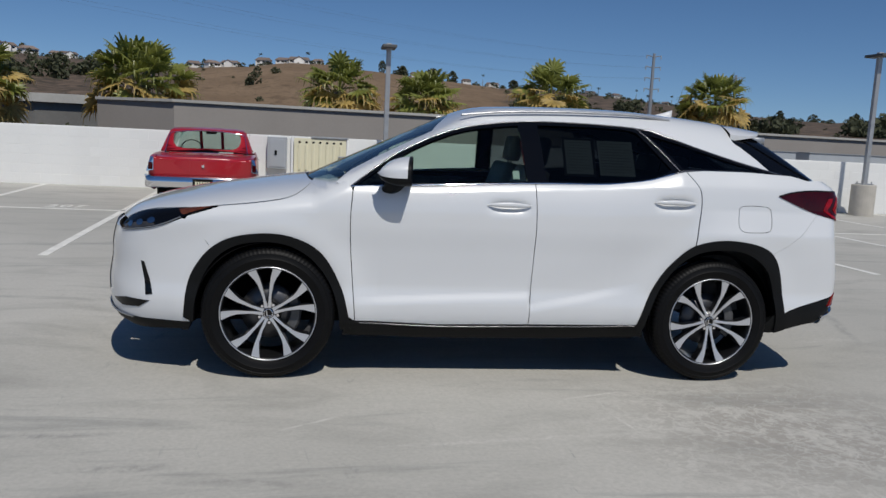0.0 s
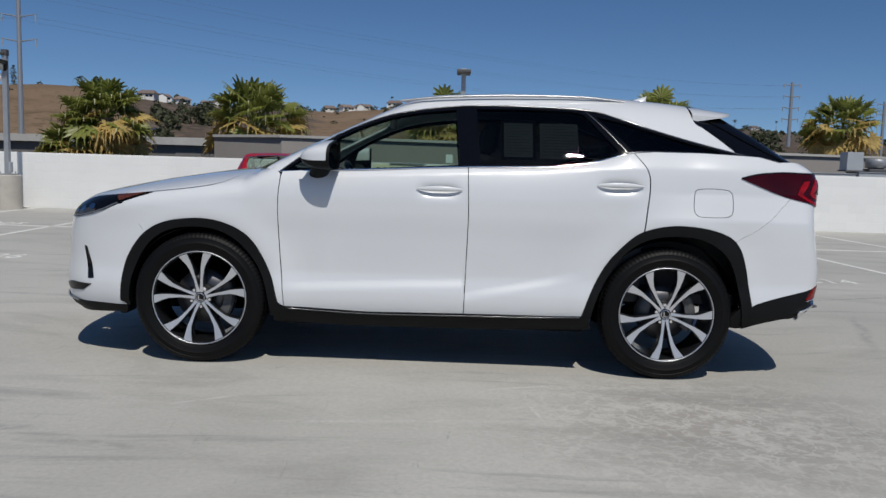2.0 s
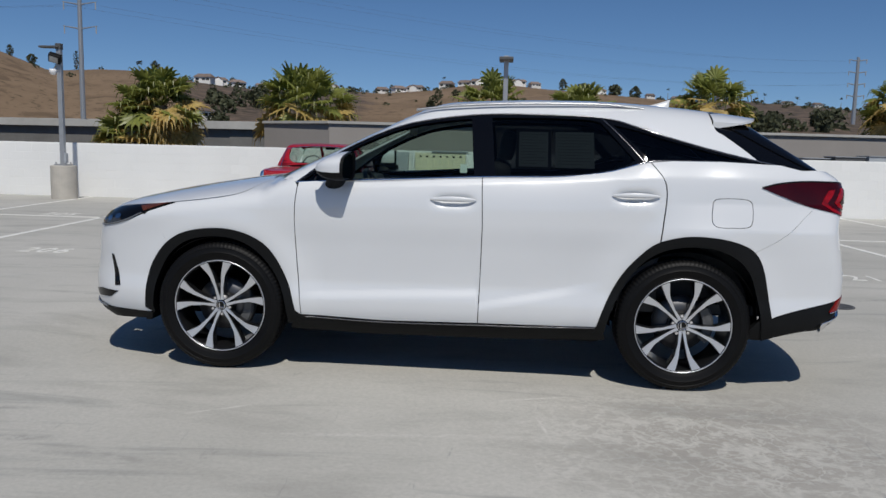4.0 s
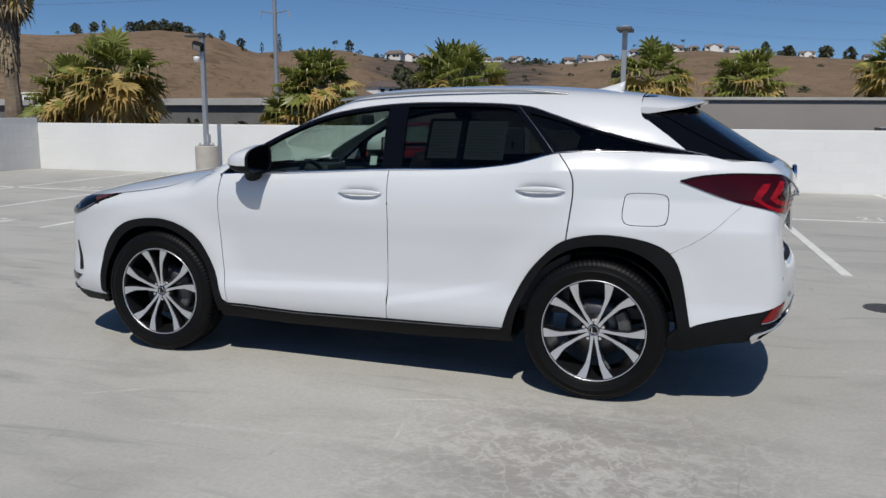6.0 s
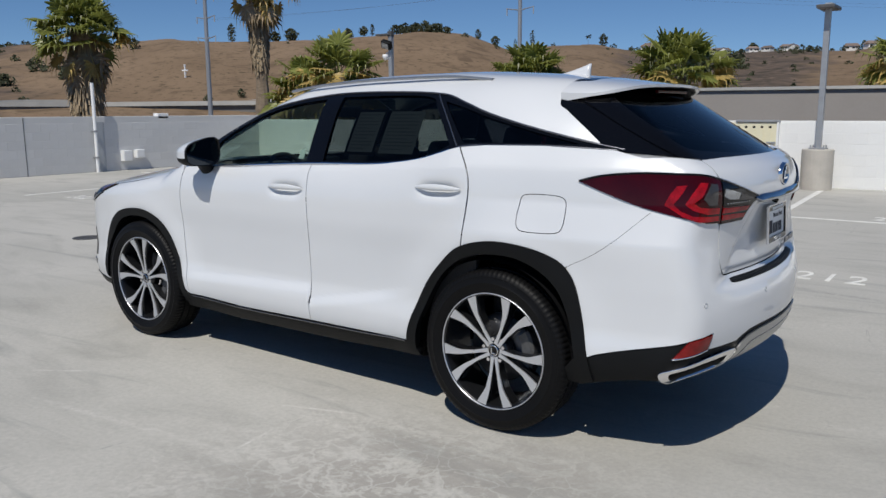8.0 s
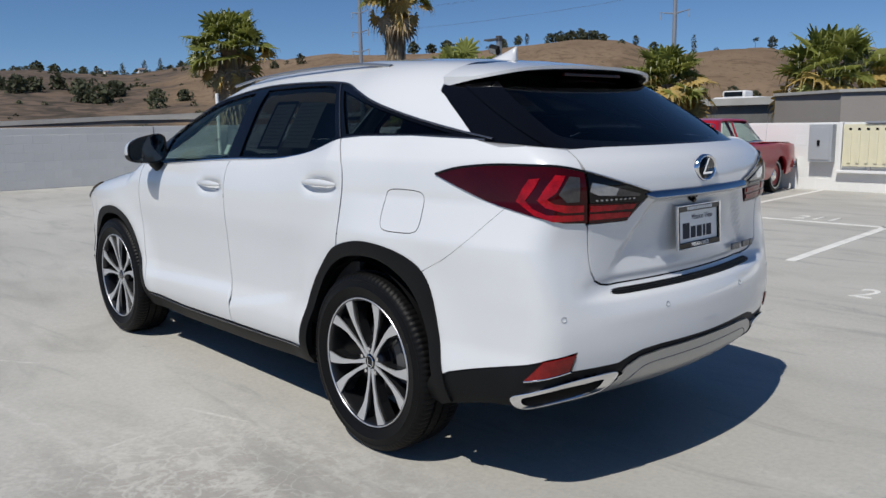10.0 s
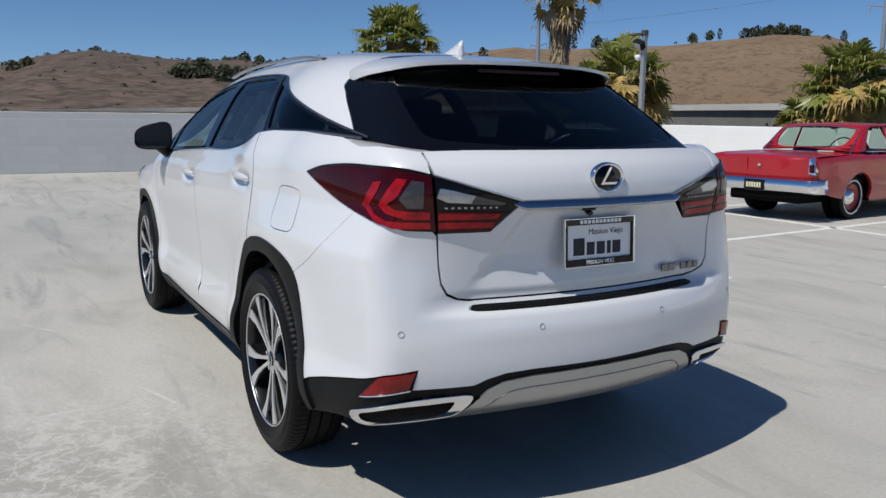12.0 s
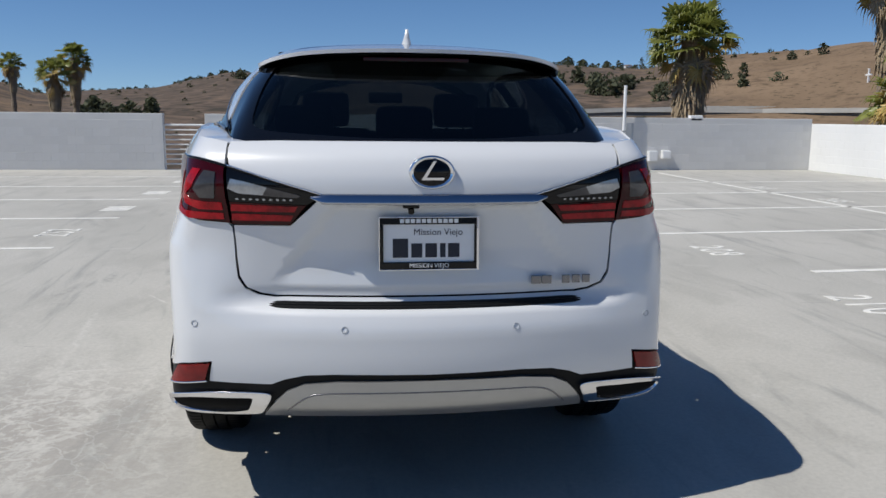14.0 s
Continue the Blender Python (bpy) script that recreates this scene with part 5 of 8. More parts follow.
def spoiler_pt(t, w, drop, inset):
    """A place on the spoiler: t from roof to trailing edge, w across from -1 to 1."""
    e = abs(w) * (1 - inset)
    y = math.copysign(1, w) * 0.615 * e * (1 - 0.03 * t**2)
    xs = 1.583 - 0.012 * e**2
    xe = 1.925 - inset * 0.4 - 0.11 * e**2 - 0.10 * e**12
    x = xs + (xe - xs) * t
    z = float(ROOF(x)) - 0.09 * y**2 - 0.12 * y**4 + 0.010 * t - 0.035 * e**8
    return (x, y, z - drop)


def spoiler_sheet(name, material, label, drops, insets, tmax):
    vs, fs = [], []
    for s in (0, 1):
        for i in range(NU):
            t = tmax * i / (NU - 1)
            for j in range(NV):
                vs.append(spoiler_pt(t, j / (NV - 1) * 2 - 1, drops[s] * (1 if s == 0 else 1 + 2.2 * (1 - t)), insets[s]))
    ix = lambda s, i, j: s * NU * NV + i * NV + j
    for i in range(NU - 1):
        for j in range(NV - 1):
            fs.append((ix(0, i, j), ix(0, i + 1, j), ix(0, i + 1, j + 1), ix(0, i, j + 1)))
            fs.append((ix(1, i, j), ix(1, i, j + 1), ix(1, i + 1, j + 1), ix(1, i + 1, j)))
        fs.append((ix(0, i, 0), ix(1, i, 0), ix(1, i + 1, 0), ix(0, i + 1, 0)))
        fs.append((ix(0, i, NV - 1), ix(0, i + 1, NV - 1), ix(1, i + 1, NV - 1), ix(1, i, NV - 1)))
    for j in range(NV - 1):
        fs.append((ix(0, NU - 1, j), ix(1, NU - 1, j), ix(1, NU - 1, j + 1), ix(0, NU - 1, j + 1)))
    ob = obj(name, vs, fs, material, car, label, True)
    ob.data.set_sharp_from_angle(angle=radians(42))


spoiler_sheet("roof_spoiler", M_PAINT, "white roof spoiler over the rear window", (0.0, 0.014), (0.0, 0.004), 1.0)
spoiler_sheet("spoiler_underside", M_SPOILBLACK, "black spoiler underside", (0.012, 0.019), (0.012, 0.03), 0.965)
bm = bmesh.new()
box(bm, 1.862, 1.880, -0.20, 0.20, 1.548, 1.562, 0.003)
part("high_brake_lamp", bm, M_REDLENS, car, "dark red high brake lamp")
# side fins between spoiler and glass
for s in (-1, 1):
    q = [(1.575, 0.600, 1.515), (1.66, 0.596, 1.520), (1.74, 0.582, 1.522), (1.795, 0.562, 1.520), (1.80, 0.57, 1.49), (1.79, 0.585, 1.44), (1.74, 0.61, 1.42), (1.64, 0.625, 1.455)]
    n = len(q)
    vs = [(x, s * y, z) for x, y, z in q] + [(x, s * (y - 0.05), z) for x, y, z in q]
    fs = [tuple(range(n)), tuple(range(2 * n - 1, n - 1, -1))] + [(k, n + k, n + (k + 1) % n, (k + 1) % n) for k in range(n)]
    obj("spoiler_side_fin", vs, fs, M_SPOILBLACK, car)

# ---- antenna fin, roof rails ----
vs, fs = [], []
for i in range(9):
    t = i / 8
    x = 1.25 + 0.165 * t
    top = 0.005 + 0.064 * t**1.25
    hw = 0.028 * (1 - 0.25 * t)
    base = float(ROOF(x)) - 0.004
    for y, z in ((-hw, 0), (-hw * 0.55, top * 0.45), (-0.005, top * 0.95), (0.005, top * 0.95), (hw * 0.55, top * 0.45), (hw, 0)):
        vs.append((x + 0.012 * (z / 0.08), y, base + z))
for i in range(8):
    for j in range(5):
        fs.append((i * 6 + j, i * 6 + j + 1, i * 6 + j + 7, i * 6 + j + 6))
fs.append(tuple(range(48, 54)))
fs.append((5, 4, 3, 2, 1, 0))
obj("antenna_fin", vs, fs, M_PAINT, car, "white shark-fin antenna", True)
for s in (-1, 1):
    pts = []
    for k in range(25):
        t = k / 24
        x = -0.24 + 1.40 * t
        y = 0.585 - 0.03 * t
        rise = 0.010 * min(1, 6 * t, 6 * (1 - t))
        pts.append((x, s * y, float(ROOF(x)) - 0.09 * y**2 - 0.12 * y**4 - 0.012 + rise))
    vs, fs = [], []
    for x, y, z in pts:
        for a in range(8):
            vs.append((x, y + 0.012 * math.cos(a * math.pi / 4), z + 0.008 * math.sin(a * math.pi / 4)))
    for k in range(24):
        for a in range(8):
            fs.append((k * 8 + a, k * 8 + (a + 1) % 8, k * 8 + 8 + (a + 1) % 8, k * 8 + 8 + a))
    obj("roof_rail", vs, fs, M_SATIN, car, "satin silver roof rail", True)

# ---- mirrors and handles ----
for s in (-1, 1):
    def bulge(u, v):
        """Mirror housing: u round, v from rear to front."""
        r = math.sqrt(max(0.0, 1 - v**2.4))
        c, q = math.cos(u), math.sin(u)
        e = 0.62
        cy, cz = abs(c) ** e * math.copysign(1, c), abs(q) ** e * math.copysign(1, q)
        return (-0.585 - 0.185 * v - 0.018 * cy, s * (0.995 + 0.108 * cy * r), 1.232 + 0.080 * cz * r * (1 - 0.16 * cy) - 0.014 * cy * r - 0.010 * v)

    for nm, mt, lo, hi in (("mirror_cap", M_PAINT, -0.10, math.pi + 0.10), ("mirror_base", M_CLAD, math.pi + 0.10, 2 * math.pi - 0.10), ("mirror_back_rim", M_CLAD, 0.0, 2 * math.pi)):
        vs, fs = [], []
        for i in range(25):
            for j in range(11):
                vs.append(bulge(lo + (hi - lo) * i / 24, j / 10 * 0.10 if nm == "mirror_back_rim" else 0.10 + 0.90 * j / 10))
        for i in range(24):
            for j in range(10):
                fs.append((i * 11 + j, i * 11 + j + 1, (i + 1) * 11 + j + 1, (i + 1) * 11 + j))
        obj(nm, vs, fs, mt, car, "white mirror cap" if mt is M_PAINT else "black mirror base", True)
    ring = [bulge(2 * math.pi * i / 32, 0) for i in range(32)]
    c = np.mean(ring, axis=0)
    vs = [tuple(c + (np.array(p) - c) * k + np.array((d, 0, 0))) for k, d in ((1, 0), (0.93, -0.004), (0.93, -0.012)) for p in ring]
    fs = [(a * 32 + k, a * 32 + (k + 1) % 32, a * 32 + 32 + (k + 1) % 32, a * 32 + 32 + k) for a in range(2) for k in range(32)]
    obj("mirror_rim", vs, fs, M_GLOSSBLACK, car, "")
    obj("mirror_glass", [tuple(c + (np.array(p) - c) * 0.94 + np.array((-0.011, 0, 0))) for p in ring], [tuple(range(32))], mat("mirror_silver", (0.055, 0.062, 0.068), 0.02, metal=1.0, var=0.01) if s < 0 else bpy.data.materials["mirror_silver"], car, "dark mirror glass")
    bm = bmesh.new()
    q = tube(bm, (-0.70, s * 0.86, 1.095), (-0.665, s * 0.955, 1.185), 0.030, 0.038, 14)
    for w_ in q:
        w_.co.x = -0.68 + (w_.co.x + 0.68) * 1.7
    part("mirror_arm", bm, M_CLAD, car)
    for hx, hz in ((0.025, 1.045), (1.085, 1.095)):
        vs, fs = [], []
        P, N = solve_on(f_low, "side", np.linspace(hx - 0.135, hx + 0.135, 21), np.full(21, hz + 0.008))
        base = np.interp(np.arange(21), [0, 20], [P[0, 1], P[-1, 1]])
        for k in range(21):
            t = k / 20
            e = math.sin(math.pi * min(max(t, 0.02), 0.98)) ** 0.5
            for a in range(10):
                b = 2 * math.pi * a / 10
                vs.append((P[k, 0], -s * (base[k] - 0.012 * e - 0.004 + 0.010 * math.cos(b) * e), P[k, 2] + 0.004 * math.sin(math.pi * t) + 0.0165 * math.sin(b) * e))
        for k in range(20):
            for a in range(10):
                fs.append((k * 10 + a, k * 10 + (a + 1) % 10, k * 10 + 10 + (a + 1) % 10, k * 10 + 10 + a))
        obj("door_handle", vs, fs, M_PAINT, car, "white pull door handle", True)

# ---- tailgate details ----
tilt = pose(2.435, 0, 1.168, 90, 0, 90)
v, f = lathe([(0.058, 0.0), (0.064, 0.004), (0.068, 0.006), (0.073, 0.003), (0.075, -0.012)], 48, "z")
ob = obj("emblem_ring", v, f, M_CHROME, car, "chrome oval badge ring", True)
ob.matrix_basis = tilt @ Matrix.Diagonal((1.0, 0.72, 1, 1))
v, f = lathe([(0.0005, 0.001), (0.06, 0.001), (0.062, -0.01)], 48, "z")
ob = obj("emblem_disc", v, f, M_GLOSSBLACK, car, "dark badge disc", True)
ob.matrix_basis = tilt @ Matrix.Diagonal((1.0, 0.72, 1, 1))
bm = bmesh.new()
q = [(-0.034, -0.024), (0.036, -0.024), (0.040, -0.016), (-0.018, -0.016), (0.014, 0.036), (0.004, 0.036)]
a = [bm.verts.new((x, y, 0.005)) for x, y in q]
b = [bm.verts.new((x, y, 0.0)) for x, y in q]
bm.faces.new(a)
for k in range(6):
    bm.faces.new((a[k], b[k], b[(k + 1) % 6], a[(k + 1) % 6]))
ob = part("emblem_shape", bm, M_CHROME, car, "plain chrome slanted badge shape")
ob.matrix_basis = tilt
# licence plate in its dealer frame
plate = empty("plate_frame")
plate.parent = car
pl = pose(2.407, -0.006, 0.937, 90 - 3, 0, 90)
bm = bmesh.new()
for x0, x1, y0, y1 in ((-0.161, 0.161, 0.062, 0.084), (-0.161, 0.161, -0.084, -0.060), (-0.161, -0.148, -0.062, 0.064), (0.148, 0.161, -0.062, 0.064)):
    box(bm, x0, x1, y0, y1, 0.0, 0.012, 0.003)
ob = part("frame_rim", bm, M_GLOSSBLACK, plate, "black dealer plate frame")
ob.matrix_basis = pl
bm = bmesh.new()
for x0, x1, y0, y1 in ((0.1555, 0.163, -0.085, 0.085), (-0.163, -0.160, -0.085, 0.085), (-0.163, 0.163, 0.0835, 0.087), (-0.163, 0.163, -0.087, -0.0835)):
    box(bm, x0, x1, y0, y1, 0.002, 0.0135, 0.001)
ob = part("frame_edge", bm, M_CHROME, plate, "bright chrome frame edge")
ob.matrix_basis = pl
bm = bmesh.new()
box(bm, -0.152, 0.152, -0.076, 0.076, 0.001, 0.004)
ob = part("plate_sheet", bm, M_WHITE, plate, "white dealer plate insert")
ob.matrix_basis = pl
text_mesh("plate_city", "Mission Viejo", 0.030, M_INK, pl @ pose(0.03, 0.036, 0.0045), plate, "", 0.0006)
bm = bmesh.new()
for x0, x1, h in ((-0.118, -0.068, 0.062), (-0.058, -0.022, 0.046), (-0.012, 0.026, 0.046), (0.036, 0.054, 0.046), (0.062, 0.100, 0.046)):
    box(bm, x0, x1, -0.046, -0.046 + h, 0.0035, 0.0055, 0.0008)
ob = part("plate_wordmark", bm, M_INK, plate, "plain dark bars of a wordmark")
ob.matrix_basis = pl
text_mesh("frame_city", "MISSION VIEJO", 0.020, M_WHITE, pl @ pose(0.0, -0.072, 0.0125), plate, "", 0.0006)
bm = bmesh.new()
for k in range(11):
    x = -0.088 + 0.0176 * k
    box(bm, x - 0.0068, x + 0.0068, 0.067, 0.080, 0.0118, 0.0132, 0.0005)
ob = part("frame_name_bars", bm, M_WHITE, plate, "plain white bars of a name")
ob.matrix_basis = pl
for k, wd in enumerate((0.032, 0.034, 0, 0.026, 0.026, 0.026)):
    if wd:
        x = 0.345 + k * 0.036
        bm = bmesh.new()
        box(bm, 2.372 - 0.22 * (x**2 - 0.12) * 0.35, 2.382 - 0.22 * (x**2 - 0.12) * 0.35, x, x + wd, 0.790, 0.818, 0.002)
        part("model_badge_bar", bm, M_TRIM, car, "plain chrome badge bar")
bm = bmesh.new()
box(bm, 2.40, 2.425, -0.092, -0.038, 1.052, 1.064, 0.004)
tube(bm, (2.405, -0.065, 1.052), (2.428, -0.065, 1.042), 0.011, 0.010, 14)
part("rear_camera", bm, M_GLOSSBLACK, car, "black rear camera")

# ---- cabin ----
def seat(name, x, y, w, material=M_SEAT):
    bm = bmesh.new()
    box(bm, x - 0.26, x + 0.26, y - w / 2, y + w / 2, 0.55, 0.72, 0.05)
    box(bm, -0.07, 0.07, -w / 2, w / 2, 0.0, 0.64, 0.05, Matrix.Translation((x + 0.26, y, 0.66)) @ Matrix.Rotation(radians(18), 4, "Y"))
    n = 1 if w < 0.8 else 3
    for k in range(n):
        yy = y + (k - (n - 1) / 2) * 0.45
        box(bm, -0.05, 0.05, -0.13, 0.13, 0.0, 0.19, 0.04, Matrix.Translation((x + 0.47, yy, 1.285 if w < 0.8 else 1.20)) @ Matrix.Rotation(radians(10), 4, "Y"))
        tube(bm, (x + 0.45, yy - 0.05, 1.22), (x + 0.48, yy - 0.05, 1.33), 0.008)
        tube(bm, (x + 0.45, yy + 0.05, 1.22), (x + 0.48, yy + 0.05, 1.33), 0.008)
    part(name, bm, material, car, "pale grey leather seat", True)


seat("front_seat", -0.15, -0.37, 0.52)
seat("front_seat", -0.15, 0.37, 0.52)
seat("rear_bench", 0.78, 0.0, 1.30)
bm = bmesh.new()
box(bm, -1.15, -0.62, -0.78, 0.78, 0.80, 1.09, 0.06)
box(bm, -0.75, -0.55, -0.15, 0.15, 0.95, 1.16, 0.03)
box(bm, -0.80, -0.66, -0.55, -0.20, 1.05, 1.14, 0.03)
part("dashboard", bm, M_CABIN, car, "dark dashboard")
bm = bmesh.new()
m = Matrix.Translation((-0.52, -0.37, 1.03)) @ Matrix.Rotation(radians(65), 4, "Y")
vsw, fsw = [], []
for i in range(32):
    for j in range(8):
        a, b = 2 * math.pi * i / 32, 2 * math.pi * j / 8
        vsw.append(m @ Vector(((0.18 + 0.016 * math.cos(b)) * math.cos(a), (0.18 + 0.016 * math.cos(b)) * math.sin(a), 0.016 * math.sin(b))))
for i in range(32):
    for j in range(8):
        fsw.append((i * 8 + j, ((i + 1) % 32) * 8 + j, ((i + 1) % 32) * 8 + (j + 1) % 8, i * 8 + (j + 1) % 8))
obj("steering_wheel", vsw, fsw, M_CABIN, car, "", True)
box(bm, -0.055, 0.055, -0.075, 0.075, -0.03, 0.015, 0.015, m)
box(bm, -0.015, 0.015, -0.18, 0.18, -0.02, 0.0, 0.005, m)
part("steering_hub", bm, M_CABIN, car)
bm = bmesh.new()
box(bm, -0.34, -0.31, -0.11, 0.11, 1.43, 1.50, 0.015)
part("cabin_mirror", bm, M_CABIN, car)
bm = bmesh.new()
box(bm, -0.95, 2.0, -0.80, 0.80, 0.40, 0.46)
box(bm, 1.25, 2.0, -0.70, 0.70, 0.46, 0.95, 0.03)
part("cabin_floor", bm, M_CABIN, car, "dark cabin carpet")
for s in (-1, 1):
    bm = bmesh.new()
    box(bm, -0.92, 1.25, min(s * 0.80, s * 0.84), max(s * 0.80, s * 0.84), 0.45, 1.12, 0.02)
    part("door_card", bm, M_CABIN, car)
hl_ = [(-0.28, 62), (-0.25, 90), (-0.28, 118), (1.52, 118), (1.55, 90), (1.52, 62)]
panel("headliner", [hl_], "shell", f_green, M_HEADLINER, car, step=(0.1, 5), off=-0.035, rim=0, both=False)
# papers on the rear door glass
for x0, x1, lab in ((0.40, 0.58, "white window sticker sheet"), (0.62, 0.85, "white buyer guide sheet")):
    q = [(x0, 1.26), (x0, 1.475), (x1, 1.475), (x1, 1.26)]
    panel("window_sheet", [q], "side", f_green, M_PAPER, car, step=(0.05, 0.05), off=-0.016, rim=0.001, both=False, label=lab)
    for k in range(11):
        z = 1.455 - 0.0175 * k
        panel("print_bar", [[(x0 + 0.015, z), (x0 + 0.015, z + 0.004), (x1 - 0.02 - 0.05 * (k % 3 == 1), z + 0.004), (x1 - 0.02 - 0.05 * (k % 3 == 1), z)]], "side", f_green, M_PRINT, car, step=(0.06, 0.03), off=-0.0148, rim=0, both=False)
o_ = [(0.385, 1.248), (0.385, 1.487), (0.595, 1.487), (0.595, 1.248)]
i_ = [(0.403, 1.263), (0.403, 1.472), (0.577, 1.472), (0.577, 1.263)]
panel("sheet_border", [o_, i_], "side", f_green, M_INK, car, step=(0.05, 0.05), off=-0.0145, rim=0, both=False, label="dark border of the window sheet")
q = [(0.055, 1.215), (0.055, 1.265), (0.095, 1.265), (0.098, 1.215)]
panel("window_tag", [q], "side", f_green, M_PAPER, car, step=(0.05, 0.05), off=-0.012, rim=0.001, both=False, label="small white tag in the window")

# ---- deck fittings ----
def place(ob, m):
    ob.matrix_basis = m
    return ob


def stall_number(s, x, y, rot=0):
    th_ = tagged(empty("stall_number", (x, y, 0)), "worn white painted stall number on concrete", "number marking", "stall numbers")
    th_.rotation_euler = (0, 0, radians(rot))
    if s:
        for i, ch in enumerate(s):
            text_mesh("painted_digit", ch, 0.52, M_LINE, pose((i - 1) * 0.215, 0, 0.001), th_, "", 0.003, sx=0.72)
    else:
        for k in range(3):
            bm = bmesh.new()
            box(bm, -0.26 + 0.19 * k, -0.12 + 0.19 * k, -0.19, 0.19, -0.001, 0.004)
            part("painted_bar", bm, M_LINE, th_)


for k, s in ((-5, "202"), (-4, "204"), (-3, "206"), (-2, "208"), (-1, "210"), (0, "212"), (1, "214")):
    stall_number(s, 0.85 + 2.42 * k + 1.21, 3.55)
for k, s in ((-5, "203"), (-4, "205"), (-3, "207"), (-1, "211"), (0, "213"), (1, "215")):
    stall_number(s, 0.85 + 2.42 * k + 1.21, 8.05)
for k in range(-5, 0):
    stall_number("252" if k == -2 else "", -1.0 + 2.42 * k + 1.21 + 0.1, -3.5, 180)


def drain(x, y):
    d = tagged(empty("floor_drain", (x, y, 0)), "round cast iron drain cover in the deck", "drain", "drain covers")
    v, f = lathe([(0.165, 0.0), (0.165, 0.006), (0.145, 0.007), (0.145, 0.003)], 32, "z")
    obj("drain_ring", v, f, M_IRON, d)
    v, f = lathe([(0.145, 0.003), (0.0, 0.003)], 32, "z")
    obj("drain_plate", v, f, M_DARK, d)
    for k in range(-4, 5):
        bm = bmesh.new()
        h = math.sqrt(0.145**2 - (0.03 * k) ** 2)
        box(bm, -h, h, 0.03 * k - 0.009, 0.03 * k + 0.009, 0.003, 0.007)
        part("drain_bar", bm, M_IRON, d)


drain(3.36, 1.78)
drain(-5.6, 1.08)


def lamp_post(x, y, h, head, flood=False):
    d = tagged(empty("lamp_post", (x, y, 0)), "galvanised lamp post on a round concrete pedestal", "lamp post", "deck lamps")
    v, f = lathe([(0.0, 0.0), (0.275, 0.0), (0.275, 0.73), (0.262, 0.745), (0.0, 0.745)], 32, "z")
    obj("pedestal", v, f, M_PEDESTAL, d, "cast concrete pedestal").data.polygons.foreach_set("use_smooth", [False] * (32 * 4))
    bm = bmesh.new()
    box(bm, -0.14, 0.14, -0.14, 0.14, 0.745, 0.775, 0.004)
    part("base_plate", bm, M_GALV, d)
    for sx in (-1, 1):
        for sy in (-1, 1):
            bm = bmesh.new()
            tube(bm, (0.11 * sx, 0.11 * sy, 0.76), (0.11 * sx, 0.11 * sy, 0.82), 0.014, seg=6)
            part("anchor_bolt", bm, M_GALV, d)
    bm = bmesh.new()
    box(bm, -0.05, 0.05, -0.05, 0.05, 0.77, h, 0.01)
    part("pole", bm, M_GALV, d)
    bm = bmesh.new()
    if head == "end":
        box(bm, -0.15, 0.15, -0.30, 0.35, h - 0.02, h + 0.045, 0.015)
    else:
        box(bm, -0.42, 0.02, -0.10, 0.10, h - 0.09, h - 0.045, 0.012)
        box(bm, -0.06, 0.06, -0.06, 0.06, h - 0.12, h + 0.01, 0.01)
    part("lamp_head", bm, M_IRON, d, "flat dark grey lamp head")
    if head == "end":
        bm = bmesh.new()
        box(bm, -0.055, 0.055, -0.055, 0.055, h + 0.045, h + 0.09, 0.01)
        part("photocell", bm, M_GREYBOX, d)
    if flood:
        bm = bmesh.new()
        box(bm, -0.13, 0.13, -0.06, 0.06, -0.10, 0.10, 0.02, Matrix.Translation((-0.02, -0.14, h - 0.32)) @ Matrix.Rotation(radians(35), 4, "X") @ Matrix.Rotation(radians(20), 4, "Y"))
        part("floodlight", bm, M_CLAD, d, "black tilted floodlight")
        bm = bmesh.new()
        box(bm, -0.09, 0.09, -0.005, 0.005, -0.07, 0.07, 0.002, Matrix.Translation((-0.02, -0.205, h - 0.36)) @ Matrix.Rotation(radians(35), 4, "X") @ Matrix.Rotation(radians(20), 4, "Y"))
        part("flood_lens", bm, M_CLEARLENS, d)
        v, f = lathe([(0.0, -0.06), (0.05, -0.045), (0.075, 0.0), (0.08, 0.03), (0.08, 0.07), (0.0, 0.08)], 20, "z")
        place(obj("dome_camera", v, f, M_WHITE, d, "white dome camera", True), pose(-0.12, -0.06, h - 0.62))
        bm = bmesh.new()
        tube(bm, (-0.12, -0.05, h - 0.53), (0, 0, h - 0.50), 0.018)
        part("camera_arm", bm, M_WHITE, d)
        bm = bmesh.new()
        box(bm, 0.05, 0.09, -0.06, 0.06, 0.80, 1.02, 0.01)
        part("junction_box", bm, M_GREYBOX, d)
    return d


lamp_post(0.26, 11.95, 3.24, "end")
lamp_post(-9.55, 11.55, 3.40, "arm", True)
lamp_post(11.75, 11.75, 3.75, "end")

# ---- fittings on the walls ----
ub = tagged(empty("utility_box", (-2.08, 12.4, 0)), "grey steel utility cabinet on the white wall", "utility box")
bm = bmesh.new()
box(bm, -0.21, 0.21, -0.19, -0.003, 0.53, 1.22, 0.01)
part("cabinet", bm, M_GREYBOX, ub)
bm = bmesh.new()
box(bm, -0.17, 0.17, -0.203, -0.19, 0.57, 1.17, 0.008)
part("cabinet_door", bm, M_GREYBOX, ub)
bm = bmesh.new()
box(bm, -0.05, 0.0, -0.222, -0.2, 0.83, 0.93, 0.005)
part("latch", bm, M_CLAD, ub)
gp = tagged(empty("steel_gate_panel", (-1.15, 12.4, 0)), "cream painted ribbed steel gate panel on the wall", "gate panel")
bm = bmesh.new()
box(bm, -0.57, 0.57, -0.075, -0.055, 0.46, 1.215, 0.004)
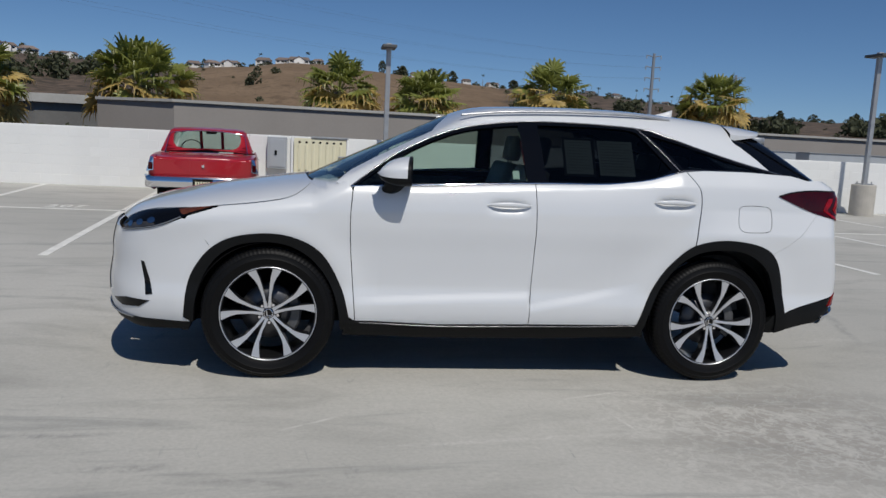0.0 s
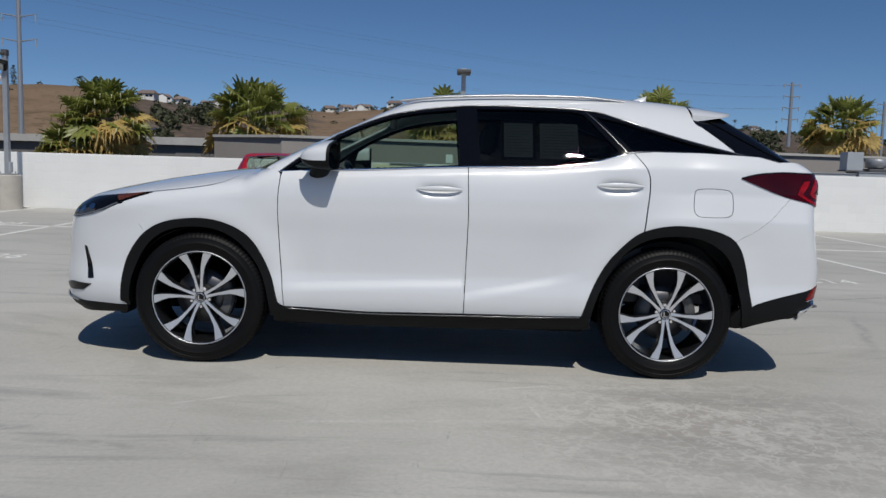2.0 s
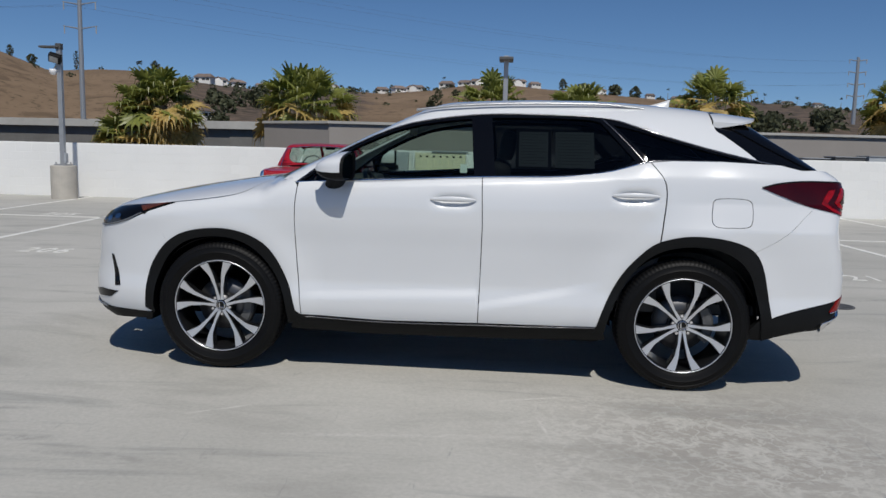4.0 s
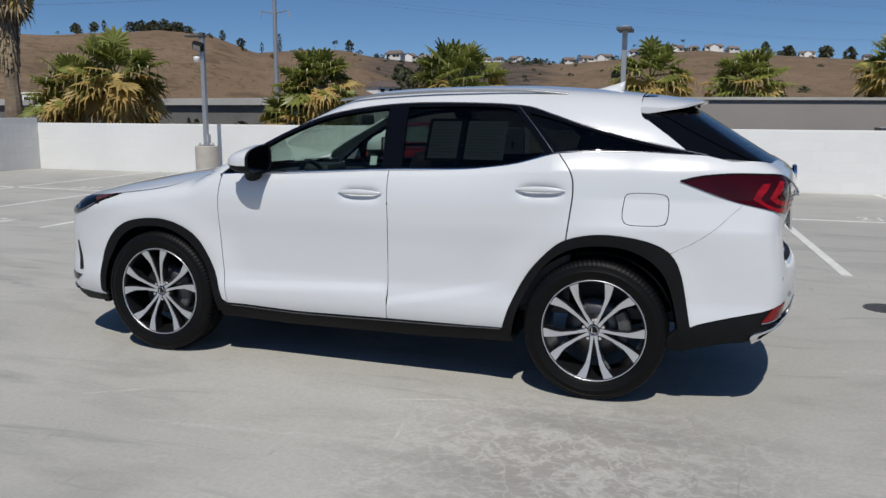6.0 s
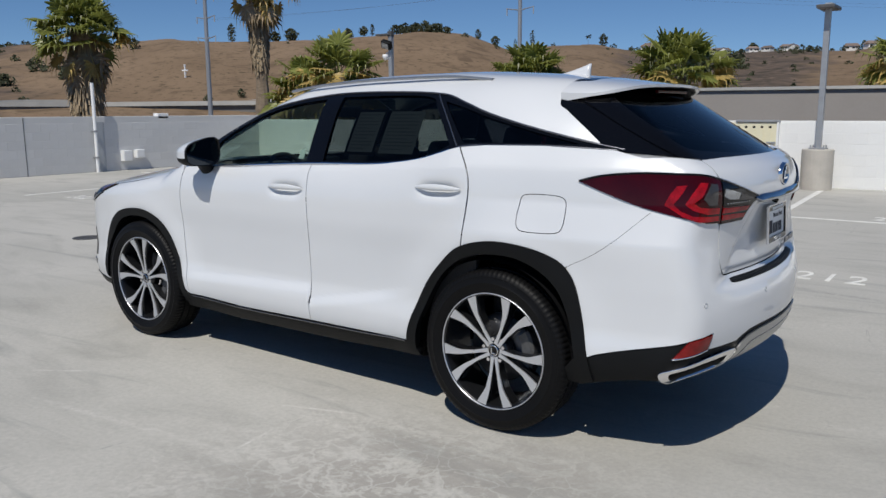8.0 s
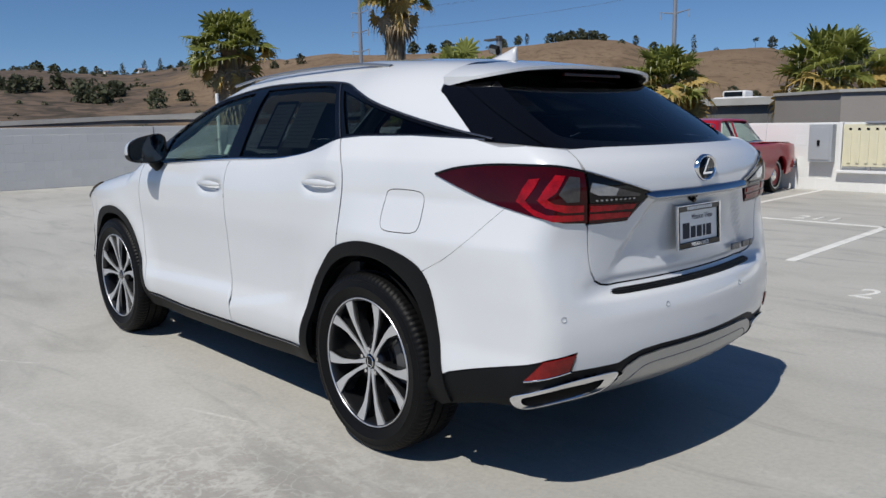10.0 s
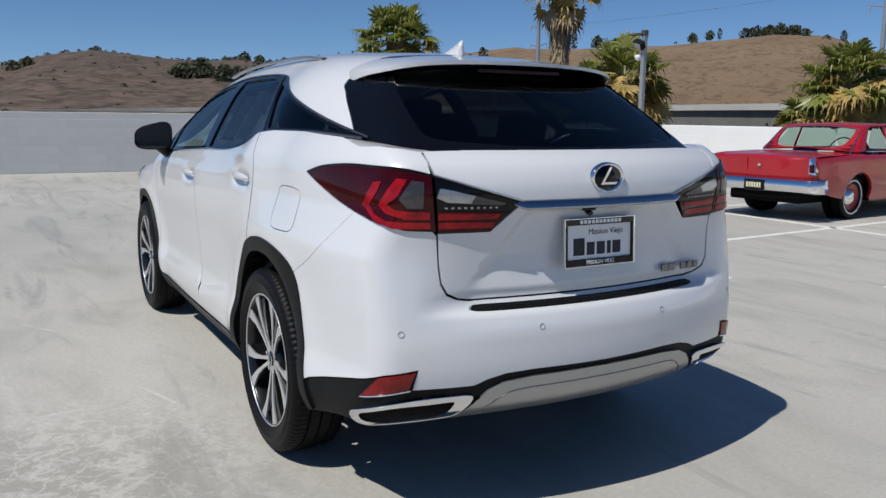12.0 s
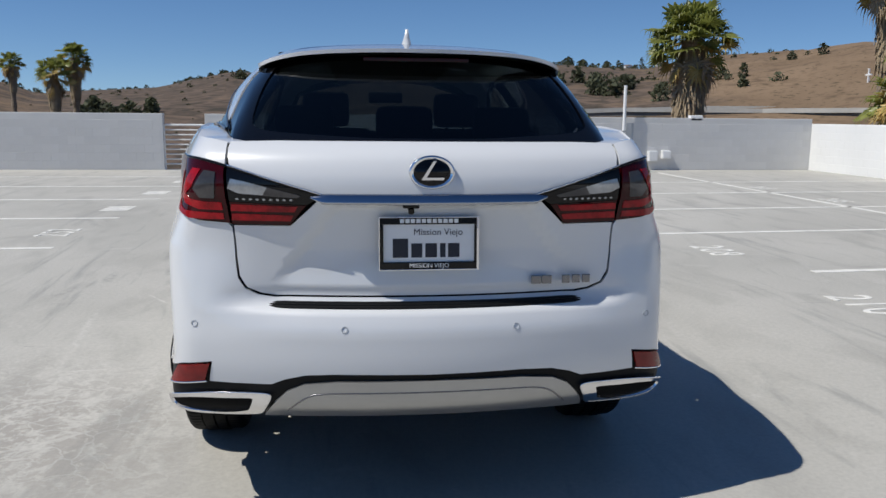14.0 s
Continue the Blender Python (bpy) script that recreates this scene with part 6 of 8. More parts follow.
part("sheet", bm, M_CREAMPANEL, gp)
for k in range(7):
    x = -0.45 + 0.15 * k
    bm = bmesh.new()
    box(bm, x - 0.03, x + 0.03, -0.098, -0.074, 0.52, 1.08, 0.01)
    part("rib", bm, M_CREAMPANEL, gp)
    bm = bmesh.new()
    box(bm, x - 0.025, x + 0.025, -0.079, -0.072, 1.11, 1.15)
    part("slot", bm, M_DARK, gp)
for nm, a in (("frame_left", (-0.63, -0.585, -0.10, -0.003, 0.36, 1.26)), ("frame_sill", (-0.66, 0.60, -0.12, -0.003, 0.34, 0.39)), ("frame_top", (-0.2, 0.62, -0.10, -0.003, 1.225, 1.265)), ("hinge_post", (0.575, 0.61, -0.10, -0.003, 0.40, 1.22))):
    bm = bmesh.new()
    box(bm, *a, 0.006)
    part("frame_bar", bm, M_WHITE if nm != "frame_top" else M_GALV, gp)
bm = bmesh.new()
box(bm, 0.40, 0.56, -0.115, -0.08, 0.82, 0.85, 0.004)
box(bm, 0.50, 0.54, -0.115, -0.08, 0.70, 0.84, 0.004)
part("latch", bm, M_GALV, gp)
bm = bmesh.new()
box(bm, -0.12, -0.08, -0.095, -0.06, 0.38, 0.46, 0.004)
part("drop_bolt", bm, M_GALV, gp)
pp = tagged(empty("vent_pipe", (-15.38, 7.05, 0)), "white painted vent pipe strapped to the grey wall", "pipe")
bm = bmesh.new()
tube(bm, (0, 0, 0.0), (0, 0, 2.2), 0.042, seg=16)
part("pipe", bm, M_WHITE, pp)
for z in (0.35, 1.0):
    bm = bmesh.new()
    box(bm, -0.12, 0.05, -0.055, 0.055, z, z + 0.04, 0.005)
    part("strap", bm, M_GALV, pp)
# thin grey plate added for the darker band on the wall beside the pipe
bm = bmesh.new()
box(bm, -0.119, -0.10, 0.10, 0.30, 0.0, 1.24, 0.003)
part("cover_strip", bm, M_GREYBOX, pp, "thin grey plate added for a darker band on the wall")
for y0, y1, z0, z1 in ((7.76, 8.0, 0.24, 0.51), (8.14, 8.37, 0.31, 0.52)):
    ob = tagged(empty("wall_box", (-15.5, (y0 + y1) / 2, 0)), "small white junction box on the grey wall", "wall box", "wall boxes")
    bm = bmesh.new()
    box(bm, 0.002, 0.16, y0 - (y0 + y1) / 2, y1 - (y0 + y1) / 2, z0, z1, 0.012)
    part("housing", bm, M_WHITE, ob)
    bm = bmesh.new()
    box(bm, 0.158, 0.168, y0 - (y0 + y1) / 2 + 0.02, y1 - (y0 + y1) / 2 - 0.02, z0 + 0.02, z1 - 0.02, 0.004)
    part("cover", bm, M_WHITE, ob)
# a white loudspeaker box on the wall top; it is no lamp
wl = tagged(empty("wall_light", (-15.6, 9.1, WH)), "white speaker sitting on top of the wall", "wall light")
bm = bmesh.new()
box(bm, -0.10, 0.10, -0.17, 0.17, 0.05, 0.20, 0.02)
part("housing", bm, M_WHITE, wl)
bm = bmesh.new()
box(bm, -0.05, 0.05, 0.04, 0.12, 0.0, 0.06, 0.005)
part("bracket", bm, M_GALV, wl)
rl = tagged(empty("railing", (-15.6, -4.15, 0)), "white pipe railing in the wall gap", "railing")
for y in (-0.5, 0.5):
    bm = bmesh.new()
    tube(bm, (0, y, 0), (0, y, 1.12), 0.025)
    part("post", bm, M_WHITE, rl)
for k in range(9):
    bm = bmesh.new()
    tube(bm, (0, -0.55, 0.14 + 0.12 * k), (0, 0.55, 0.14 + 0.12 * k), 0.016 if k < 8 else 0.024)
    part("rail", bm, M_WHITE, rl)

# ---- buildings and bridge beyond the wall ----
def prism(name, plan, z0, z1, material, parent=None, label=""):
    n = len(plan)
    vs = [(x, y, z0) for x, y in plan] + [(x, y, z1) for x, y in plan]
    fs = [tuple(range(n))[::-1], tuple(range(n, 2 * n))] + [(k, (k + 1) % n, n + (k + 1) % n, n + k) for k in range(n)]
    return obj(name, vs, fs, material, parent, label)


lb = tagged(empty("parking_building"), "grey-beige stucco building with a pale parapet coping", "building")
plan = [(-9.5, 26.3), (-6.35, 24.2), (2.7, 26.2), (60, 38.0), (60, 52), (-9.5, 42)]
prism("facade", plan, -8, 2.12, M_BEIGE, lb)
prism("coping", [(-9.56, 26.25), (-6.4, 24.1), (2.7, 26.1), (60.1, 37.9), (60.1, 52.1), (-9.56, 42.1)], 2.12, 2.22, M_BRIDGE, lb, "pale concrete coping")
pr = tagged(empty("plant_building"), "low grey-beige plant building just beyond the parapet", "building")
prism("facade", [(5.0, 19.0), (34.0, 19.0), (34.0, 23.0), (5.0, 23.0)], -8, 0.98, M_BEIGE, pr)
prism("roof_slab", [(4.9, 18.9), (34.1, 18.9), (34.1, 23.1), (4.9, 23.1)], 0.98, 1.05, M_BRIDGE, pr)
for x0, x1, h_, dark in ((6.6, 7.6, 0.16, 1), (8.4, 9.3, 0.16, 1), (9.5, 10.3, 0.20, 1), (10.45, 11.35, 0.26, 1), (11.45, 12.9, 0.30, 0), (13.0, 15.1, 0.36, 0), (15.6, 19.6, 0.36, 0), (20.2, 24.0, 0.34, 0)):
    d_ = tagged(empty("roof_duct", ((x0 + x1) / 2, 20.4, 1.05)), "dark louvred roof vent tray" if dark else "pale grey sheet metal roof duct", "roof duct", "roof ducts")
    bm = bmesh.new()
    w_ = (x1 - x0) / 2
    box(bm, -w_, w_, -0.45, 0.45, 0.0, h_, 0.015)
    part("casing", bm, M_IRON if dark else M_GREYBOX, d_)
    bm = bmesh.new()
    box(bm, -w_ - 0.02, w_ + 0.02, -0.48, 0.48, h_, h_ + 0.025, 0.006)
    part("cover", bm, M_GALV, d_)
ru = tagged(empty("roof_unit", (12.95, 20.4, 1.44)), "grey-green steel cabinet standing on the roof duct", "roof unit")
bm = bmesh.new()
box(bm, -0.26, 0.26, -0.25, 0.25, 0.0, 0.62, 0.012)
part("cabinet", bm, M_GREYBOX, ru)
bm = bmesh.new()
box(bm, -0.30, 0.30, -0.29, 0.29, 0.0, 0.04, 0.006)
part("base_plate", bm, M_IRON, ru)
rd = tagged(empty("roof_fan", (13.75, 20.4, 1.44)), "pale drum-shaped roof fan on a dark base", "roof fan")
v, f = lathe([(0.0, 0.42), (0.30, 0.42), (0.33, 0.38), (0.33, 0.14), (0.0, 0.14)], 24, "z")
obj("drum", v, f, M_GALV, rd, "pale galvanised drum", True)
bm = bmesh.new()
box(bm, -0.38, 0.38, -0.34, 0.34, 0.0, 0.10, 0.02)
tube(bm, (0, 0, 0.1), (0, 0, 0.15), 0.24, seg=16)
part("base", bm, M_IRON, rd)
br = tagged(empty("road_bridge"), "long concrete road bridge with pale parapet and dark girder", "bridge")
line = [(1.5 + 1.5 * (x - 1.5), -4 + 1.5 * (y + 4), 1.42 + 1.5 * (z - 1.42)) for x, y, z in ((110, 70, 2.6), (30, 54, 2.6), (0, 48, 2.6), (-16, 42, 2.55), (-57, 48, 2.55))] + [(-105.6, 60.4, 3.0), (-114.4, 42.8, 3.05), (-120.8, 22.0, 2.2), (-123.4, 0.4, 1.6)]


def ribbon(name, off, z0, z1, width, material, label=""):
    vs, fs = [], []
    for x, y, z in line:
        for dy, zz in ((0, z0), (0, z1), (width, z1), (width, z0)):
            vs.append((x, y + off + dy, z + zz))
    for k in range(len(line) - 1):
        for j in range(4):
            a, b = k * 4 + j, k * 4 + (j + 1) % 4
            fs.append((a, b, b + 4, a + 4))
    obj(name, vs, fs, material, br, label)


ribbon("parapet", 0.0, -0.63, 0.0, 0.3, M_BRIDGE, "pale concrete parapet")
ribbon("far_parapet", 12.0, -0.63, 0.38, 0.3, M_BRIDGE)
# girder under the parapet, its shade painted in by the darker concrete
ribbon("girder", 0.5, -2.6, -0.63, 11.5, M_BRIDGESHADE, "concrete girder with its shade put into a darker colour")
for x in (-110, -105, -80, -62, -30):
    bm = bmesh.new()
    y = float(np.interp(-x, [-p[0] for p in line], [p[1] for p in line]))
    box(bm, x - 0.8, x + 0.8, y + 3.2, y + 6, -9, 1.0)
    part("pier", bm, M_BRIDGE, br)


def vehicle(name, x, y, z, L, H, W, rv):
    v = tagged(empty(name, (x, y, z)), "white motorhome driving lane parked on the bridge" if rv else "white car on the bridge deck", "motorhome" if rv else "car")
    bm = bmesh.new()
    if rv:
        box(bm, -L / 2, L / 2 - 0.9, -W / 2, W / 2, 0.5, H, 0.15)
        box(bm, L / 2 - 1.4, L / 2 - 0.2, -W / 2 + 0.05, W / 2 - 0.05, H - 1.0, H - 0.05, 0.2)
        box(bm, L / 2 - 1.2, L / 2 + 0.5, -W / 2 + 0.1, W / 2 - 0.1, 0.45, 1.5, 0.2)
    else:
        box(bm, -L / 2, L / 2, -W / 2, W / 2, 0.3, 0.85, 0.15)
        box(bm, -L / 2 + 0.9, L / 2 - 1.3, -W / 2 + 0.1, W / 2 - 0.1, 0.8, H, 0.2)
    part("body", bm, M_WHITE, v)
    bm = bmesh.new()
    if rv:
        box(bm, -0.3, 0.7, -W / 2 - 0.01, -W / 2 + 0.1, 1.5, 2.1, 0.02)
    else:
        box(bm, -L / 2 + 1.1, L / 2 - 1.6, -W / 2 + 0.085, W / 2 - 0.085, 0.9, H - 0.1, 0.05)
    part("window", bm, M_GLOSSBLACK, v)
    for dx in (-L * 0.3, L * 0.3):
        bm = bmesh.new()
        tube(bm, (dx, -W / 2, 0.33), (dx, -W / 2 + 0.25, 0.33), 0.33, seg=16)
        part("wheel", bm, M_RUBBER, v)


vehicle("motorhome", -85.1, 82.0, 1.6, 5.4, 2.7, 2.2, True)
vehicle("bridge_car", -34, 71.5, 2.5, 4.6, 1.45, 1.8, False)


# ---- terrain ----
AZ = [-180, -150, -120, -111, -109, -106, -102, -100, -97, -95, -92, -89, -86, -83, -80, -77, -74, -71, -68, -66, -63.4, -58, -54, -48, -44, -39, -37, -34, -31, -28, -25, -22, -18, -13, -9, -6, -3, 0, 5, 9, 12, 15, 21, 28, 34, 38, 60, 90, 130, 180]
EL = [1.5, 1.8, 2.4, 2.0, 1.3, 1.5, 1.7, 2.2, 2.85, 2.76, 2.72, 2.5, 3.45, 3.9, 3.6, 3.45, 3.6, 3.4, 3.4, 3.7, 4.2, 4.5, 4.9, 4.85, 5.05, 5.5, 5.65, 5.3, 4.2, 4.5, 4.5, 3.9, 3.55, 3.7, 3.55, 3.85, 4.3, 4.35, 3.9, 3.6, 3.3, 3.4, 2.9, 2.1, 1.8, 2.1, 2.0, 1.6, 1.5, 1.5]
RR = spl([-180, -112, -104, -84, -76, -66, -56, -34, -26, -14, 0, 14, 30, 180], [500, 240, 520, 480, 430, 330, 235, 225, 250, 380, 330, 400, 520, 520])
EYE0 = (1.5, -4.0, 1.42)


def ground_z(r, az):
    """Height of the land at a distance and bearing from the middle of the deck."""
    ridge = float(RR(az))
    top = 1.42 + ridge * math.tan(radians(float(np.interp(az, AZ, EL))))
    if r < 50:
        return -7.0
    if r < 120:
        return -7.0 + 8.0 * (r - 50) / 70
    t = (r - 120) / (ridge - 120)
    if t <= 1:
        s = 0.5 * t + 0.5 * (1 - (1 - t) ** 2)
        fold = math.sin(az * 0.9 + r * 0.03) + 0.7 * math.sin(az * 1.7 - r * 0.02 + 1.3) + 0.3 * math.sin(az * 3.3 + r * 0.03 + 0.4)
        return 1.0 + (top - 1.0) * s + 0.16 * fold * t * (1 - t) * 4
    return top - (r - ridge) * 0.06


def at_bearing(r, az):
    a = radians(az)
    return (EYE0[0] + r * math.sin(a), EYE0[1] + r * math.cos(a))


def terrain_material():
    m = bpy.data.materials.new("dry_grass_hills")
    m.use_nodes = True
    nt = m.node_tree
    nd, ln = nt.nodes, nt.links
    b = nd["Principled BSDF"]
    b.inputs["Roughness"].default_value = 1.0
    b.inputs["Specular IOR Level"].default_value = 0.1
    tc = nd.new("ShaderNodeTexCoord")
    at = nd.new("ShaderNodeAttribute")
    at.attribute_name = "green"

    def nz(s, d=6, dist=0.0):
        n = nd.new("ShaderNodeTexNoise")
        n.inputs["Scale"].default_value = s
        n.inputs["Detail"].default_value = d
        n.inputs["Distortion"].default_value = dist
        ln.new(tc.outputs["Object"], n.inputs["Vector"])
        return n.outputs["Fac"]

    def mixc(fac, a, c):
        x = nd.new("ShaderNodeMix")
        x.data_type = "RGBA"
        ln.new(fac, x.inputs["Factor"])
        for s, v in (("A", a), ("B", c)):
            if isinstance(v, tuple):
                x.inputs[s].default_value = (*v, 1)
            else:
                ln.new(v, x.inputs[s])
        return x.outputs["Result"]

    def rng(src, a, c):
        r = nd.new("ShaderNodeMapRange")
        r.inputs["From Min"].default_value, r.inputs["From Max"].default_value = a, c
        ln.new(src, r.inputs["Value"])
        return r.outputs["Result"]

    c = mixc(rng(nz(0.03, 8, 0.6), 0.35, 0.65), (0.166, 0.116, 0.075), (0.215, 0.152, 0.100))
    c = mixc(rng(nz(0.18, 8, 1.0), 0.52, 0.68), c, (0.125, 0.088, 0.058))
    c = mixc(rng(nz(0.9, 5, 0.6), 0.56, 0.68), c, (0.095, 0.072, 0.046))
    g = mixc(rng(nz(0.22, 9, 1.2), 0.38, 0.62), (0.058, 0.049, 0.039), (0.140, 0.103, 0.080))
    add = nd.new("ShaderNodeMath")
    add.operation = "ADD"
    ln.new(at.outputs["Fac"], add.inputs[0])
    ln.new(nz(0.07, 6), add.inputs[1])
    c = mixc(rng(add.outputs[0], 0.85, 1.1), c, g)
    ln.new(c, b.inputs["Base Color"])
    return m


M_HILL = terrain_material()
GREEN = spl([-180, -114, -112, -106, -102, -96, -86, -80, -74, -64, -58, -26, -23, -14, -11, -8, 9, 13, 17, 180], [0.6, 0.5, 0.5, 0.68, 0.76, 0.70, 0.70, 0.74, 0.68, 0.45, 0.05, 0.0, 0.5, 0.75, 0.5, 0.05, 0.05, 0.5, 0.8, 0.8])
radii = [0, 20, 50, 60, 75, 90, 110, 130, 150, 175, 200, 225, 250, 280, 310, 345, 380, 420, 460, 500, 540, 640, 900, 1600, 3500]
azs = np.linspace(-180, 180, 901)[:-1]
vs, cols = [], []
for r in radii:
    for az in azs:
        x, y = at_bearing(r, az)
        vs.append((x, y, ground_z(r, az) if r < 700 else ground_z(640, az) - (r - 640) * 0.02 - 2))
        gv = float(GREEN(az))
        if -60 < az < -24 and r < 120:
            gv += 0.25
        cols.append(gv + (0.3 if r < 75 else 0))
n = len(azs)
fs = [(i * n + j, i * n + (j + 1) % n, (i + 1) * n + (j + 1) % n, (i + 1) * n + j) for i in range(len(radii) - 1) for j in range(n)]
land = obj("ground", vs, [f[::-1] for f in fs], M_HILL, None, "", True)
attr = land.data.attributes.new("green", "FLOAT", "POINT")
attr.data.foreach_set("value", cols)
tagged(land, "dry brown grass hills with dark scrub", "hills", kind="structure")

# ---- scrub, trees and houses on the hills ----
rs = random.Random(5)


def clump(vs, fs, cx, cy, cz, w, h, n, leaf):
    """A ragged shrub or tree crown of many small leaf clumps."""
    for _ in range(n):
        a, u = rs.uniform(0, 6.283), rs.random() ** 0.45
        p = rs.uniform(-0.15, 1.0)
        rr = w * u * math.sqrt(max(0.08, 1 - (2 * max(p, 0) - 0.75) ** 2 * 0.75)) * rs.uniform(0.7, 1.1)
        c = Vector((cx + rr * math.cos(a), cy + rr * math.sin(a), cz + h * p))
        d1 = Vector((rs.uniform(-1, 1), rs.uniform(-1, 1), rs.uniform(-1, 1))).normalized() * leaf * rs.uniform(0.6, 1.3)
        d2 = Vector((rs.uniform(-1, 1), rs.uniform(-1, 1), rs.uniform(-1, 1))).normalized() * leaf * rs.uniform(0.6, 1.3)
        k = len(vs)
        vs.extend([c - d1, c + d2, c + d1, c - d2])
        fs.append((k, k + 1, k + 2, k + 3))


vs, fs = [], []
for _ in range(1500):
    az = rs.uniform(-116, 45)
    gv = float(GREEN(az))
    if rs.random() > 0.07 + gv * 1.1:
        continue
    ridge = float(RR(az))
    r = 60 + (ridge - 55) * rs.random() ** 0.8
    x, y = at_bearing(r, az)
    w = rs.uniform(0.25, 1.0) * (0.6 + r / 400) * (1.5 if rs.random() < 0.15 else 1.0)
    if az < -75:
        w *= 0.7
    clump(vs, fs, x, y, ground_z(r, az) - 0.2, w, w * rs.uniform(0.7, 1.2), 46, w * 0.26)
# tree groups seen on the slopes
for az, r, w, h, k in ((-65, 150, 4.0, 4, 3), (-61, 160, 3.5, 4, 3), (-70, 170, 6, 5, 5), (-73, 180, 6, 5, 4), (-77, 200, 7, 5, 4), (-104, 120, 4.5, 4.5, 5), (-101, 130, 3.5, 3.5, 3), (-7, 200, 3.5, 3.5, 2), (-4.5, 210, 3, 3.5, 2), (-58, 190, 3, 3, 2), (-22, 140, 4, 4, 3), (-25, 130, 3, 4, 2), (16, 160, 6, 6, 5), (20, 170, 6, 5, 5), (25, 180, 6, 5, 5), (30, 180, 7, 5, 6), (36, 190, 7, 6, 6), (13, 180, 4, 5, 3), (-17, 190, 6, 5, 6), (-20, 170, 5, 5, 4), (-46, 120, 2, 1.6, 2), (-51, 125, 2, 2, 2), (-88, 240, 5, 4, 3), (-95, 260, 5, 4, 4)):
    for _ in range(k):
        a2, r2 = az + rs.uniform(-1.6, 1.6), r * rs.uniform(0.92, 1.08)
        x, y = at_bearing(r2, a2)
        clump(vs, fs, x, y, ground_z(r2, a2), w * rs.uniform(0.3, 0.55), h * rs.uniform(0.4, 0.75), 160, w * 0.09)
# scrub and low trees crowding the ridge where it is green or built on
for _ in range(520):
    az = rs.uniform(-116, 45)
    dense = 0.9 if -23 < az < -9 or 10 < az < 45 or -80 < az < -62 else 0.35 if az > -9 or az < -80 else 0.05
    if rs.random() > dense:
        continue
    r = float(RR(az)) * rs.uniform(0.88, 1.0)
    x, y = at_bearing(r, az)
    w = rs.uniform(0.5, 1.7) * r / 300
    clump(vs, fs, x, y, ground_z(r, az) - 0.3 * w, w, w * rs.uniform(0.8, 1.5), 60, w * 0.24)
# the oak grove on the round hilltop
for k in range(16):
    az = -38.9 + 3.6 * k / 15 + rs.uniform(-0.12, 0.12)
    r = float(RR(az)) * rs.uniform(0.965, 1.0)
    x, y = at_bearing(r, az)
    w = rs.uniform(1.0, 1.9)
    clump(vs, fs, x, y, ground_z(r, az) - 0.2, w, w * rs.uniform(0.9, 1.4), 120, w * 0.22)
# bushes under the bridge and beyond the wall
for _ in range(150):
    x = rs.uniform(-75, 5)
    y = float(np.interp(-x, [-p[0] for p in line], [p[1] for p in line])) - rs.uniform(2, 9)
    clump(vs, fs, x, y, -7, rs.uniform(1.5, 3), rs.uniform(5.2, 7.9), 90, 0.42)
tagged(obj("hill_scrub", vs, fs, M_LEAF), "dark green scrub and bushes scattered over dry hills", "shrubs", kind="stuff")
# ridge trees with trunks
def ridge_tree(az, h, w, tall):
    h, w = h * rs.uniform(0.45, 0.8), w * rs.uniform(0.5, 0.8)
    r = float(RR(az)) * 0.985
    x, y = at_bearing(r, az)
    z = ground_z(r, az)
    t = tagged(empty("ridge_tree", (x, y, z)), "dark tree standing on the hill ridge", "tree", "ridge trees")
    bm = bmesh.new()
    tube(bm, (0, 0, -0.5), (0, 0, h * 0.6), 0.12 * h / 4, 0.05 * h / 4, 6)
    part("trunk", bm, M_TRUNK, t)
    v, f = [], []
    if tall == 2:
        for k in range(26):
            a = 6.283 * k / 26 + rs.uniform(-0.2, 0.2)
            d = rs.uniform(-0.5, 0.7)
            p = Vector((0, 0, h * 0.85))
            q = p + Vector((math.cos(a) * w * math.cos(d), math.sin(a) * w * math.cos(d), w * math.sin(d)))
            s = Vector((-math.sin(a), math.cos(a), 0)) * w * 0.22
            i = len(v)
            v.extend([p, (p + q) / 2 + s, q, (p + q) / 2 - s])
            f.append((i, i + 1, i + 2, i + 3))
    else:
        clump(v, f, 0, 0, h * 0.08, w, h * 0.9, 170, w * 0.24)
    obj("crown", v, f, M_LEAF, t)


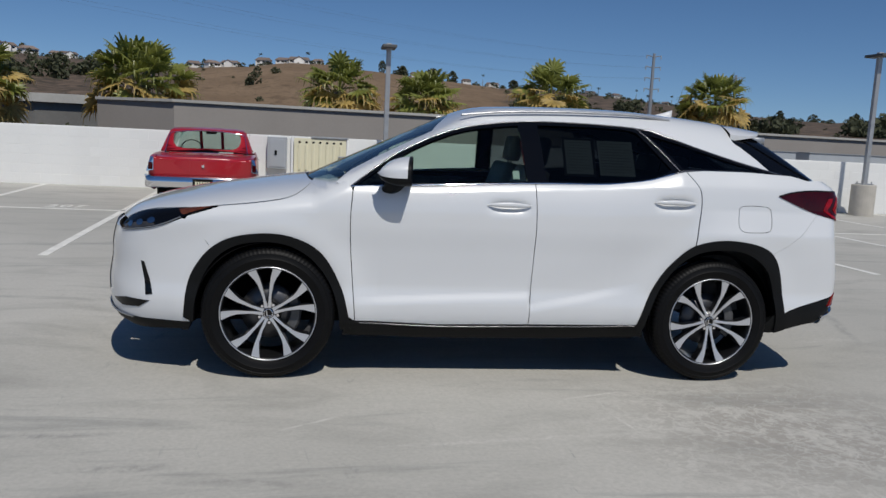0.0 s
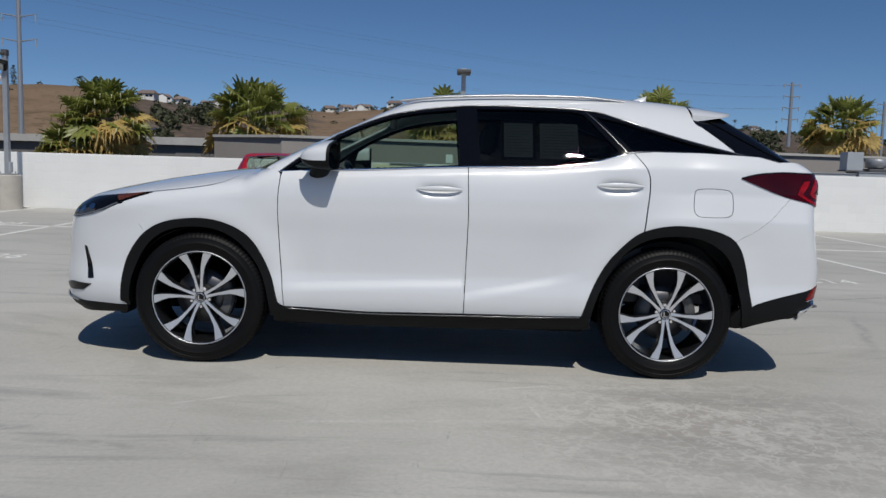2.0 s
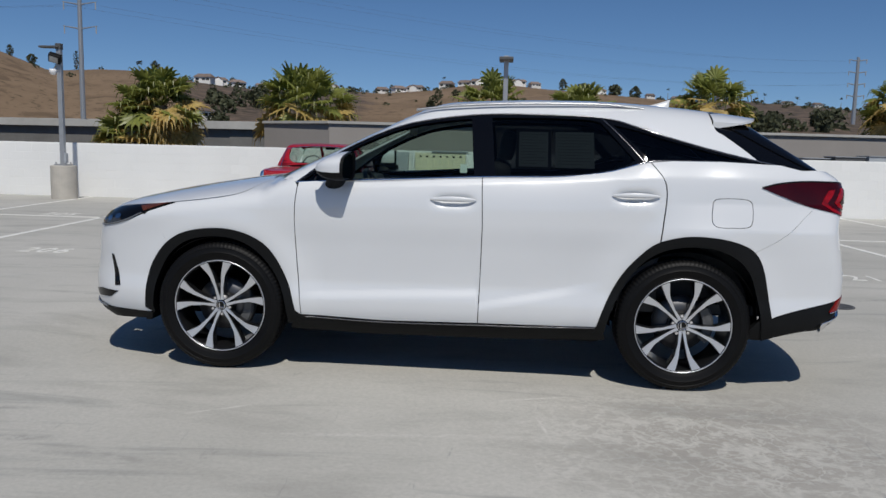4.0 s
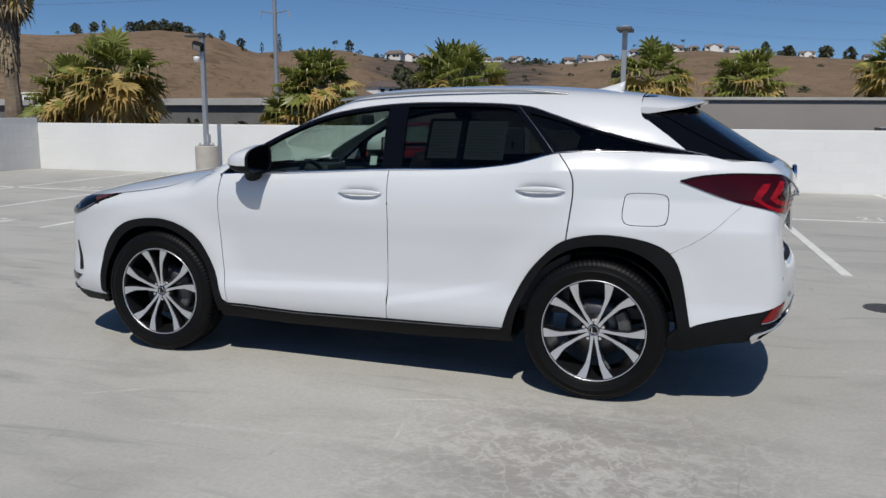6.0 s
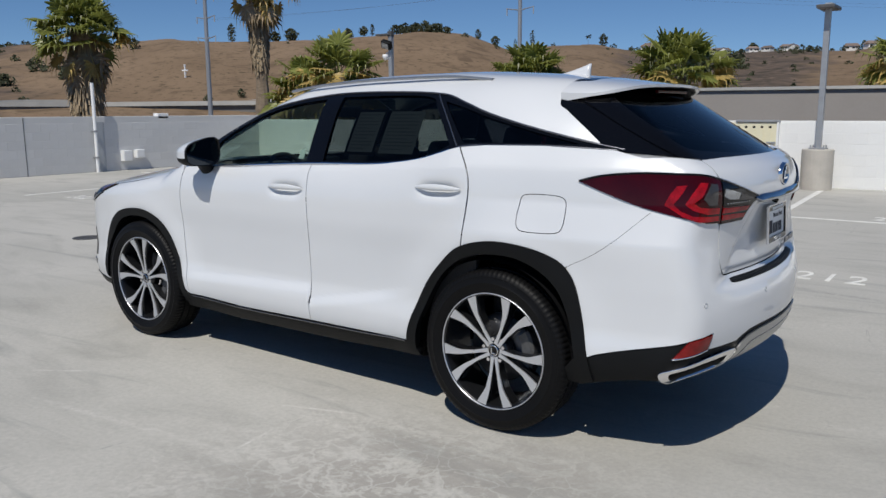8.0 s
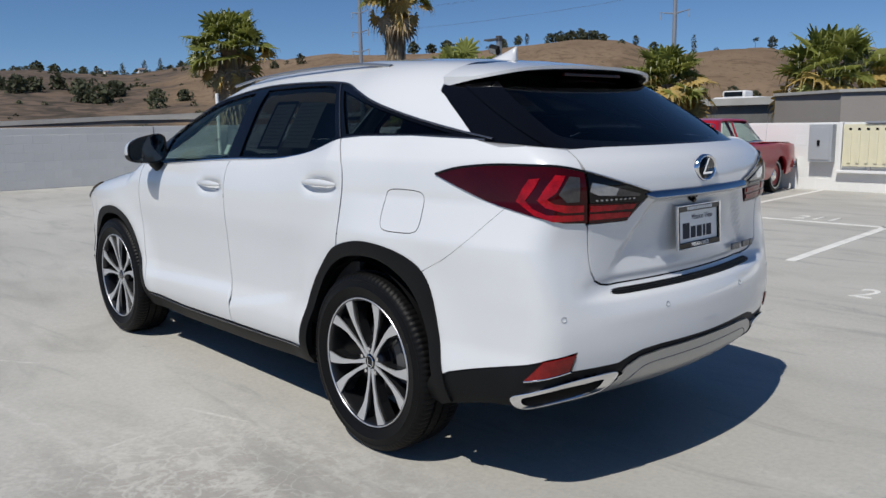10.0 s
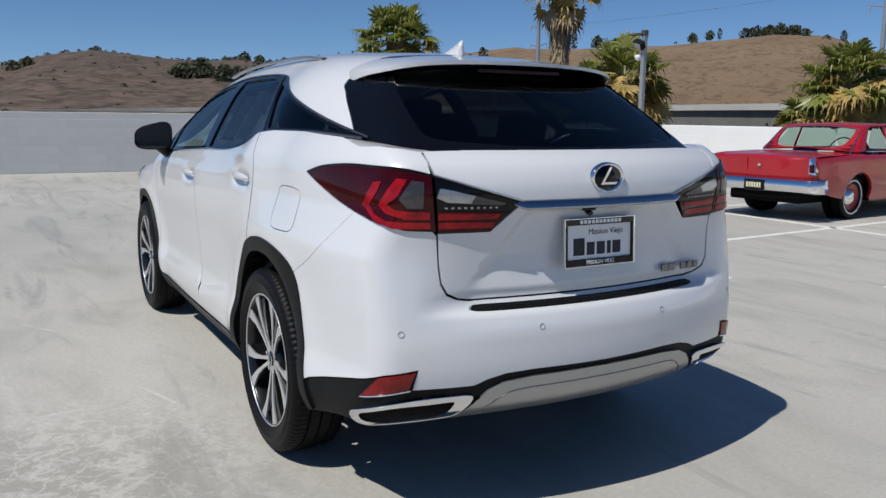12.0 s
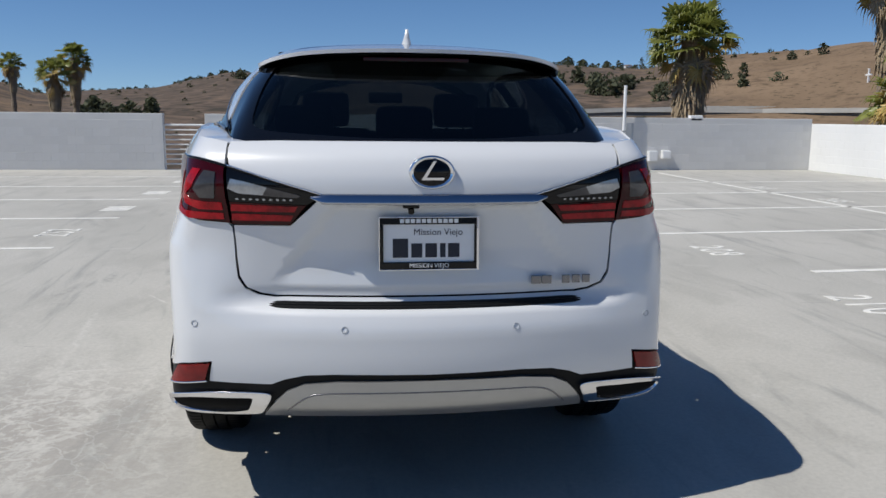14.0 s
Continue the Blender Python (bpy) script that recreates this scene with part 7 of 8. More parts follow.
for az, h, w, k in ((-50.2, 6, 1.8, 0), (-48.6, 3.5, 2.6, 0), (-47.3, 4, 3.2, 0), (-46.2, 4, 3, 0), (-42.3, 4, 2.2, 0), (-41.2, 3, 1.6, 0), (-40.6, 5, 1.1, 1), (-33.2, 3.5, 1.6, 0), (-32.0, 3.4, 1.6, 0), (-30.6, 5, 1.0, 1), (-29.4, 6.0, 1.3, 1), (-25.6, 5, 1.8, 2), (-24.6, 6, 2.4, 0), (-1.6, 8, 2.0, 2), (-4.8, 7, 1.6, 2), (3.6, 9, 3.2, 0), (5.0, 6, 4, 0), (7.2, 7, 4.4, 0), (8.6, 6, 4, 0), (-8.5, 6, 2.6, 0), (10.8, 8, 1.8, 2), (13.0, 8, 4.2, 0), (16.2, 9, 2, 2), (17.0, 8, 2, 2), (19, 9, 2, 2), (21.6, 9, 2, 2), (22.4, 8, 2, 2), (24, 9, 2, 2), (31, 8, 5, 0), (33, 8, 5, 0), (35.5, 9, 6, 0), (37.5, 10, 6, 0), (-66, 7, 1.6, 1), (-67, 8, 1.8, 1), (-68.4, 8, 1.8, 1), (-70.0, 7, 1.8, 1), (-70.8, 6, 3.4, 0), (-72.5, 6, 4, 0), (-73.5, 7, 4, 0), (-97.5, 5, 4.5, 0), (-98.5, 5, 3.5, 0), (-19.5, 6, 3.2, 0), (-15, 6, 3.5, 0), (28, 7, 5, 0), (26, 7, 5, 0)):
    ridge_tree(az, h, w, k)


def make_house(name, wide, gable):
    h = tagged(empty(name), "pale stucco hillside house with a tiled roof", "house", "hillside houses")
    bm = bmesh.new()
    box(bm, -wide / 2, wide / 2, -4, 4, -2.5, 2.9)
    part("wall", bm, M_STUCCO, h)
    e = 0.7
    v = [(-wide / 2 - e, -4 - e, 2.75), (wide / 2 + e, -4 - e, 2.75), (wide / 2 + e, 4 + e, 2.75), (-wide / 2 - e, 4 + e, 2.75), (-wide / 2 + 1.2, 0, 5.2), (wide / 2 - 1.2, 0, 5.2)]
    obj("roof", v, [(0, 1, 5, 4), (2, 3, 4, 5), (1, 2, 5), (3, 0, 4), (3, 2, 1, 0)], M_ROOF, h)
    if gable:
        g = wide * 0.24
        v = [(x, y, z) for y in (-6.5, -2) for x, z in ((-g, -2.5), (g, -2.5), (g, 2.9), (0, 5.0), (-g, 2.9))]
        obj("gable_wing", v, [(0, 1, 2, 3, 4), (9, 8, 7, 6, 5)] + [(k, k + 5, (k + 1) % 5 + 5, (k + 1) % 5) for k in range(5)], M_STUCCO, h)
        v = [(x, y, z + d) for d in (0.02, 0.3) for y in (-7.0, -1) for x, z in ((-g - 0.6, 2.5), (0, 5.05), (g + 0.6, 2.5))]
        obj("gable_roof", v, [(0, 1, 4, 3), (1, 2, 5, 4), (6, 9, 10, 7), (7, 10, 11, 8), (0, 6, 7, 1), (1, 7, 8, 2), (0, 3, 9, 6), (2, 8, 11, 5)], M_ROOF, h)
    for x in (-wide * 0.36, wide * 0.36) if gable else (-wide * 0.3, wide * 0.1, wide * 0.34):
        bm = bmesh.new()
        box(bm, x - 1.1, x + 1.1, -4.06, -3.9, 0.7, 2.0, 0.03)
        part("window", bm, M_GLOSSBLACK, h)
    return h


h1, h2 = make_house("hillside_house", 16, True), make_house("hillside_house", 11, False)


def put_house(src, az, k=1.0, dr=0.97, dz=0.0, m=None):
    r = float(RR(az)) * dr
    x, y = at_bearing(r, az)
    mm = pose(x, y, ground_z(r, az) + dz, 0, 0, -az + rs.uniform(-40, 40)) @ Matrix.Scale(k, 4)
    if m:
        src.matrix_basis = mm
        return src
    q = copy_thing(src, mm)
    q.scale = (k, k, k)
    return q


put_house(h1, -2.2, 0.5, m=True)
put_house(h2, -3.3, 0.45, m=True)
for i, az in enumerate((-20.6, -19.2, -17.6, -16.9, -15.0, -14.1, -12.8, -9.2, -8.0, -6.8, -4.6, -0.9, 0.4, 1.6, 9.6, 11.5, 14.2, 15.0, 18.4, 20.2, 23.6, 6.1, -21.4, 26.5, -69.3, -67.2)):
    put_house(h1 if i % 3 == 0 else h2, az, rs.uniform(0.32, 0.52) * (0.6 if az < -60 else 1), rs.uniform(0.92, 0.98), 0.5)
put_house(h2, -22.3, 0.45, 0.5)

# ---- poles, pylons and the hillside cross ----
def pylon(x, y, z0, z1, r, arms, label):
    p = tagged(empty("power_pole", (x, y, z0)), label, "power pole", "power poles")
    h = z1 - z0
    bm = bmesh.new()
    tube(bm, (0, 0, 0), (0, 0, h), r, r * 0.6, 10)
    part("mast", bm, M_GALV, p)
    for k in range(arms):
        z = h - h * 0.03 - k * h * 0.10
        for s in (-1, 1):
            bm = bmesh.new()
            tube(bm, (0, 0, z), (s * h * 0.075, 0, z + h * 0.012), r * 0.28, r * 0.15, 6)
            part("arm", bm, M_GALV, p)
            bm = bmesh.new()
            tube(bm, (s * h * 0.07, 0, z - h * 0.02), (s * h * 0.07, 0, z + h * 0.01), r * 0.2, seg=6)
            part("insulator", bm, M_GREYBOX, p)


pylon(-46.15, 79.4, -4, 21.5, 0.32, 4, "tall grey steel power pole on the hillside")
pylon(-71.15, 53.9, -5, 16.6, 0.30, 4, "tall grey steel power pole on the hillside")
pylon(78, 182.6, -3, 23.2, 0.55, 4, "tall grey steel power pole far off")
pylon(86.4, 157.6, -3, 16.9, 0.42, 2, "grey power pole far off")


def power_line(p, q, sag):
    """One slack wire between two cross-arms."""
    c = tagged(empty("power_line", p), "thin dark overhead wire between power poles", "cable", "power lines")
    a, b = Vector((0, 0, 0)), Vector(q) - Vector(p)
    vs, fs = [], []
    for k in range(25):
        t = k / 24
        m = a.lerp(b, t) - Vector((0, 0, 4 * sag * t * (1 - t)))
        for j in range(3):
            an = 2.094 * j
            vs.append(m + Vector((0.006 * math.cos(an), 0.006 * math.cos(an), 0.008 * math.sin(an))))
    for k in range(24):
        for j in range(3):
            fs.append((k * 3 + j, k * 3 + (j + 1) % 3, k * 3 + 3 + (j + 1) % 3, k * 3 + 3 + j))
    obj("wire", vs, fs, M_IRON, c)


for dz in (-0.8, -3.3, -5.9):
    for s_ in (-1.8, 1.8):
        power_line((-71.15 + s_, 53.9, 16.6 + dz * 0.85), (-46.15 + s_, 79.4, 21.5 + dz), 0.5)
        power_line((-46.15 + s_, 79.4, 21.5 + dz), (78 + s_, 182.6, 23.2 + dz), 3.0)
cr = tagged(empty("hillside_cross", (-113.8, 82.2, 6.6)), "white wooden cross standing on the dry hillside", "cross")
bm = bmesh.new()
box(bm, -0.12, 0.12, -0.12, 0.12, 0, 2.9, 0.02)
part("upright", bm, M_WHITE, cr)
bm = bmesh.new()
box(bm, -0.72, 0.72, -0.11, 0.11, 1.82, 2.06, 0.02)
part("crossbar", bm, M_WHITE, cr)
sl = tagged(empty("street_lamp", (-170, 112, -2)), "grey street lamp beside the far road", "street lamp")
bm = bmesh.new()
tube(bm, (0, 0, 0), (0, 0, 13), 0.35, 0.25, 8)
part("pole", bm, M_GALV, sl)
bm = bmesh.new()
box(bm, -6.0, 0.5, -0.3, 0.3, 12.6, 13.1, 0.05)
part("arm", bm, M_GALV, sl)


# ---- fan palms ----
def frond(vs, fs, base, direction, length, fan, n, droop, rng):
    """A fan leaf: a stalk and a pleated blade, fused at its heart, whose split tips bend and hang."""
    d = direction.normalized()
    side = d.cross(Vector((0, 0, 1)))
    side = side.normalized() if side.length > 0.01 else Vector((1, 0, 0))
    hub = base + d * length - Vector((0, 0, length * 0.14 * droop))
    k = len(vs)
    w = side * 0.022
    vs.extend([base - w, base + w, hub + w, hub - w])
    fs.append((k, k + 1, k + 2, k + 3))
    side = Matrix.Rotation(rng.uniform(-0.6, 0.6), 3, d) @ side
    dd = Matrix.Rotation(-rng.uniform(0.15, 0.75) * (0.5 + 0.5 * droop), 3, side) @ d
    up = side.cross(dd)
    k0 = len(vs)
    vs.append(hub)
    for j in range(2 * n + 1):
        a = radians(-120 + 240 * j / (2 * n)) + rng.uniform(-0.015, 0.015)
        L = fan * (0.74 + 0.26 * math.cos(a * 0.75))
        way = dd * math.cos(a) + side * math.sin(a)
        pleat = up * (0.028 * fan * (1 if j % 2 else -1))
        vs.append(hub + way * L * 0.55 + pleat - Vector((0, 0, L * 0.04 * droop)))
        if j % 2:
            q = L * rng.uniform(0.88, 1.12)
            mid = hub + way * q * 0.80 + pleat * 0.5 - Vector((0, 0, q * 0.10 * droop))
            tip = hub + way * q * 0.94 - Vector((0, 0, q * (0.16 + 0.26 * droop) * rng.uniform(0.6, 1.4)))
            cr_ = (side * math.cos(a) - dd * math.sin(a)) * L * 0.030
            vs.extend([mid - cr_, mid + cr_, tip])
    # rows: even rim points stand alone, odd ones carry a tip
    idx, k = [], k0 + 1
    for j in range(2 * n + 1):
        idx.append(k)
        k += 4 if j % 2 else 1
    for j in range(2 * n):
        fs.append((k0, idx[j], idx[j + 1]))
    for j in range(1, 2 * n, 2):
        c = idx[j]
        fs.extend([(idx[j - 1], c + 1, c), (c, c + 2, idx[j + 1]), (c, c + 1, c + 2), (c + 1, c + 3, c + 2)])


def make_palm(seed, trunk_h, trunk_r, fan, green, yellow, dead, skirt=0.0, label=""):
    rng = random.Random(seed)
    t = tagged(empty("fan_palm"), label, "palm tree", "fan palms")
    bm = bmesh.new()
    tube(bm, (0, 0, 0), (0.1, 0, trunk_h), trunk_r * 1.25, trunk_r, 12)
    bmesh.ops.subdivide_edges(bm, edges=[e for e in bm.edges if abs(e.verts[0].co.z - e.verts[1].co.z) > 1], cuts=24)
    for v in bm.verts:
        f = 1 + 0.12 * math.sin(v.co.z * 9) + rng.uniform(-0.06, 0.06)
        v.co.x *= f
        v.co.y *= f
    part("trunk", bm, M_TRUNK, t)
    for nm, mt, cnt, e0, e1, droop, lab in (("green_fronds", M_FROND, green, -12, 84, 0.75, "green fan fronds"), ("yellow_fronds", M_FRONDY, yellow, -72, 26, 1.0, "yellowing lower fronds"), ("dead_fronds", M_FRONDD, dead, -86, -50, 1.2, "dry brown hanging fronds")):
        if not cnt:
            continue
        vs, fs = [], []
        for k in range(cnt):
            a = rng.uniform(0, 6.283)
            e = radians(e0 + (e1 - e0) * (k + rng.random()) / cnt)
            d = Vector((math.cos(a) * math.cos(e), math.sin(a) * math.cos(e), math.sin(e)))
            base = Vector((0.1, 0, trunk_h - 0.25 * rng.random()))
            frond(vs, fs, base, d, fan * rng.uniform(0.7, 1.25), fan * rng.uniform(0.55, 0.82), 11, droop, rng)
        obj(nm, vs, fs, mt, t, lab)
    if skirt:
        vs, fs = [], []
        for k in range(1500):
            a = rng.uniform(0, 6.283)
            z = trunk_h - 0.3 - skirt * rng.random()
            r = trunk_r + 0.20 * (1 - (trunk_h - z) / (skirt + 0.3)) + 0.10
            p = Vector((math.cos(a) * trunk_r, math.sin(a) * trunk_r, z))
            q = Vector((math.cos(a) * r * rng.uniform(0.8, 1.15), math.sin(a) * r * rng.uniform(0.8, 1.15), z - rng.uniform(0.7, 1.5)))
            s = Vector((-math.sin(a), math.cos(a), 0)) * rng.uniform(0.02, 0.07)
            k2 = len(vs)
            vs.extend([p - s, p + s, q + s * 0.5, q - s * 0.7])
            fs.append((k2, k2 + 1, k2 + 2, k2 + 3))
        obj("dead_skirt", vs, fs, M_FRONDD, t, "shaggy skirt of dead fronds")
    return t


LAB_S = "bushy fan palm with green crown and yellowing lower fronds"
pa = make_palm(1, 9.6, 0.28, 1.2, 54, 58, 18, label=LAB_S)
pb = make_palm(2, 9.6, 0.28, 1.2, 44, 66, 22, label=LAB_S)
pc = make_palm(3, 9.6, 0.28, 1.2, 60, 48, 16, label=LAB_S)
ptall = make_palm(4, 12.2, 0.50, 1.25, 84, 12, 30, 5.5, label="tall fan palm with a shaggy skirt of dead fronds")
pthin = make_palm(5, 14.0, 0.30, 1.2, 56, 14, 26, 3.0, label="tall slender fan palm with a small crown")
pfar = make_palm(6, 11.6, 0.26, 1.0, 50, 16, 16, 2.0, label="distant fan palm with drooping dead fronds")
place(pa, pose(-8.6, 28.7, -8.7, rz=20) @ Matrix.Scale(1.2, 4))
place(pb, pose(-0.4, 30.9, -6.5, rz=100))
place(pc, pose(3.6, 31.6, -6.7, rz=200))
copy_thing(pb, pose(9.3, 30.8, -6.2, rz=250))
copy_thing(pa, pose(18.7, 33.0, -6.0, rz=140)).scale = (1, 1, 1)
copy_thing(pc, pose(-13.35, 25.0, -6.9, rz=60))
copy_thing(pb, pose(-14.3, 25.3, -8.2, rz=10))
copy_thing(pb, pose(-18.3, 18.9, -6.8, rz=310))
copy_thing(pc, pose(-20.6, 19.4, -7.4, rz=40))
copy_thing(pa, pose(-19.6, 20.3, -8.0, rz=170)).scale = (1, 1, 1)
place(ptall, pose(-29.5, 15.1, -7.4, rz=0))
place(pthin, pose(-26.9, 22.6, -6.2, rz=0))
place(pfar, pose(-66.5, -22.5, -5.6))
copy_thing(pfar, pose(-63.5, -23.2, -7.0, rz=130))
copy_thing(pfar, pose(-97.7, -39.3, -4.2, rz=250))

# ---- the red classic sedan ----
red = tagged(empty("classic_sedan"), "glossy red two-door classic sedan with chrome bumpers parked at the wall", "car")
red.matrix_basis = pose(-3.19, 9.95, 0, rz=-85)
RW = spl([-2.36, -2.2, -1.6, 0, 1.4, 2.1, 2.36], [0.80, 0.845, 0.87, 0.885, 0.88, 0.855, 0.83])
RS = spl([0.24, 0.32, 0.45, 0.62, 0.72, 0.82, 0.92, 0.97], [-0.10, -0.05, -0.015, 0.0, -0.005, -0.012, -0.05, -0.12])
RD = spl([-2.36, -2.2, -1.6, -0.95, 0, 1.2, 1.7, 2.2, 2.36], [0.83, 0.88, 0.925, 0.945, 0.93, 0.935, 0.93, 0.915, 0.895])


def f_red(x, y, z):
    y = np.abs(y)
    rear = 2.34 - 0.08 * y**2 - 0.30 * np.clip(0.62 - z, 0, 1) + 0.10 * np.clip(z - 0.62, 0, 0.3) * np.clip(y / 0.8, 0, 1) ** 3
    front = -2.33 + 0.10 * y**2 + 0.2 * np.clip(0.5 - z, 0, 1)
    top = RD(x) - 0.035 * (y / 0.8) ** 2 + 0.025 * np.clip((y - 0.62) / 0.15, 0, 1)
    return smax(0.035, y - RW(x) - RS(z), x - rear, front - x, z - top)


def f_redtop(x, y, z):
    y = np.abs(y)
    w = 0.775 - 0.36 * (z - 0.93)
    roof = 1.365 - 0.05 * y**2 - 0.05 * (x - 0.15) ** 2
    ws = -0.98 + (z - 0.93) / 0.40 * 0.52 + 0.16 * y**2
    rg = 1.30 - (z - 0.93) / 0.40 * 0.42 - 0.14 * y**2
    return smax(0.05, y - w, z - roof, (ws - x) * 0.6, (x - rg) * 0.65)


WA, WB, RR_ = -1.45, 1.25, 0.36
side = arc(WA, 0.31, RR_, 180, 0, 20) + [(-1.0, 0.25), (0.8, 0.25)] + arc(WB, 0.31, RR_, 180, 0, 20) + [(1.75, 0.33), (2.25, 0.42), (2.33, 0.60), (2.36, 0.80), (2.35, 0.875), (1.4, 0.915), (0, 0.91), (-1.5, 0.90), (-2.2, 0.86), (-2.31, 0.80), (-2.30, 0.5), (-2.2, 0.36), (-1.9, 0.31)]
panel("body_side", [side], "side", f_red, M_REDPAINT, red, step=(0.06, 0.04), rim=0.04)
mm2 = lambda p: p + [(a, -b) for a, b in p[::-1]]
panel("trunk_lid", [mm2([(1.33, -0.70), (1.6, -0.74), (2.27, -0.72), (2.30, -0.4)])], "top", f_red, M_REDPAINT, red, step=(0.06, 0.06), both=False)
panel("deck_top", [mm2([(1.10, -0.83), (1.33, -0.83), (1.33, -0.70), (1.31, -0.4)])], "top", f_red, M_REDPAINT, red, step=(0.06, 0.06), both=False)
panel("rear_fender_top", [[(1.33, -0.83), (2.29, -0.79), (2.29, -0.725), (1.6, -0.745), (1.34, -0.705)]], "top", f_red, M_REDPAINT, red, step=(0.05, 0.05))
panel("hood", [mm2([(-2.25, -0.76), (-1.6, -0.80), (-1.0, -0.80), (-0.85, -0.7)])], "top", f_red, M_REDPAINT, red, step=(0.08, 0.08), both=False)
panel("rear_panel", [[(a, b) for a, b in ((32, 0.45), (32, 0.86), (27, 0.905), (-27, 0.905), (-32, 0.86), (-32, 0.45))]], "rear", f_red, M_REDPAINT, red, step=(2, 0.04), both=False, rim=0.02)
panel("nose_panel", [[(32, 0.35), (32, 0.86), (27, 0.9), (-27, 0.9), (-32, 0.86), (-32, 0.35)]], "front", f_red, M_REDPAINT, red, step=(2, 0.04), both=False, rim=0.02)
for s in (-1, 1):
    bm = bmesh.new()
    v = [(2.24, 0.765, 0.90), (2.365, 0.75, 0.88), (2.375, 0.755, 0.68), (2.365, 0.86, 0.66), (2.345, 0.845, 0.70), (2.33, 0.80, 0.885)]
    a = [bm.verts.new((x, s * y, z)) for x, y, z in v]
    b = [bm.verts.new((x - 0.08, s * y * 0.985, z)) for x, y, z in v]
    bm.faces.new(a)
    for k in range(6):
        bm.faces.new((a[k], b[k], b[(k + 1) % 6], a[(k + 1) % 6]))
    part("tail_lamp_trim", bm, M_CHROME, red, "chrome tail lamp surround")
    bm = bmesh.new()
    box(bm, 2.36, 2.39, min(s * 0.765, s * 0.83), max(s * 0.765, s * 0.83), 0.69, 0.80, 0.012)
    part("tail_lamp", bm, M_REDLENS, red, "red tail lamp")
# cabin top: pillars, roof, glass
def phir(x, z):
    return math.degrees(math.atan2(z - 1.0, 0.775 - 0.36 * (z - 0.93)))


rf = [(-0.50, phir(-0.5, 1.30)), (-0.2, phir(0, 1.315)), (0.3, phir(0, 1.32)), (0.66, phir(0, 1.315)), (0.74, phir(0, 1.27)), (0.98, phir(0, 0.96)), (1.26, phir(0, 0.945)), (1.16, phir(0, 1.04) + 0.3), (1.02, phir(0, 1.18) + 0.4), (0.92, 24.0), (0.895, 27.5), (0.885, 40), (0.88, 90)]
ff = [(-0.44, 90), (-0.45, 55), (-0.48, 34)]
loop = rf[:-1] + [(0.88, 90)] + [(a, 180 - b) for a, b in rf[:-1][::-1]] + [(a, 180 - b) for a, b in ff[::-1]] + [(-0.44, 90)] + ff[1:]
panel("roof", [loop], "shell", f_redtop, M_REDPAINT, red, step=(0.06, 3), rim=0.02, both=False, label="red steel roof")
bead("windscreen_pillar", "side", f_redtop, [(-0.95, 0.95), (-0.72, 1.13), (-0.50, 1.30)], 0.03, M_REDPAINT, red)
bead("door_pillar", "side", f_redtop, [(0.28, 0.95), (0.30, 1.30)], 0.025, M_REDPAINT, red)
for nm, q in (("door_window", [(-0.86, 0.96), (-0.50, 1.27), (0.26, 1.295), (0.25, 0.955)]), ("quarter_window", [(0.33, 0.955), (0.335, 1.295), (0.64, 1.285), (0.92, 0.96)])):
    panel(nm, [q], "side", f_redtop, M_GLASS_F, red, step=(0.08, 0.08), off=-0.01, rim=0)
panel("rear_window", [mm2([(1.26, -0.70), (0.96, -0.65), (0.905, -0.60), (0.89, -0.45), (0.885, -0.3)])], "top", f_redtop, M_GLASS_F, red, step=(0.08, 0.08), off=-0.008, rim=0, both=False)
panel("windscreen", [mm2([(-0.50, -0.55), (-0.88, -0.66), (-0.96, -0.4)])], "top", f_redtop, M_GLASS_F, red, step=(0.08, 0.08), off=-0.008, rim=0, both=False)
bead("window_chrome", "side", f_redtop, [(-0.90, 0.955), (-0.3, 0.95), (0.4, 0.95), (0.98, 0.955)], 0.012, M_CHROME, red, off=0.004)
bead("rear_window_chrome", "top", f_redtop, [(1.27, -0.69), (1.10, -0.665), (0.94, -0.635), (0.905, -0.60), (0.90, -0.45), (0.895, 0.0), (0.90, 0.45), (0.905, 0.60), (0.94, 0.635), (1.10, 0.665), (1.27, 0.69)], 0.008, M_CHROME, red, both=False, off=0.004)
bead("rear_window_base_chrome", "top", f_redtop, [(1.27, -0.69), (1.29, -0.3), (1.29, 0.3), (1.27, 0.69)], 0.008, M_CHROME, red, both=False, off=0.004)
# bumpers, plate, wheels, cabin
for nm, x, sg in (("rear_bumper", 2.40, 1), ("front_bumper", -2.39, -1)):
    vs, fs = [], []
    for k in range(25):
        y = -0.90 + 1.80 * k / 24
        e = abs(y) / 0.9
        xx = x - sg * (0.05 * e**2 + 0.20 * max(0, e - 0.93) / 0.07)
        for dx, z in ((0, 0.40), (0.045, 0.43), (0.05, 0.50), (0.045, 0.57), (0, 0.60), (-0.03, 0.50)):
            vs.append((xx + sg * dx, y, z))
    for k in range(24):
        for j in range(6):
            fs.append((k * 6 + j, k * 6 + (j + 1) % 6, k * 6 + 6 + (j + 1) % 6, k * 6 + 6 + j))
    obj(nm, vs, fs, M_CHROME, red, "chrome blade bumper", True)
bm = bmesh.new()
box(bm, 2.44, 2.462, -0.155, 0.155, 0.40, 0.56, 0.006)
pf = part("plate_holder", bm, M_GLOSSBLACK, red, "black number plate with pale bars")
for k in range(6):
    bm = bmesh.new()
    box(bm, 2.461, 2.466, -0.115 + 0.04 * k, -0.088 + 0.04 * k, 0.45, 0.52, 0.001)
    part("plate_bar", bm, M_CREAMPANEL, pf)


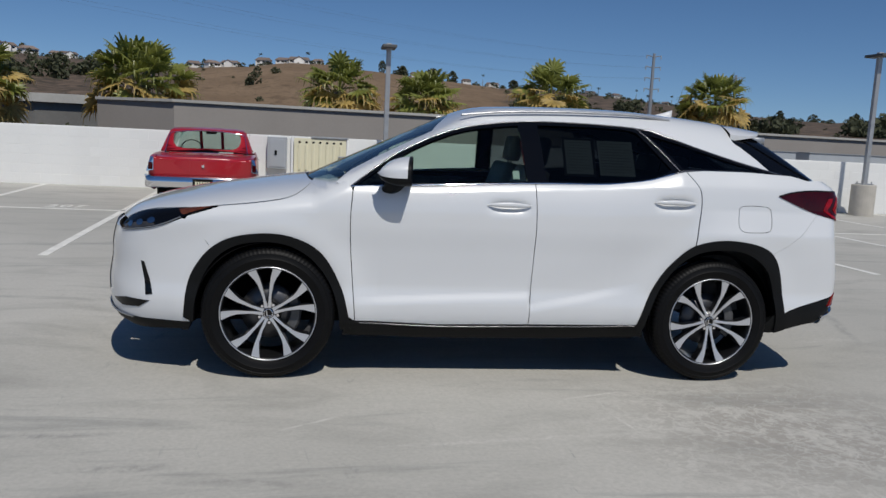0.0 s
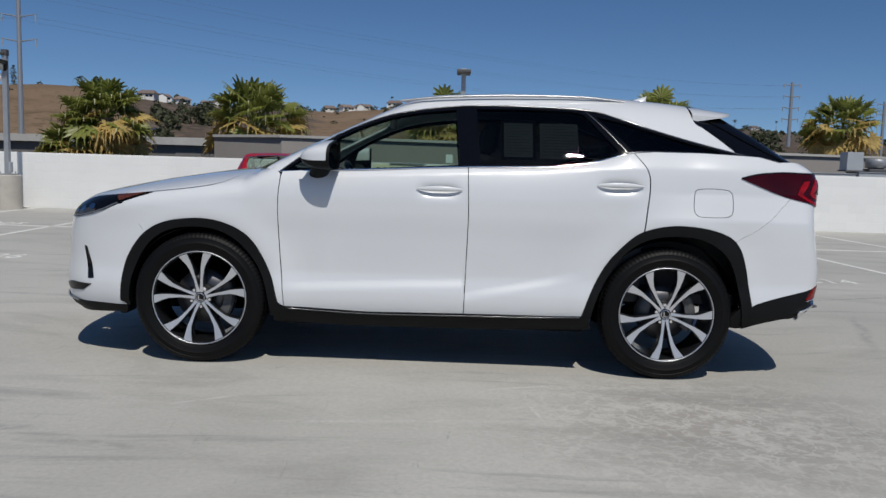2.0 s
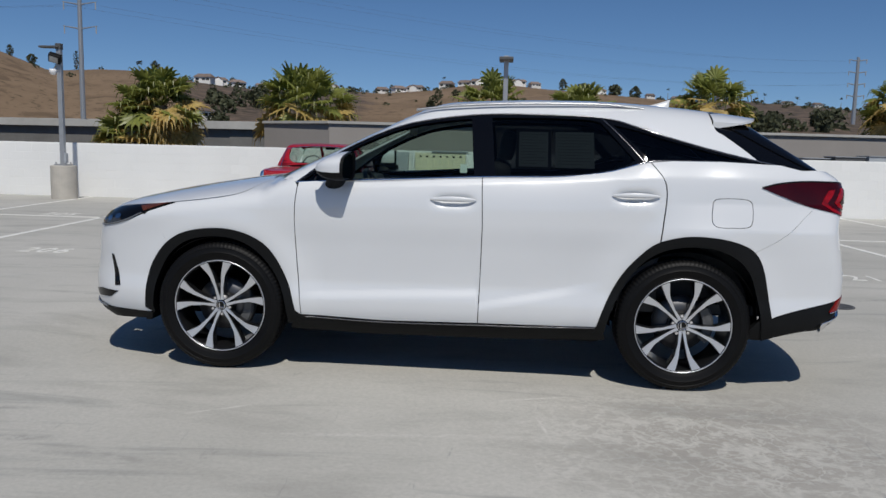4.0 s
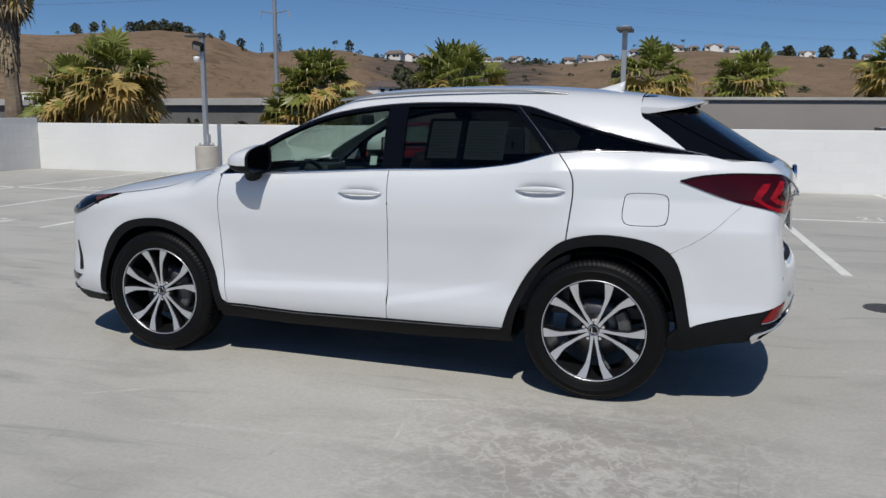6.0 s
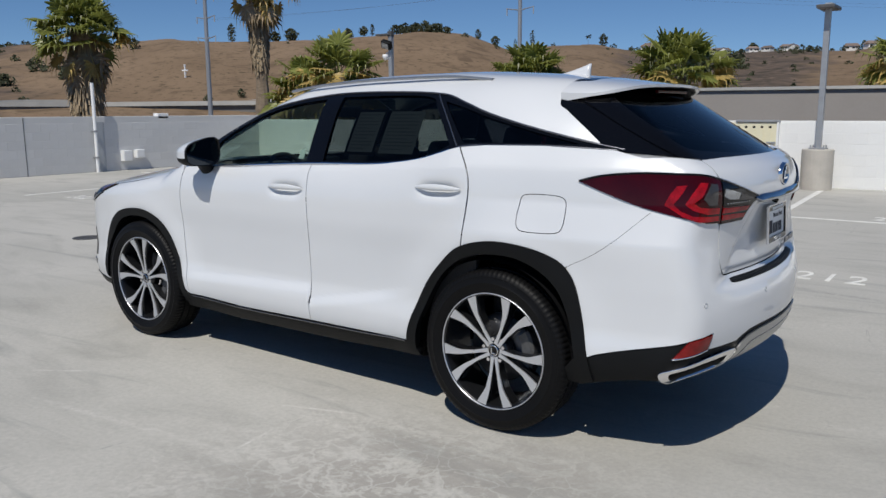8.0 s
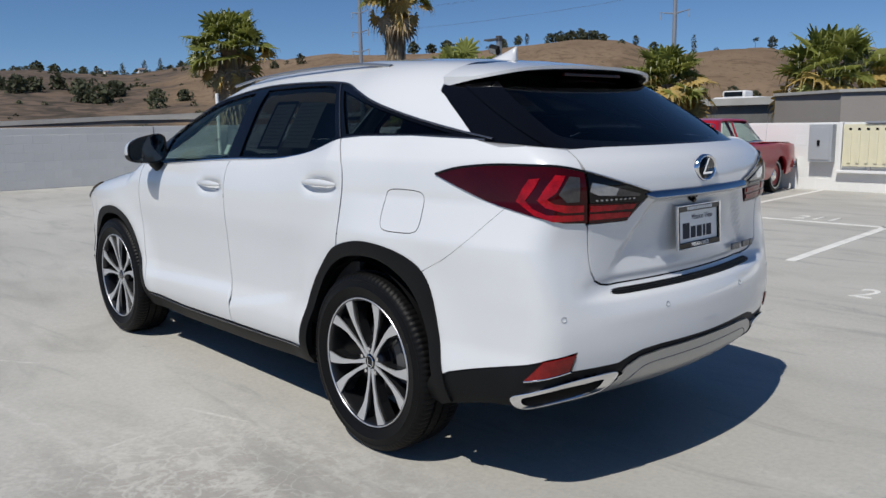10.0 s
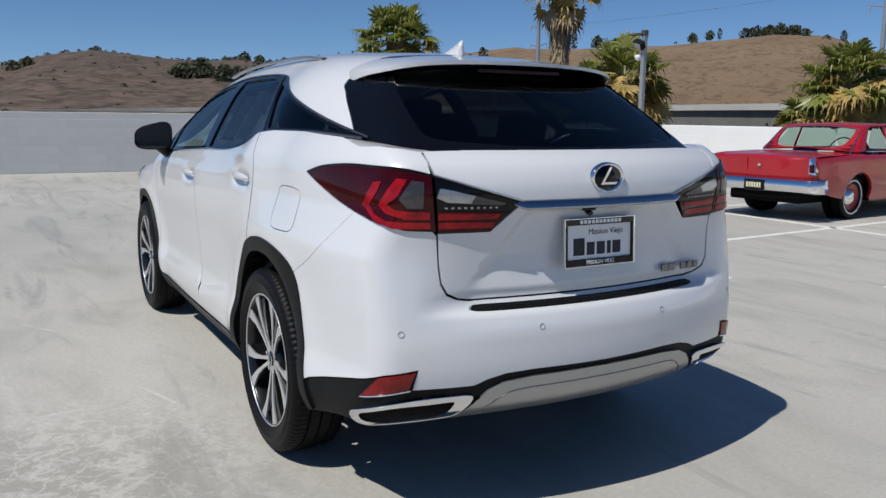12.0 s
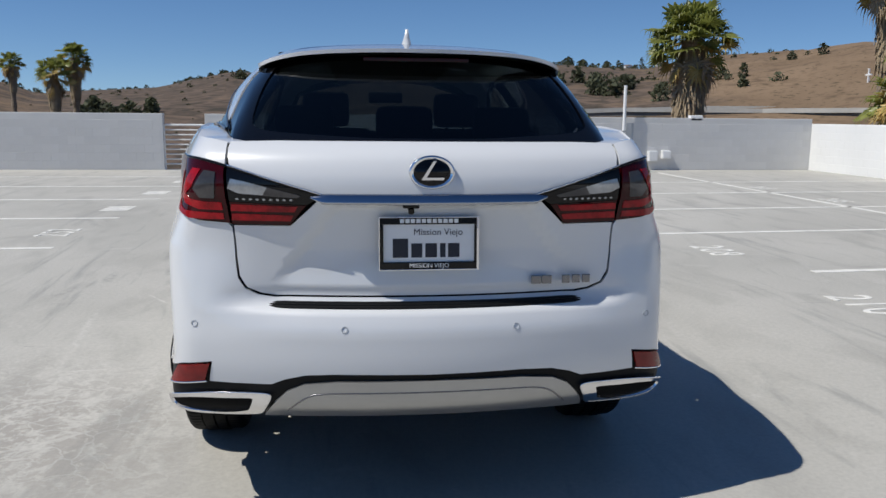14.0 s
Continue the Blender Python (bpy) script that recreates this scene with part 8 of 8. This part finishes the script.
def red_wheel(x, y, turn):
    w = empty("wheel", (x, y, 0.315))
    w.parent = red
    w.rotation_euler = (0, 0, radians(turn))
    v, f = tyre_mesh(0.318, 0.19, 0.17, 48, False)
    obj("tyre", v, f, M_RUBBER, w, "black tyre", True)
    v, f = lathe([(0.226, -0.086), (0.243, -0.0885), (0.246, -0.0885), (0.25, -0.0865)], 40)
    obj("whitewall", v, f, M_WHITE, w, "thin white tyre stripe", True)
    v, f = lathe([(0.20, -0.07), (0.185, -0.06), (0.15, -0.035), (0.12, -0.03)], 40)
    obj("rim", v, f, M_REDPAINT, w, "red painted steel rim", True)
    v, f = lathe([(0.0, -0.085), (0.06, -0.08), (0.10, -0.06), (0.125, -0.03)], 40)
    obj("hub_cap", v, f, M_CHROME, w, "chrome dog-dish hub cap", True)


for x in (WA, WB):
    red_wheel(x, -0.70, 0)
    red_wheel(x, 0.70, 180)
    for s in (-1, 1):
        bm = bmesh.new()
        tube(bm, (x, s * 0.58, 0.36), (x, s * 0.55, 0.36), 0.40, 0.40, 24)
        part("inner_wing", bm, M_DARK, red)
bm = bmesh.new()
box(bm, -2.2, 2.2, -0.56, 0.56, 0.24, 0.42, 0.03)
box(bm, -1.0, 0.8, -0.8, 0.8, 0.24, 0.40, 0.03)
part("chassis", bm, M_DARK, red)
bm = bmesh.new()
box(bm, -0.15, 0.40, -0.66, 0.66, 0.45, 0.62, 0.05)
box(bm, 0.38, 0.52, -0.66, 0.66, 0.50, 0.98, 0.05)
part("front_bench", bm, M_CABIN, red, "dark bench seat")
bm = bmesh.new()
box(bm, 0.60, 1.0, -0.62, 0.62, 0.45, 0.60, 0.05)
box(bm, 0.98, 1.12, -0.62, 0.62, 0.48, 0.93, 0.05)
part("rear_bench", bm, M_CABIN, red)
bm = bmesh.new()
box(bm, 1.05, 1.32, -0.62, 0.62, 0.90, 0.935, 0.01)
part("parcel_shelf", bm, M_REDPAINT, red)
bm = bmesh.new()
box(bm, 1.12, 1.26, 0.20, 0.45, 0.935, 0.955, 0.008)
part("folded_paper", bm, M_PAPER, red, "white paper on the shelf")
bm = bmesh.new()
box(bm, -0.95, -0.62, -0.68, 0.68, 0.70, 0.93, 0.05)
part("dashboard", bm, M_REDPAINT, red)
vsw, fsw = [], []
m = Matrix.Translation((-0.40, -0.36, 0.95)) @ Matrix.Rotation(radians(60), 4, "Y")
for i in range(28):
    for j in range(6):
        a, b = 2 * math.pi * i / 28, 2 * math.pi * j / 6
        vsw.append(m @ Vector(((0.19 + 0.011 * math.cos(b)) * math.cos(a), (0.19 + 0.011 * math.cos(b)) * math.sin(a), 0.011 * math.sin(b))))
for i in range(28):
    for j in range(6):
        fsw.append((i * 6 + j, ((i + 1) % 28) * 6 + j, ((i + 1) % 28) * 6 + (j + 1) % 6, i * 6 + (j + 1) % 6))
obj("steering_wheel", vsw, fsw, M_CABIN, red, "", True)
bm = bmesh.new()
box(bm, -0.45, -0.42, -0.10, 0.10, 1.24, 1.29, 0.01)
part("cabin_mirror", bm, M_CABIN, red)
bm = bmesh.new()
tube(bm, (-1.1, 0.70, 0.94), (-1.1, 0.72, 1.35), 0.003, seg=6)
part("aerial", bm, M_CHROME, red)
for s in (-1, 1):
    bm = bmesh.new()
    box(bm, 0.10, 0.24, min(s * 0.875, s * 0.90), max(s * 0.875, s * 0.90), 0.80, 0.82, 0.006)
    part("door_handle", bm, M_CHROME, red)
bm = bmesh.new()
tube(bm, (2.34, 0, 0.76), (2.365, 0, 0.76), 0.022, seg=16)
part("trunk_lock", bm, M_CHROME, red)

# ---- block courses of the parapet walls ----
def block_mesh(w, d, h):
    """One wall block with chamfered face edges, face towards +x."""
    c = 0.003
    v = [(0, 0, 0), (0, w, 0), (0, w, h), (0, 0, h), (d - c, 0, 0), (d - c, w, 0), (d - c, w, h), (d - c, 0, h), (d, c, c), (d, w - c, c), (d, w - c, h - c), (d, c, h - c)]
    f = [(8, 9, 10, 11), (4, 5, 9, 8), (5, 6, 10, 9), (6, 7, 11, 10), (7, 4, 8, 11), (0, 1, 5, 4), (1, 2, 6, 5), (2, 3, 7, 6), (3, 0, 4, 7)]
    return v, f


BW, BH = 0.4, 0.2


def lay(wall_ob, start, end, axis, material, parts_from, parts_to):
    """Blocks in running bond on a wall's inner face: near ones as pieces, the rest joined."""
    me = bpy.data.meshes.new("block")
    v, f = block_mesh(BW - 0.004, 0.0045, BH - 0.004)
    me.from_pydata(v, [], f)
    me.materials.append(material)
    rest_v, rest_f = [], []
    for row in range(6):
        n = int((end - start) / BW)
        for k in range(n):
            s = start + k * BW + (BW / 2 if row % 2 else 0)
            if s + BW > end:
                continue
            z = 0.02 + row * 0.2005
            m = pose(-15.502, s, z) if axis == "y" else pose(s, 12.402, z, rz=-90)
            if parts_from <= s < parts_to:
                ob = new("block", me)
                ob.parent = wall_ob
                ob.matrix_basis = m
            else:
                b = len(rest_v)
                rest_v += [m @ Vector(p) for p in v]
                rest_f += [tuple(b + i for i in q) for q in f]
    if rest_v:
        r = obj("block_courses", rest_v, rest_f, material, wall_ob)
        r["kind"] = "stuff"


lay(wall_west, -3.65, 12.38, "y", M_GREYBLOCK, -10, 13)
lay(wall_west_b, -29.9, -4.65, "y", M_GREYBLOCK, -14.5, 0)
lay(wall_north, -15.4, 29.8, "x", M_WALLPAINT, -6.0, 13.6)
